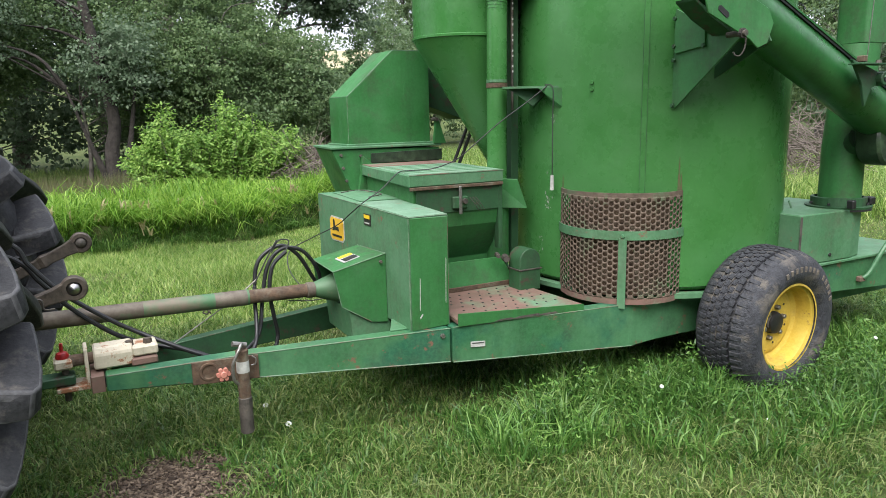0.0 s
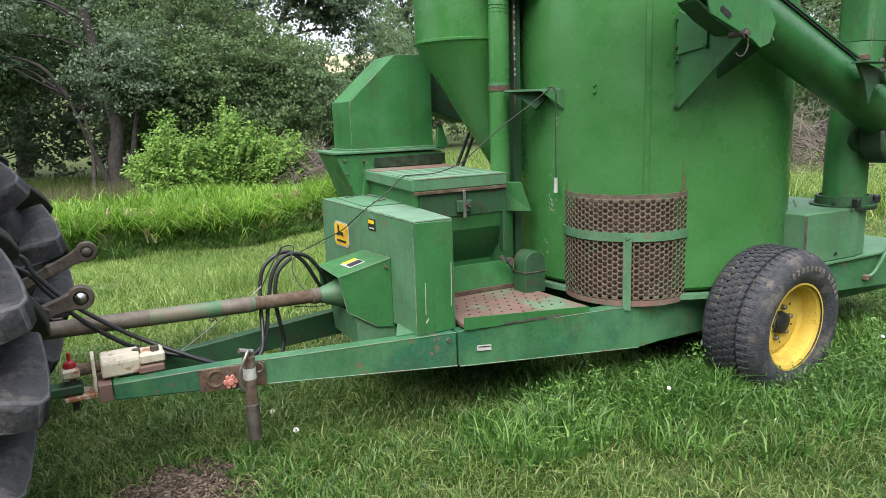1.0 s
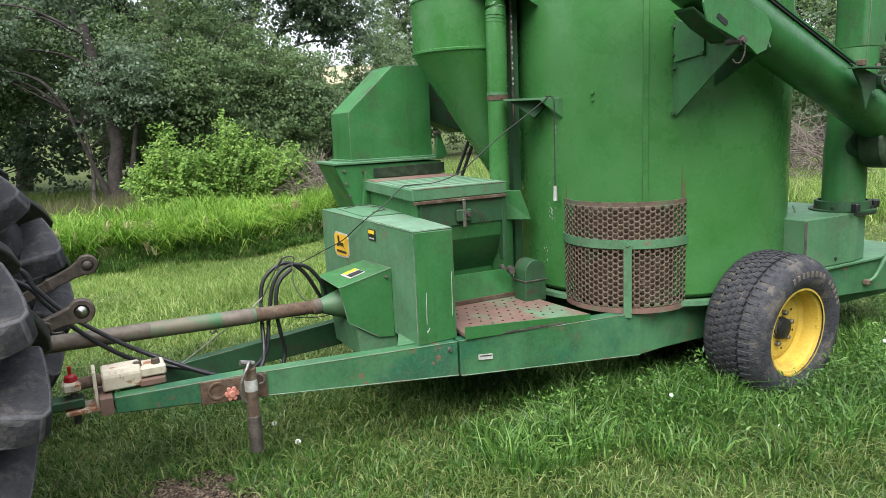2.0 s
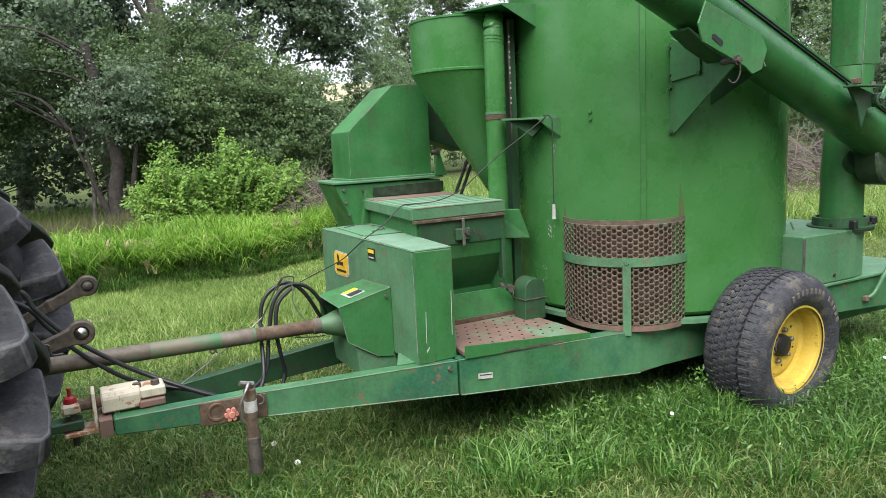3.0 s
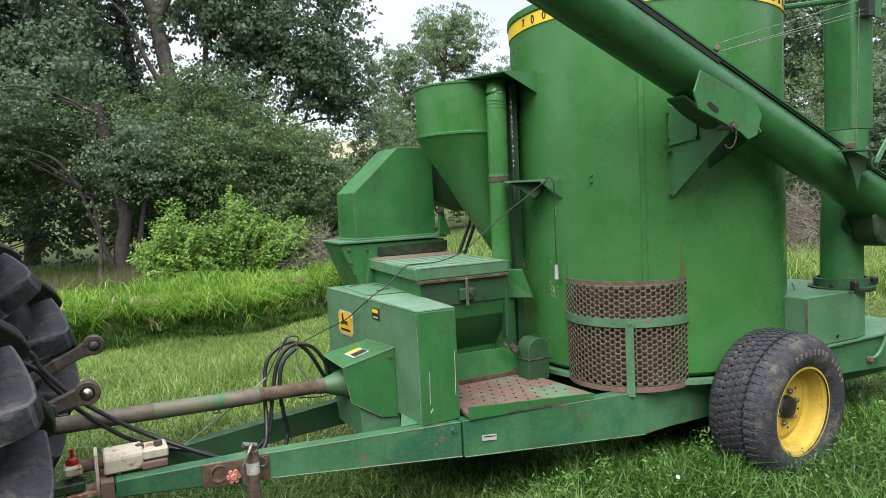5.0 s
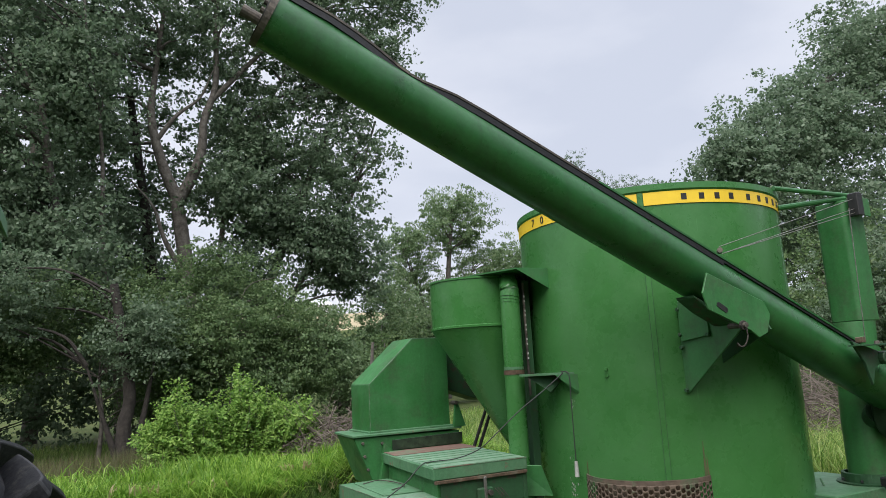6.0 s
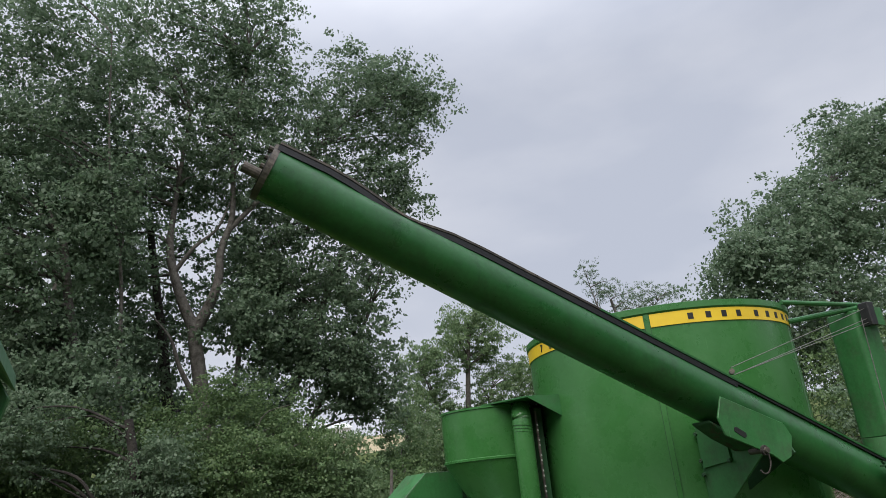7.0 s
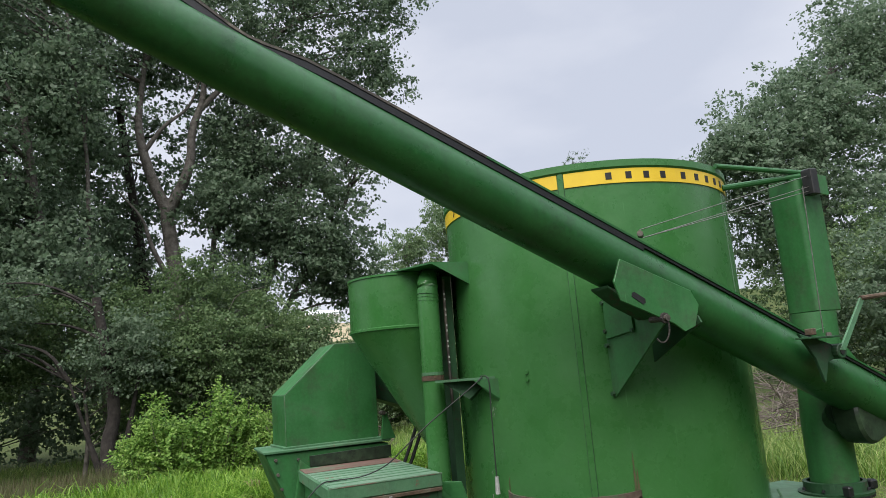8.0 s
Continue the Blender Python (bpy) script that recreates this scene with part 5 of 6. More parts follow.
part("cab_post", prism([(-0.64, 2.452), (-0.52, 2.452), (-0.455, 2.33), (-0.515, 2.12), (-0.62, 1.45), (-0.70, 1.45)], "y", 3.82, 3.90, 0.006), GREEN, tractor)
part("fender", prism([(-1.3, 1.42), (-0.66, 1.40), (-0.50, 1.44), (-0.50, 1.47), (-0.66, 1.46), (-1.3, 1.56)], "y", 2.72, 3.78, 0.006), GREEN_DARK, tractor)
LAMP = Matrix.Translation((-0.462, 2.56, 2.41)) @ Matrix.Rotation(radians(90), 4, 'Y')
part("roof_lamp", moved(lathe([(0.0, 0.028), (0.05, 0.026), (0.058, 0.0), (0.05, -0.03)], 24), LAMP), BLACK, roof, "round black-rimmed lamp")
part("lamp_ring", moved(lathe([(0.047, 0.034), (0.056, 0.032), (0.056, 0.020), (0.047, 0.020)], 24, True), LAMP), STEEL, roof)

# hoses and cords
def hose_thing(name, label, runs, r, material, category="hose"):
    t = empty(name, runs[0][0], label, category)
    for pts in runs:
        part("run", hose(pts, r, 9, 8), material, t)
    return t


hose_thing("hydraulic_hose", "black hydraulic hose looped over the tongue", [[(-0.6, 3.15, 1.12), (-0.27, 3.2, 0.985), (-0.2, 3.2, 0.885), (-0.1, 3.2, 0.76), (0.05, 3.2, 0.63), (0.16, 3.2, 0.552), (0.30, 3.15, 0.478), (0.42, 3.12, 0.42), (0.56, 3.12, 0.37), (0.66, 3.2, 0.42), (0.70, 3.34, 0.62), (0.735, 3.37, 0.76), (0.84, 3.37, 0.825), (0.93, 3.37, 0.77), (1.02, 3.40, 0.62), (1.12, 3.45, 0.48), (1.22, 3.5, 0.40)]], 0.0098, DARK)
hose_thing("hydraulic_hose", "second black hydraulic hose tied beside it", [[(-0.6, 3.2, 1.05), (-0.27, 3.23, 0.92), (-0.17, 3.23, 0.805), (-0.08, 3.23, 0.69), (0.06, 3.23, 0.56), (0.18, 3.23, 0.49), (0.36, 3.19, 0.435), (0.52, 3.17, 0.37), (0.68, 3.26, 0.42), (0.735, 3.33, 0.60), (0.775, 3.35, 0.74), (0.85, 3.36, 0.81), (0.95, 3.36, 0.79), (1.03, 3.38, 0.68), (1.06, 3.42, 0.55)]], 0.0098, DARK)
hose_thing("hydraulic_hose", "black hose hanging from the loop", [[(0.86, 3.33, 0.80), (0.79, 3.32, 0.74), (0.765, 3.31, 0.62), (0.775, 3.30, 0.50), (0.79, 3.31, 0.40), (0.77, 3.30, 0.33)]], 0.010, DARK)
hose_thing("cable_tie", "thin wire tied round the hose loop", [[(0.79, 3.33, 0.80), (0.83, 3.34, 0.855), (0.88, 3.34, 0.85), (0.86, 3.33, 0.80)], [(0.70, 3.33, 0.66), (0.78, 3.33, 0.80), (0.82, 3.33, 0.86)]], 0.0035, CORD, "wire")
cord = hose_thing("power_cord", "thin dark cord draped from shelf to drive box", [
    [(2.27, 3.16, 1.580), (2.25, 3.13, 1.565), (2.13, 3.15, 1.48), (1.99, 3.19, 1.38), (1.86, 3.22, 1.275), (1.78, 3.27, 1.20), (1.70, 3.38, 1.152), (1.58, 3.42, 1.145), (1.50, 3.40, 1.138), (1.40, 3.39, 1.06), (1.30, 3.40, 0.998), (1.262, 3.50, 0.93), (1.262, 3.72, 0.84), (1.18, 3.95, 0.74), (1.08, 4.05, 0.66), (1.03, 3.9, 0.58), (1.06, 3.7, 0.50), (1.15, 3.6, 0.46)],
    [(2.27, 3.16, 1.580), (2.285, 3.11, 1.56), (2.282, 3.105, 1.40), (2.278, 3.10, 1.20), (2.278, 3.10, 1.10)]], 0.003, CORD, "cord")
part("plug", rod((2.278, 3.10, 1.02), (2.278, 3.10, 1.10), 0.012, 0.009, 10), LABEL, cord, "pale worn plug")
hose_thing("tie_wire", "thin pale wire strung along the tongue", [[(0.30, 3.2, 0.47), (0.45, 3.28, 0.53), (0.60, 3.33, 0.60), (0.72, 3.35, 0.68)], [(0.85, 3.3, 0.565), (1.0, 3.4, 0.52), (1.2, 3.5, 0.50)]], 0.003, STEEL, "wire")

# far shed on the rise
SZ = shed.location.z
part("wall", box(33.0, 41.0, 121, 127, SZ - 0.4, SZ + 1.9, 0.02), SHED_WALL, shed)
part("roof", prism([(120.7, SZ + 1.85), (124, SZ + 2.9), (127.3, SZ + 1.85), (127.3, SZ + 1.95), (124, SZ + 3.05), (120.7, SZ + 1.95)], "x", 32.7, 41.3, 0.0), SHED_WALL, shed)

# ---- plants ----
rng = np.random.default_rng(7)


def unit(v):
    return v / np.linalg.norm(v, axis=-1, keepdims=True)


def leaf_mesh(name, centres, size, material, droop=0.3, narrow=0.6, facing=None, loose=0.6):
    """One folded leaf at each centre; facing is the way its clump looks, else it turns at random."""
    n = len(centres)
    if facing is None:
        face = unit(rng.normal(size=(n, 3)))
    else:
        face = unit(facing + rng.normal(size=(n, 3)) * loose)
    a = unit(np.cross(face, rng.normal(size=(n, 3))) - np.array([0, 0, droop]))
    b = unit(np.cross(a, face))
    s = (size * rng.uniform(0.6, 1.4, n))[:, None]
    up = np.cross(b, a) * s * 0.12
    V = np.stack([centres - a * s * 0.5, centres + b * s * narrow * 0.5 - up - a * s * 0.08, centres + a * s * 0.5, centres - b * s * narrow * 0.5 - up - a * s * 0.08], 1).reshape(-1, 3)
    F = np.arange(4 * n).reshape(n, 4)
    return mesh_from(name, V, F, material)


def crown_points(blobs, per_clump, spread):
    """Leaf places and facings: blobs are (x, y, z, rx, ry, rz, clumps); every clump is a few flat sprays."""
    out, way, tips = [], [], []
    for x, y, z, rx, ry, rz, m in blobs:
        d = unit(rng.normal(size=(m, 3)))
        c = d * (rng.uniform(0.10, 1.0, m) ** 0.45)[:, None] * np.array([rx, ry, rz]) + np.array([x, y, z])
        c = c + rng.normal(size=(m, 3)) * 0.07 * np.array([rx, ry, rz])
        c[:, 2] = np.maximum(c[:, 2], 0.15 + 0.3 * rng.uniform(size=m))
        tips.append(c)
        w = rng.uniform(0.55, 1.45, m)
        sprays = 6
        c2 = np.repeat(c, sprays, 0) + np.clip(rng.normal(size=(m * sprays, 3)), -1.6, 1.6) * np.repeat(spread * w, sprays)[:, None] * np.array([1.0, 1.0, 0.75])
        w2 = np.repeat(w, sprays) * rng.uniform(0.40, 0.9, m * sprays)
        k = np.repeat(np.arange(m * sprays), max(1, per_clump // sprays))
        q = unit(rng.normal(size=(len(k), 3)))
        q[:, 2] = np.where(q[:, 2] < -0.25, -q[:, 2], q[:, 2])
        r = rng.uniform(0.05, 1.15, len(k)) ** 0.6
        out.append(c2[k] + q * (r * spread * w2[k])[:, None] * np.array([1.15, 1.15, 0.85]))
        way.append(q * np.array([0.7, 0.7, 0.5]) + np.repeat(d, sprays, 0)[k] * 0.3 + np.array([0, 0, 0.28]))
    return np.concatenate(out), np.concatenate(way), np.concatenate(tips)


def tree(x, y, trunk, blobs, leaf, size, per_clump, spread, label, r0=0.3, limbs=26, kind_name="tree", category="tree", forks=(), bark=None, narrow=0.68, droop=0.25):
    """trunk: points from the ground up and forks (radius, points), relative to the foot; blobs by their place in the yard."""
    foot = Vector((x, y, float(lift(np.array(x), np.array(y)))))
    t = empty(kind_name, foot, label, category)
    bark = bark or BARK
    pts = [foot + Vector(p) for p in trunk]
    pts[0].z -= 0.15
    bm = hose(pts, (r0, r0 * 0.55), 14, 5)
    part("trunk", bm, bark, t, "", 60)
    for r, line in forks:
        part("limb", hose([foot + Vector(p) for p in line], (r, r * 0.25), 10, 5), bark, t, "", 60)
    P, way, tips = crown_points(blobs, per_clump, spread)
    pick = rng.permutation(len(tips))[:limbs]
    lines = [smooth_path(pts, 5)] + [smooth_path([foot + Vector(p) for p in line], 5) for r, line in forks]
    path = [p for line in lines for p in line]
    tw = None
    for k in pick:
        tip = Vector(tips[k])
        low = [p for p in path if p.z < tip.z - 0.3] or path[:2]
        base = min(low, key=lambda p: (p - tip).length - 0.3 * (p.z - foot.z))
        mid = base.lerp(tip, 0.5) + Vector((0, 0, 0.10 * (tip - base).length)) + Vector(rng.normal(size=3) * 0.15)
        tw = hose([base, mid, tip], (min(0.07, 0.3 * r0) * float(rng.uniform(0.4, 1.1)), 0.010), 6, 4, tw)
    if tw is not None:
        tagged(part("branchwork", tw, bark, t, "", 60), kind="stuff")
    c = new("crown", leaf_mesh("crown", P, size, leaf, droop, narrow, way, 0.65))
    c.parent = t
    c.matrix_parent_inverse = t.matrix_basis.inverted()
    return t


# the big forked cottonwood and its neighbours
tree(2.95, 22, [(0, 0, 0), (-0.05, 0, 2.2), (-0.05, 0, 4.2), (-0.15, 0, 5.2), (-0.40, 0, 6.9), (-0.50, 0, 7.6)],
     [(0.4, 22.6, 13.6, 2.9, 1.8, 3.4, 112), (1.4, 22.4, 17.8, 2.6, 2.0, 2.4, 72), (4.7, 22, 14.4, 2.2, 1.6, 3.4, 96), (4.4, 22, 18.6, 1.3, 1.3, 1.8, 30), (2.4, 23.4, 12.8, 2.0, 1.2, 1.6, 34),
      (8.8, 22, 16.2, 2.6, 1.6, 2.5, 92), (10.9, 22, 17.4, 1.0, 0.9, 0.9, 14), (8.9, 22, 12.2, 1.5, 1.4, 1.9, 40), (6.8, 22.3, 12.2, 1.5, 1.4, 1.8, 40), (0.3, 23, 9.0, 0.9, 1.2, 1.8, 26), (3.9, 21.6, 7.6, 0.5, 0.6, 1.6, 14), (1.2, 23.4, 6.4, 0.7, 0.8, 1.2, 14)],
     LEAF_DARK, 0.13, 160, 0.50, "tall cottonwood with a pale forked trunk", 0.31, 70,
     forks=((0.19, [(-0.45, 0, 7.3), (-0.88, 0, 8.35), (-1.2, 0.1, 9.8), (-1.1, 0.2, 11.4), (-0.7, 0.2, 15)]),
            (0.19, [(-0.46, 0, 7.1), (-0.05, -0.1, 7.9), (0.25, -0.1, 8.8), (0.33, -0.1, 9.9), (0.68, -0.1, 11.2), (0.7, -0.1, 14), (1.2, -0.2, 17.5)]),
            (0.08, [(-1.1, 0, 9.0), (-0.5, -0.1, 9.9), (0.2, -0.1, 10.6), (0.6, -0.1, 11.6)]),
            (0.09, [(-0.3, -0.1, 5.0), (-0.83, -0.25, 6.0), (-1.14, -0.3, 6.9), (-1.75, -0.3, 7.65)]),
            (0.15, [(0.1, 0.4, 2.2), (0.70, 0.9, 4.6), (0.97, 1.0, 5.5), (1.5, 0.8, 9.0), (3.4, 0.4, 12.5)]),
            (0.10, [(0.5, -0.1, 10.5), (2.6, 0, 13.0), (5.6, 0, 16.2)])))
tree(2.25, 24.3, [(0, 0, 0), (-0.12, 0, 4.5), (-0.27, 0, 5.9), (-0.43, 0, 7.4), (-0.6, 0, 8.6), (-1.0, 0, 11.5)],
     [(-0.4, 24.5, 12.0, 1.8, 1.4, 2.4, 46), (2.4, 25.6, 9.6, 3.0, 1.0, 2.6, 56), (0.4, 25.6, 7.2, 1.6, 1.0, 1.4, 30), (1.2, 26, 5.0, 2.2, 1.2, 1.6, 50), (4.4, 26.5, 4.4, 2.0, 1.2, 1.6, 50)], LEAF_DARK, 0.13, 170, 0.42, "dark slim cottonwood standing behind the fork", 0.21, 14, bark=BARK_DARK)
tree(4.2, 23, [(0, 0, 0), (0.5, 0, 2.2), (0.9, 0, 3.9), (1.55, 0, 5.3), (2.4, 0, 7.6), (3.6, 0, 10.5)],
     [(5.3, 22.6, 7.6, 1.7, 1.4, 2.0, 95), (8.0, 22.6, 9.0, 1.6, 1.5, 2.2, 58), (7.6, 22.6, 6.0, 1.7, 1.4, 1.2, 70), (8.5, 22.6, 4.8, 0.7, 0.8, 0.6, 16), (4.9, 22.8, 10.6, 1.4, 1.3, 1.6, 50), (4.5, 22.4, 5.0, 1.1, 1.0, 1.2, 34), (5.6, 22.2, 3.4, 1.0, 1.0, 0.8, 26)],
     LEAF_DARK, 0.13, 160, 0.48, "leaning cottonwood with dark green crown", 0.2, 44,
     forks=((0.15, [(0.3, 0, 1.2), (1.4, -0.1, 3.0), (2.2, -0.1, 4.5), (2.8, -0.1, 5.5), (4.4, 0, 8.1), (5.4, 0, 11)]),))
tree(1.05, 20, [(0, 0, 0), (-0.08, 0, 2.0), (-0.22, 0, 2.8), (-0.37, 0, 3.7), (-1.1, 0, 4.95), (-1.7, 0, 6.4), (-2.2, 0, 9.5)],
     [(-1.9, 20, 9.4, 2.3, 1.6, 3.4, 108), (-2.4, 20.4, 14.6, 2.2, 1.6, 3.4, 76), (-0.9, 20.6, 6.2, 1.4, 1.0, 1.5, 50), (-0.5, 19.3, 4.7, 0.9, 0.7, 0.8, 30), (-1.9, 19.4, 5.2, 1.0, 0.7, 0.9, 30), (-0.3, 20.4, 10.2, 1.0, 1.2, 2.4, 30), (-4.6, 20, 9, 2.2, 1.6, 5.0, 84), (-3.0, 20, 5.0, 1.8, 1.4, 1.4, 40)],
     LEAF_DARK, 0.12, 160, 0.50, "cottonwood with a pale leaning trunk and hanging foliage", 0.19, 34,
     forks=((0.08, [(-0.3, 0, 3.4), (-0.6, 0.2, 5.5), (-0.7, 0.3, 8.5), (-1.2, 0.3, 12), (-1.4, 0.3, 16.5)]),))
tree(0.92, 17.2, [(0.0, 0, 0), (-0.03, 0, 1.0), (0.08, 0, 1.7), (-0.1, 0, 3.0), (-0.3, 0, 4.2)],
     [(1.3, 17.2, 2.7, 0.8, 0.6, 0.8, 34), (-1.5, 17.6, 3.6, 1.0, 0.7, 0.8, 30)], LEAF_DARK, 0.075, 220, 0.36, "dark trunk at the water's edge among the shrubs", 0.17, 9, bark=BARK_DARK,
     forks=((0.09, [(-0.1, 0, 0.2), (-0.3, 0, 0.8), (-0.46, 0, 1.3), (-0.8, 0, 2.4)]), (0.11, [(0.1, 0, 0.2), (0.32, 0, 1.0), (0.6, 0, 2.6)])))
tree(-8, 25, [(0, 0, 0), (0.3, 0, 3), (-0.3, 0, 8), (-0.6, 0, 14)],
     [(-8, 25, 10, 5, 4, 8, 300)], LEAF_DARK, 0.19, 110, 0.6, "dense dark cottonwood at the wood's edge", 0.3, 20)
tree(-1.5, 30, [(0, 0, 0), (0.3, 0, 5), (-0.3, 0, 12)],
     [(-2.5, 30, 10, 3.2, 2.5, 8, 120), (1.5, 29, 4.2, 4.6, 2, 2.4, 90)], LEAF_DARK, 0.19, 110, 0.6, "cottonwoods standing further back", 0.3, 24)
tree(-3, 26, [(0, 0, 0), (0.1, 0, 1.6), (0, 0, 3.2)], [(-6, 26, 1.9, 5, 1.5, 2.1, 110), (0.5, 26, 1.8, 4, 1.5, 1.9, 110), (5.4, 27, 1.5, 2.2, 1.2, 1.6, 60)], LEAF_DARK, 0.15, 110, 0.45, "far undergrowth along the back of the wood", 0.06, 14, "thicket", "bush")
# pale willows seen past the hood
tree(19.0, 36.0, [(0, 0, 0), (0, 0, 3), (0.5, 0, 8), (0.9, 0, 11)], [(20.2, 36, 10.4, 2.2, 1.8, 2.0, 80), (17.0, 36, 8.2, 2.2, 1.8, 2.0, 62), (21.6, 36, 7.2, 1.9, 1.8, 2.0, 50), (18.2, 36, 5.2, 2.6, 1.8, 1.8, 50)], LEAF_MID, 0.17, 150, 0.42, "pale green willow with a rounded crown", 0.2, 44,
     forks=((0.1, [(0, 0, 2.5), (1.2, 0, 5), (2.2, 0, 8)]), (0.1, [(0, 0, 2.5), (-1.3, 0, 5.5), (-2.4, 0, 8.4)])), narrow=0.4, droop=0.7)
tree(23.8, 36.5, [(0, 0, 0), (0, 0, 3), (0.3, 0, 6)], [(24.6, 36.5, 8.2, 1.7, 1.6, 1.5, 46), (23.8, 36.5, 4.6, 3.0, 2, 2.4, 70)], LEAF_MID, 0.18, 120, 0.45, "smaller willow beside the other", 0.16, 24, narrow=0.4, droop=0.7)
tree(14.6, 35, [(0, 0, 0), (0.2, 0, 3), (0.4, 0, 6.5)], [(14.9, 35, 6.6, 1.2, 1.2, 1.4, 24), (15.2, 35, 4.2, 2.0, 1.6, 1.8, 46), (14.6, 34, 2.2, 2.6, 1.6, 1.4, 50)], LEAF_MID, 0.17, 120, 0.38, "narrow grey-green willow behind the scrub", 0.14, 30, narrow=0.4, droop=0.7)
tree(11.0, 31, [(0, 0, 0), (0.2, 0, 1.4), (0.4, 0, 2.4)], [(11.0, 31, 1.6, 2.6, 1.4, 1.2, 90), (14.0, 30, 3.0, 2.0, 1.4, 2.2, 100), (17.2, 31, 2.4, 3.2, 1.6, 2.0, 120)], LEAF_MID, 0.16, 120, 0.40, "low grey-green willow scrub", 0.12, 24, narrow=0.45)
tree(31.6, 36, [(0, 0, 0), (0.1, 0, 5), (0.3, 0, 10), (-0.4, 0, 13.2)], [(29.4, 36, 14.9, 0.6, 0.6, 0.7, 9), (30.6, 36, 13.8, 1.1, 0.9, 0.8, 18), (33.6, 36, 13.2, 2.4, 1.2, 1.0, 34), (36.4, 36, 13.8, 1.0, 0.9, 0.6, 12), (33, 36, 11, 3.6, 1.6, 1.6, 50)], LEAF_DARK, 0.15, 70, 0.34, "sparse feathery locust top beyond the tank", 0.16, 60,
     forks=((0.07, [(0.1, 0, 9), (-1.4, 0, 12), (-2.3, 0, 15.4)]), (0.07, [(0.1, 0, 9), (2.4, 0, 12), (4.8, 0, 14.0)])), narrow=0.32, droop=0.5)
# broad trees behind the tank
tree(31, 20.5, [(0, 0, 0), (0, 0, 4), (0.8, 0, 10), (2.6, 0, 15)], [(28.2, 20.5, 8.4, 4.6, 3, 3.4, 150), (30.6, 20.5, 12.0, 3.4, 2.6, 2.8, 100), (35.4, 20.5, 13.6, 3.6, 2.6, 3.8, 130), (37.8, 20, 17.6, 2.4, 2.2, 2.0, 52), (34.6, 20, 18.0, 0.7, 0.7, 1.4, 14), (40.5, 20, 16.5, 3.0, 2.6, 4.0, 70), (25.9, 20.6, 10.2, 1.5, 1.4, 1.3, 30), (35, 20, 6, 5.5, 3, 4.2, 120)], LEAF_DARK, 0.185, 125, 0.64, "broad cottonwood rising behind the machine", 0.35, 50)
tree(25, 11, [(0, 0, 0), (0, 0, 3), (0.6, 0, 6)], [(25.5, 10, 5.4, 3.6, 3, 3.4, 150), (23, 12.5, 3, 3.0, 2.6, 2.2, 80)], LEAF_DARK, 0.125, 190, 0.5, "leafy tree at the lawn's far edge", 0.25, 30)
tree(24, 14.5, [(0, 0, 0), (0.1, 0, 1.2), (0, 0, 2.6)], [(24, 14.5, 2.4, 2.6, 4.5, 2.2, 120), (27.0, 16.5, 4.0, 2.5, 3, 3.0, 90), (34, 26, 3.4, 3.0, 6.0, 3.2, 130)], LEAF_SHRUB, 0.14, 110, 0.46, "layered green shrubs at the lawn's far edge", 0.06, 30, "thicket", "bush")
# unseen leaf belt added to block low skylight; its gap brightens the tank
n = 26000
az = np.radians(rng.uniform(112, 378, n))
az = az[(az < math.radians(134)) | (az > math.radians(164))]
n = len(az)
rad = 17 + 4 * rng.uniform(size=n) + 2 * np.sin(3 * az)
P = np.column_stack([2 + rad * np.cos(az), rad * np.sin(az), rng.uniform(0, 1, n) * (6.0 + 2.0 * np.sin(5 * az))])
tagged(new("unseen_leaf_belt", leaf_mesh("unseen_leaf_belt", P, 0.75, LEAF_DARK)), "unseen belt of leaves added to block low skylight", "trees", kind="stuff")
# bush, undergrowth and brush piles


def shoot_bush(x, y, half, high, shoots, leaf, size, label):
    """Many arching shoots from one foot, paired leaves along each, thick in some sprays and thin in others."""
    foot = Vector((x, y, float(lift(np.array(x), np.array(y)))))
    t = empty("bush", foot, label, "bush")
    bm, pts, way = None, [], []
    for k in range(shoots):
        u = float(rng.uniform(-1, 1))
        d = float(rng.uniform(-0.5, 0.45))
        top = high * (1 - 0.42 * abs(u) ** 2.6) * (1 + 0.16 * math.sin(7.3 * u + 0.8) + 0.12 * math.sin(15.1 * u)) * float(rng.uniform(0.30, 1.0) if k % 7 else rng.uniform(0.9, 1.36))
        base = Vector((x + 0.55 * half * u, y + 0.5 * d, foot.z - 0.05))
        tip = Vector((x + half * u + float(rng.normal() * 0.16), y + d + float(rng.normal() * 0.12), foot.z + top))
        mid = base.lerp(tip, 0.55) + Vector((0.05 * half * u + float(rng.normal() * 0.08), 0.1 * d, 0.14))
        if k % 2 == 0:
            bm = hose([base, mid, tip], (0.009, 0.003), 4, 3, bm)
        line = smooth_path([base, mid, tip], 12)
        side = Vector((float(rng.normal()), float(rng.normal()), 0.0)).normalized()
        for j, q in enumerate(line[5:]):
            for e in (-1, 1):
                for rank in range(3 + k % 2):
                    p = q + side * e * (0.035 + 0.04 * rank) * (1.25 - 0.6 * j / len(line)) + Vector(rng.normal(size=3) * 0.02)
                    pts.append(p)
                    way.append((side.x * e * 0.4, side.y * e * 0.4 - 0.25, 0.8))
    P = np.array([tuple(q) for q in pts])
    tagged(part("branchwork", bm, BARK, t), kind="stuff")
    c = new("foliage", leaf_mesh("foliage", P, size, leaf, 0.1, 0.48, np.array(way), 0.5))
    c.parent = t
    c.matrix_parent_inverse = t.matrix_basis.inverted()


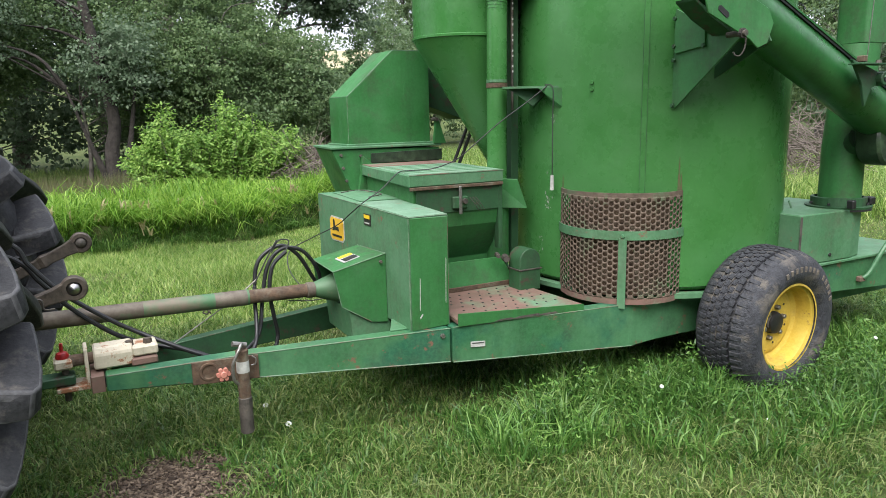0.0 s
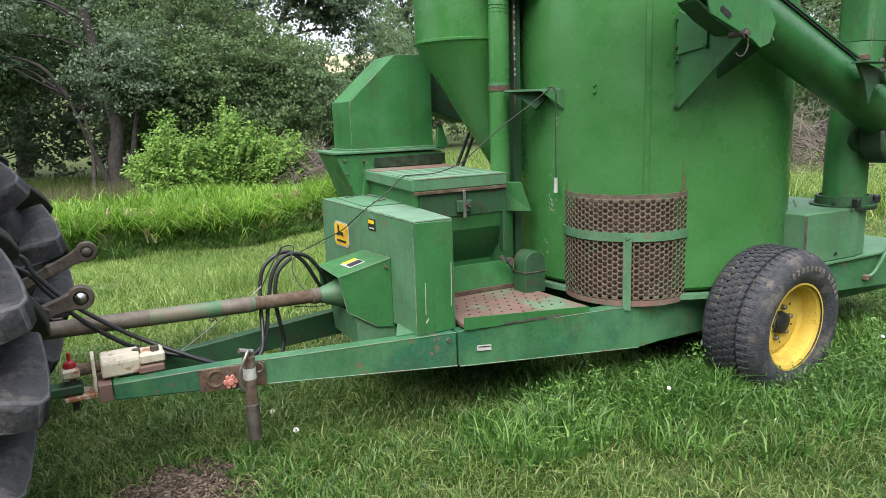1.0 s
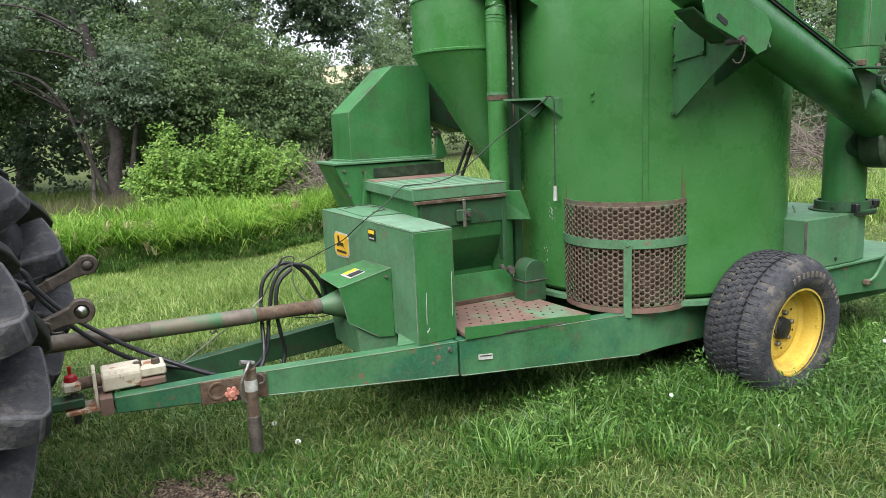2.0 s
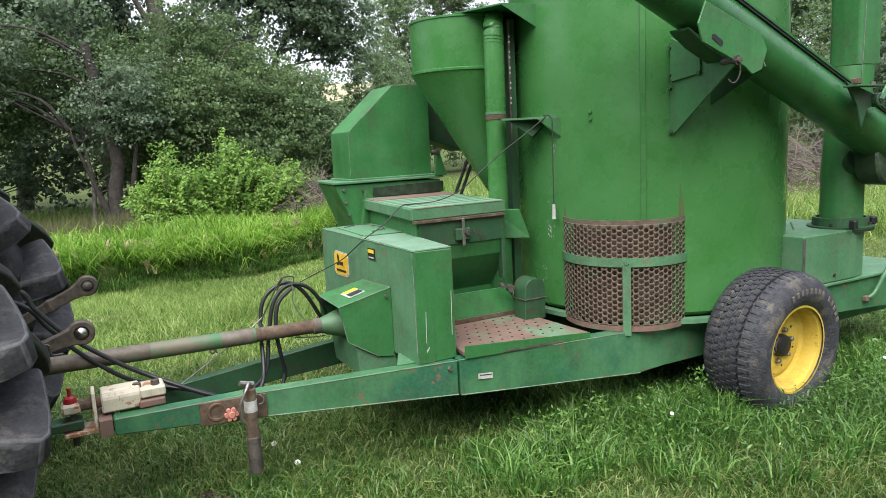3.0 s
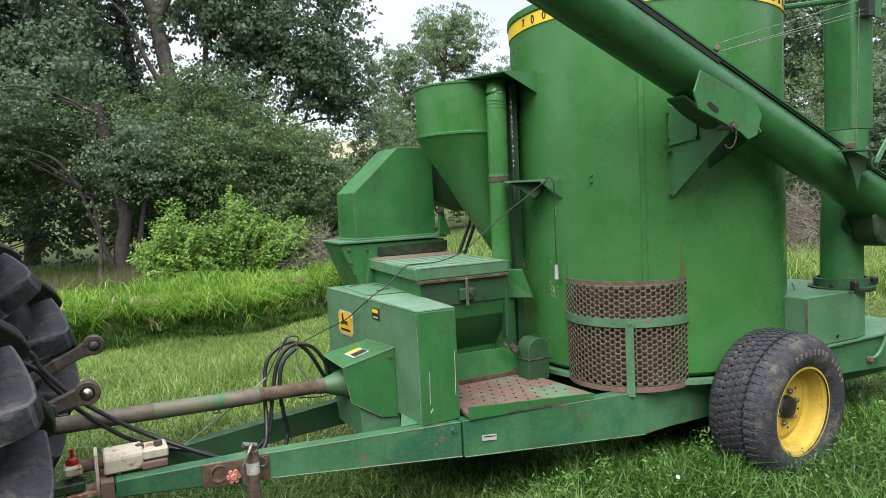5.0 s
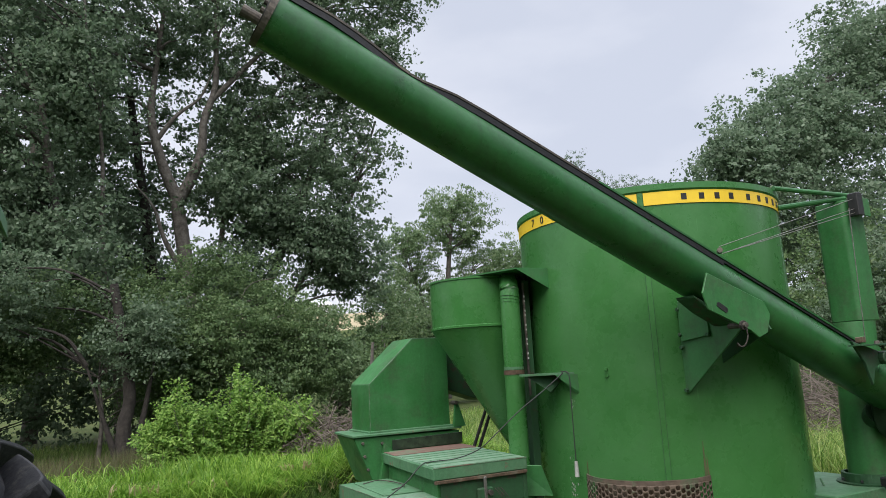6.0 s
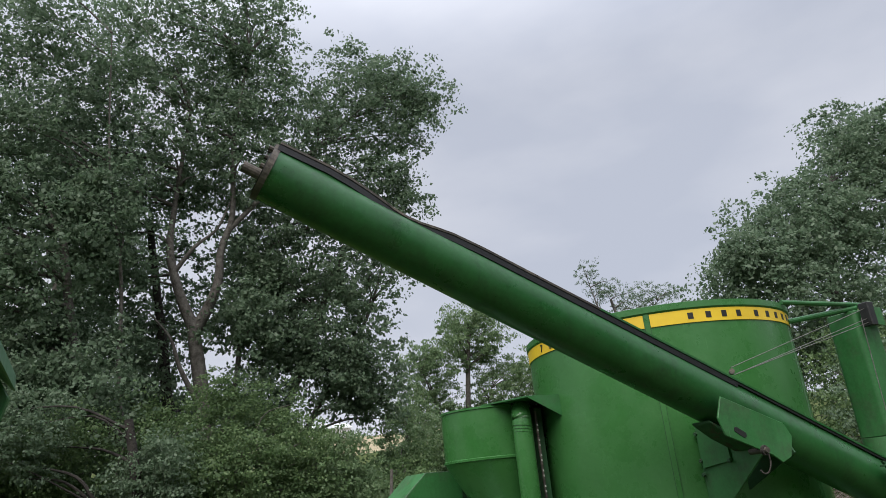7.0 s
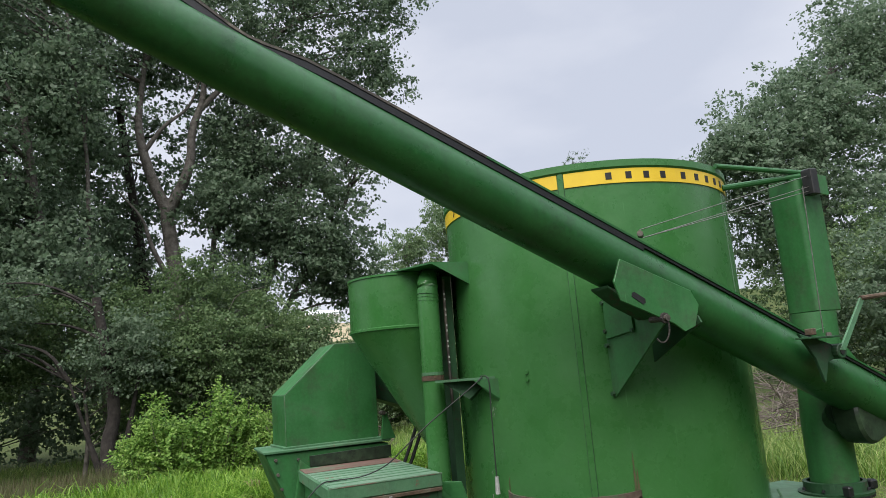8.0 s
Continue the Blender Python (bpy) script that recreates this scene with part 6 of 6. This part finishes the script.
shoot_bush(2.52, 13.8, 1.55, 1.36, 380, LEAF_BUSH, 0.074, "bright green leafy bush with upright shoots")
tree(-3.5, 19.0, [(0, 0, 0), (0.1, 0, 1.2), (0, 0, 2.2)], [(-3.2, 18.6, 3.0, 2.0, 1.2, 1.3, 80), (-5.5, 19, 2.6, 2.2, 1.2, 1.2, 50), (-0.6, 18.6, 3.3, 1.3, 0.8, 0.9, 40)], LEAF_SHRUB, 0.08, 210, 0.38, "yellow-green shrubs beneath the cottonwoods", 0.06, 14, "thicket", "bush")
tree(0.4, 18.4, [(0, 0, 0), (0.1, 0, 1.2), (0, 0, 2.2)], [(2.0, 18.4, 2.8, 1.0, 0.8, 0.9, 52), (2.7, 18.8, 4.3, 0.6, 0.6, 0.9, 20), (1.3, 19.2, 3.9, 0.6, 0.6, 0.6, 16), (-1.3, 18.8, 2.6, 0.7, 0.7, 0.8, 26), (1.9, 19.2, 1.4, 1.3, 0.8, 0.9, 40)], LEAF_SHRUB, 0.075, 230, 0.38, "green undergrowth beneath the cottonwoods", 0.06, 18, "thicket", "bush")
tree(3.2, 17.8, [(0, 0, 0), (0.1, 0, 1.2), (0, 0, 2.4)], [(2.7, 17.8, 2.3, 1.2, 0.9, 1.0, 56), (3.7, 18.0, 2.9, 1.2, 0.9, 0.7, 36), (4.4, 19.0, 4.2, 0.6, 0.6, 0.7, 16), (4.5, 17.8, 1.8, 1.2, 0.9, 1.1, 56), (5.2, 18.8, 3.0, 0.9, 0.8, 0.6, 24)], LEAF_SHRUB, 0.075, 230, 0.38, "dense green shrubs behind the bush", 0.06, 50, "thicket", "bush")
tree(6.2, 18.4, [(0, 0, 0), (0.1, 0, 1.0), (0, 0, 2.0)], [(5.6, 18.4, 2.3, 1.1, 0.9, 1.3, 75), (6.9, 18.6, 1.5, 1.2, 0.9, 1.0, 56)], LEAF_MID, 0.10, 160, 0.30, "grey-green shrubs beside the brush pile", 0.05, 40, "thicket", "bush", narrow=0.45)
tree(8.6, 20.5, [(0, 0, 0), (0.1, 0, 0.8), (0, 0, 1.6)], [(8.6, 20.5, 1.5, 1.6, 0.9, 1.2, 76), (10.2, 24, 2.4, 1.6, 1.0, 1.6, 80)], LEAF_SHRUB, 0.10, 150, 0.30, "low green scrub beyond the brush pile", 0.05, 24, "thicket", "bush")


def brush_pile(x, y, r, h, label, count=210, thick=0.012):
    bm = None
    for k in range(count):
        a, q = rng.uniform(0, 2 * np.pi), rng.uniform(0, 1) ** 0.5
        c = Vector((x + r * q * math.cos(a), y + 0.6 * r * q * math.sin(a), 0.1 + h * (1 - q * q) * rng.uniform(0.1, 1)))
        d = Vector(rng.normal(size=3))
        d.z *= 0.6
        d = d.normalized() * float(rng.uniform(0.35, 0.9))
        bm = hose([c - d, c + Vector(rng.normal(size=3) * 0.06), c + d], (thick * float(rng.uniform(0.5, 1.2)), 0.003), 4, 3, bm)
    ob = new("brush_pile", link_mesh("brush_pile", bm, BRUSH))
    tagged(ob, label, "brush pile", kind="stuff")


brush_pile(4.5, 13.4, 1.15, 0.85, "pile of dead grey branches behind the grass", 380, 0.011)
brush_pile(11.8, 8.6, 1.7, 1.25, "heap of dead brown branches beyond the lawn", 420, 0.011)
log = empty("dead_stem", (5.2, 13.9, 0), "dark bent dead stem beside the brush", "stem")
part("stem", hose([(5.0, 13.9, 0.0), (5.05, 13.9, 0.8), (5.4, 13.9, 1.5), (5.5, 13.9, 2.3)], (0.07, 0.03), 8), BARK, log)


def blades(name, xy, height, width, lean, material, label, category="grass", z0=0.0, drift=(0.0, 0.0), slim=False):
    n = len(xy)
    base = np.column_stack([xy, lift(xy[:, 0], xy[:, 1]) - 0.005 + z0])
    h = height[:, None]
    ang = rng.uniform(0, 2 * np.pi, n)
    side = np.column_stack([np.cos(ang), np.sin(ang), np.zeros(n)]) * (width * 0.5)[:, None]
    ang2 = rng.uniform(0, 2 * np.pi, n)
    bend = np.column_stack([np.cos(ang2) + drift[0], np.sin(ang2) + drift[1], np.zeros(n)]) * (lean * rng.uniform(0.15, 1.0, n))[:, None] * h
    up = np.array([0, 0, 1.0])
    mid = base + up * h * 0.6 + bend * 0.35
    tip = base + up * h * (1 - 0.3 * np.minimum(np.linalg.norm(bend / h, axis=1, keepdims=True), 2.4)) + bend
    if slim:
        V = np.stack([base - side, base + side, tip], 1).reshape(-1, 3)
        return tagged(new(name, mesh_from(name, V, np.arange(3 * n).reshape(n, 3), material)), label, category, kind="stuff")
    V = np.stack([base - side, base + side, mid + side * 0.8, mid - side * 0.8, tip], 1).reshape(-1, 3)
    i = np.arange(n)[:, None] * 5
    F = np.concatenate([i + np.array([[0, 1, 2]]), i + np.array([[0, 2, 3]]), i + np.array([[3, 2, 4]])], 1).reshape(-1, 3)
    ob = new(name, mesh_from(name, V, F, material))
    return tagged(ob, label, category, kind="stuff")


def scatter(n, x0, x1, y0, y1):
    return np.column_stack([rng.uniform(x0, x1, n), rng.uniform(y0, y1, n)])


def patch(xy, f=1.0, seed=0.0):
    """Soft patches from 0 to 1, for uneven growth."""
    x, y = xy[:, 0] * f + seed, xy[:, 1] * f - seed
    v = np.sin(1.9 * x + 1.3 * np.sin(1.1 * y)) + np.sin(2.7 * y + 1.7 * np.sin(0.9 * x + 2)) + 0.6 * np.sin(5.1 * x + 4.3 * y) + 0.5 * np.sin(7.3 * y - 6.1 * x + 1)
    return np.clip(0.5 + v / 4.4, 0, 1)


def bare(xy):
    """True inside the wood-chip patch and where wheels and jack stand."""
    return (((xy[:, 0] - 0.20) / 0.30) ** 2 + ((xy[:, 1] - 2.78) / 0.34) ** 2) < 0.72 + 0.5 * np.sin(31 * xy[:, 0] + 3 * np.sin(17 * xy[:, 1])) * np.sin(27 * xy[:, 1] + 1)


p = scatter(225000, -1.4, 6.5, 1.2, 5.0)
p = p[~bare(p)]
g = patch(p, 1.6)
p = p[rng.uniform(size=len(p)) < 0.45 + 0.55 * g]
g = patch(p, 1.6)
cut = len(p)
blades("lawn_grass", p, (0.026 + 0.062 * g) * rng.uniform(0.5, 1.6, cut), rng.uniform(0.0034, 0.0085, cut), 1.7, BLADE_LAWN, "short patchy lawn grass with yellowed blades")
p = np.concatenate([scatter(190000, -1.6, 4.6, 4.9, 9.4), scatter(60000, 4.6, 13, 4.0, 11.6), scatter(20000, -5, -1.6, 5, 9.4)])
p = p[(p[:, 0] > 5.8) | (p[:, 1] < edge(p[:, 0]) + 0.01)]
p = p[rng.uniform(size=len(p)) < 0.35 + 0.65 * patch(p, 1.9, 2.0)]
g = patch(p, 0.8)
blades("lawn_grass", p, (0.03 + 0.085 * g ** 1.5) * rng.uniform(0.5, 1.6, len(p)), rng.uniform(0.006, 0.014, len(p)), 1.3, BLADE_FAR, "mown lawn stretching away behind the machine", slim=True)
p = np.concatenate([scatter(30000, -6, 9, -5, 1.2), scatter(8000, -6, -1.4, 1.2, 5), scatter(16000, 6.5, 12, 1.2, 5)])
g = patch(p, 0.8)
blades("lawn_grass", p, (0.03 + 0.05 * g) * rng.uniform(0.5, 1.5, len(p)), rng.uniform(0.008, 0.016, len(p)), 1.4, BLADE_LAWN, "open mown lawn in front of the machine", slim=True)
# longer growth under and beside the machine, where no mower reaches
p = np.concatenate([scatter(26000, 0.2, 5.2, 2.35, 3.9), scatter(9000, 2.3, 5.4, 1.75, 2.6), scatter(5000, -0.9, 0.8, 2.75, 3.6)])
p = p[~bare(p)]
g = patch(p, 2.2, 3.0)
p = p[rng.uniform(size=len(p)) < 0.35 + 0.65 * g]
g = patch(p, 2.2, 3.0)
blades("weed_grass", p, (0.05 + 0.13 * g) * (0.5 + 0.5 * np.clip((p[:, 0] - 0.9) / 0.8, 0, 1)) * rng.uniform(0.5, 1.35, len(p)), rng.uniform(0.0045, 0.010, len(p)), 1.35, BLADE_WILD, "long unmown grass growing round the machine")
p = np.concatenate([scatter(9000, 2.0, 4.9, 1.7, 2.55), scatter(5000, 1.4, 3.0, 2.2, 2.8)])
g = patch(p, 2.6, 1.0)
p = p[rng.uniform(size=len(p)) < 0.25 + 0.75 * g]
g = patch(p, 2.6, 1.0)
blades("weed_grass", p, (0.06 + 0.15 * g) * rng.uniform(0.5, 1.3, len(p)), rng.uniform(0.004, 0.012, len(p)), 1.15, BLADE_WEED, "bright tufts of rank grass by the wheel")
# broad-leaved weeds by the wheel and the rail
c = np.concatenate([scatter(110, 1.5, 3.0, 2.15, 2.75), scatter(100, 2.9, 4.6, 1.85, 2.2), scatter(40, 2.4, 3.2, 1.7, 2.2), scatter(60, 3.5, 5.0, 2.2, 2.8)])
hgt = rng.uniform(0.05, 0.19, len(c))
k = np.repeat(np.arange(len(c)), 16)
P = np.column_stack([c[k], hgt[k] * rng.uniform(0.25, 1.0, len(k))]) + rng.normal(size=(len(k), 3)) * np.array([0.035, 0.035, 0.012])
for wx, wy, wh in ((3.22, 2.10, 0.27), (3.32, 2.12, 0.20), (2.05, 2.50, 0.24), (2.32, 2.42, 0.26), (3.62, 2.12, 0.22), (1.85, 2.52, 0.22), (2.62, 2.40, 0.30), (2.80, 2.30, 0.2), (3.05, 2.06, 0.2), (3.42, 2.05, 0.26), (3.75, 2.2, 0.28), (2.48, 2.2, 0.18)):
    t = rng.uniform(0.15, 1.0, 110)
    stem = np.column_stack([np.full(110, wx), np.full(110, wy), wh * t])
    P = np.concatenate([P, stem + rng.normal(size=(110, 3)) * np.array([0.05, 0.05, 0.01]) * (1.15 - 0.7 * t)[:, None]])
ob = new("broadleaf_weeds", leaf_mesh("broadleaf_weeds", P, 0.026, BLADE_WEED, 0.0, 0.34, np.tile(np.array([0.0, -0.25, 0.8]), (len(P), 1)), 0.45))
tagged(ob, "leafy green weeds crowding the wheel", "weeds", kind="stuff")
# tall unmown grass: a drooping front edge, then a meadow up to the bushes


p = scatter(36000, -6, 6.4, 0, 4.6)
p[:, 1] = edge(p[:, 0]) + 0.22 + p[:, 1] ** 1.15
p = p[p[:, 1] < 12.2 + 1.1 * np.clip((p[:, 0] - 0.6) / 2, 0, 1)]
g = patch(p, 1.1, 5.0)
p = p[rng.uniform(size=len(p)) < 0.4 + 0.6 * g]
g = patch(p, 1.1, 5.0)
blades("tall_grass", p, (0.12 + 0.26 * g) * rng.uniform(0.5, 1.3, len(p)), rng.uniform(0.009, 0.019, len(p)), 1.5, BLADE_TALL, "tall bright green grass above the lawn")
# tufts hanging over the front edge
n = 330
c = np.column_stack([rng.uniform(-5, 5.5, n), np.zeros(n)])
c[:, 1] = edge(c[:, 0]) + 0.12 + 0.6 * rng.uniform(0.0, 1.0, n) ** 1.4
k = np.repeat(np.arange(n), 56)
p = c[k] + rng.normal(size=(len(k), 2)) * 0.05
th = rng.uniform(0.15, 0.40, n) * (1 + 0.25 * np.clip((c[:, 0] - 2) / 1.5, 0, 1))
blades("tall_grass", p, th[k] * rng.uniform(0.55, 1.15, len(k)), rng.uniform(0.008, 0.018, len(k)), 1.45, BLADE_TALL, "arching tufts of long grass at the lawn's edge", drift=(0.1, -0.9))
# darker blades here carry the shade below the overhanging tufts
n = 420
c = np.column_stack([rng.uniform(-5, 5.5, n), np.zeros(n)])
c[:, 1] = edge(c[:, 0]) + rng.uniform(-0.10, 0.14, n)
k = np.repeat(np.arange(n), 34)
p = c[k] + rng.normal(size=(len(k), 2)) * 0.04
blades("bank_grass", p, rng.uniform(0.09, 0.22, len(k)), rng.uniform(0.006, 0.013, len(k)), 1.3, BLADE_WILD, "bank-face grass with its shade put into darker blades", drift=(0.0, -0.6))
# dead hanging blades and dry heads at the edge
n = 75
p = np.column_stack([rng.uniform(-3.5, 5, n), np.zeros(n)])
p[:, 1] = edge(p[:, 0]) + rng.uniform(-0.05, 0.4, n)
p = np.repeat(p, 4, 0) + rng.normal(size=(4 * n, 2)) * 0.014
blades("seed_heads", p, rng.uniform(0.08, 0.17, len(p)), rng.uniform(0.014, 0.03, len(p)), 1.1, SEED, "dry tan seed heads in the tall grass", "grass", 0.17, drift=(0.0, -0.6))
p = scatter(22000, -12, 2.2, 16.5, 25.5)
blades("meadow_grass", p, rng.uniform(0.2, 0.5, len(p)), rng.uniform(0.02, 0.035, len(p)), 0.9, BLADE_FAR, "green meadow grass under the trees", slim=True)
p = scatter(30000, -9, 1.2, 12.7, 17)
blades("reeds", p, rng.uniform(0.35, 0.8, len(p)), rng.uniform(0.012, 0.02, len(p)), 0.5, REED, "brown and green reeds in the low ground", slim=True)
p = scatter(30000, 7.5, 16, 4.5, 11)
keep = np.hypot(p[:, 0], p[:, 1]) > 10.3
p = p[keep]
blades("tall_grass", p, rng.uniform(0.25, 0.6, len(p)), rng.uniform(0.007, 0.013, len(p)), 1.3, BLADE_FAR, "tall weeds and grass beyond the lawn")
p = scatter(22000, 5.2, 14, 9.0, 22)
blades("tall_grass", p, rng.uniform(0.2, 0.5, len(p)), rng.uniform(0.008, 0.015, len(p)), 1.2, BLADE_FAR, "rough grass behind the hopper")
p = scatter(40, -0.4, 0.6, 12.9, 13.4)
blades("cane_leaves", p, rng.uniform(0.5, 0.8, 40), rng.uniform(0.025, 0.04, 40), 1.7, BLADE_TALL, "arching reed canes at the edge of the bank")


# white clover flowers
def flower(x, y, z, r):
    r *= 0.78
    f = empty("flower", (x, y, 0), "small white flower in the grass", "flower", "flowers in the grass")
    part("bloom", moved(lathe([(0.0, 0.006), (r * 0.6, 0.008), (r, 0.003), (r * 0.8, -0.004), (0.0, -0.006)], 10), Matrix.Translation((x, y, z)) @ Matrix.Rotation(radians(35), 4, 'X')), FLOWER, f)
    part("stalk", rod((x, y, 0), (x, y, z), 0.002, None, 5), BLADE_WILD, f)


for x, y, z, r in ((0.701, 3.287, 0.06, 0.017), (0.742, 3.03, 0.055, 0.019), (2.30, 2.28, 0.17, 0.013), (3.72, 2.13, 0.2, 0.013), (2.62, 1.95, 0.06, 0.01), (4.35, 2.4, 0.16, 0.011)):
    flower(x, y, z, r)

# wood chips on bare soil
n = 6500
q = rng.normal(size=(n, 2)) * np.array([0.19, 0.19])
q = q[(q[:, 0] / 0.46) ** 2 + (q[:, 1] / 0.42) ** 2 < 1]
n = len(q)
hh = 0.024 * np.exp(-((q[:, 0] / 0.3) ** 2 + (q[:, 1] / 0.22) ** 2)) + 0.006
C = np.column_stack([q[:, 0] + 0.20, q[:, 1] + 2.76, hh * rng.uniform(0.5, 1.15, n)])
a = unit(rng.normal(size=(n, 3)) * np.array([1, 1, 0.35]))
b = unit(np.cross(a, rng.normal(size=(n, 3)) * 0.4 + np.array([0, 0, 1.0])))
w = np.cross(a, b)
L = rng.uniform(0.004, 0.015, n)[:, None]
corner = [C + a * L * i + b * L * 0.4 * j + w * 0.002 * k for i in (-1, 1) for j in (-1, 1) for k in (-1, 1)]
V = np.stack(corner, 1).reshape(-1, 3)
quad = np.array([[0, 1, 3, 2], [4, 6, 7, 5], [0, 4, 5, 1], [2, 3, 7, 6], [0, 2, 6, 4], [1, 5, 7, 3]])
F = (np.arange(n)[:, None, None] * 8 + quad[None]).reshape(-1, 4)
tagged(new("wood_chips", mesh_from("wood_chips", V, F, CHIPS)), "dark brown wood chips on bare soil", "wood chips", kind="stuff")
mound = lathe([(0.0, 0.022), (0.12, 0.018), (0.22, 0.009), (0.31, 0.001), (0.36, -0.02)], 28)
for v in mound.verts:
    v.co.y *= 0.95
    v.co.z += 0.006 * math.sin(23 * v.co.x) * math.cos(19 * v.co.y)
tagged(part("soil_mound", moved(mound, Matrix.Translation((0.20, 2.76, 0.0))), DIRT, None, "low mound of dark crumbly soil", 60), "", "soil")
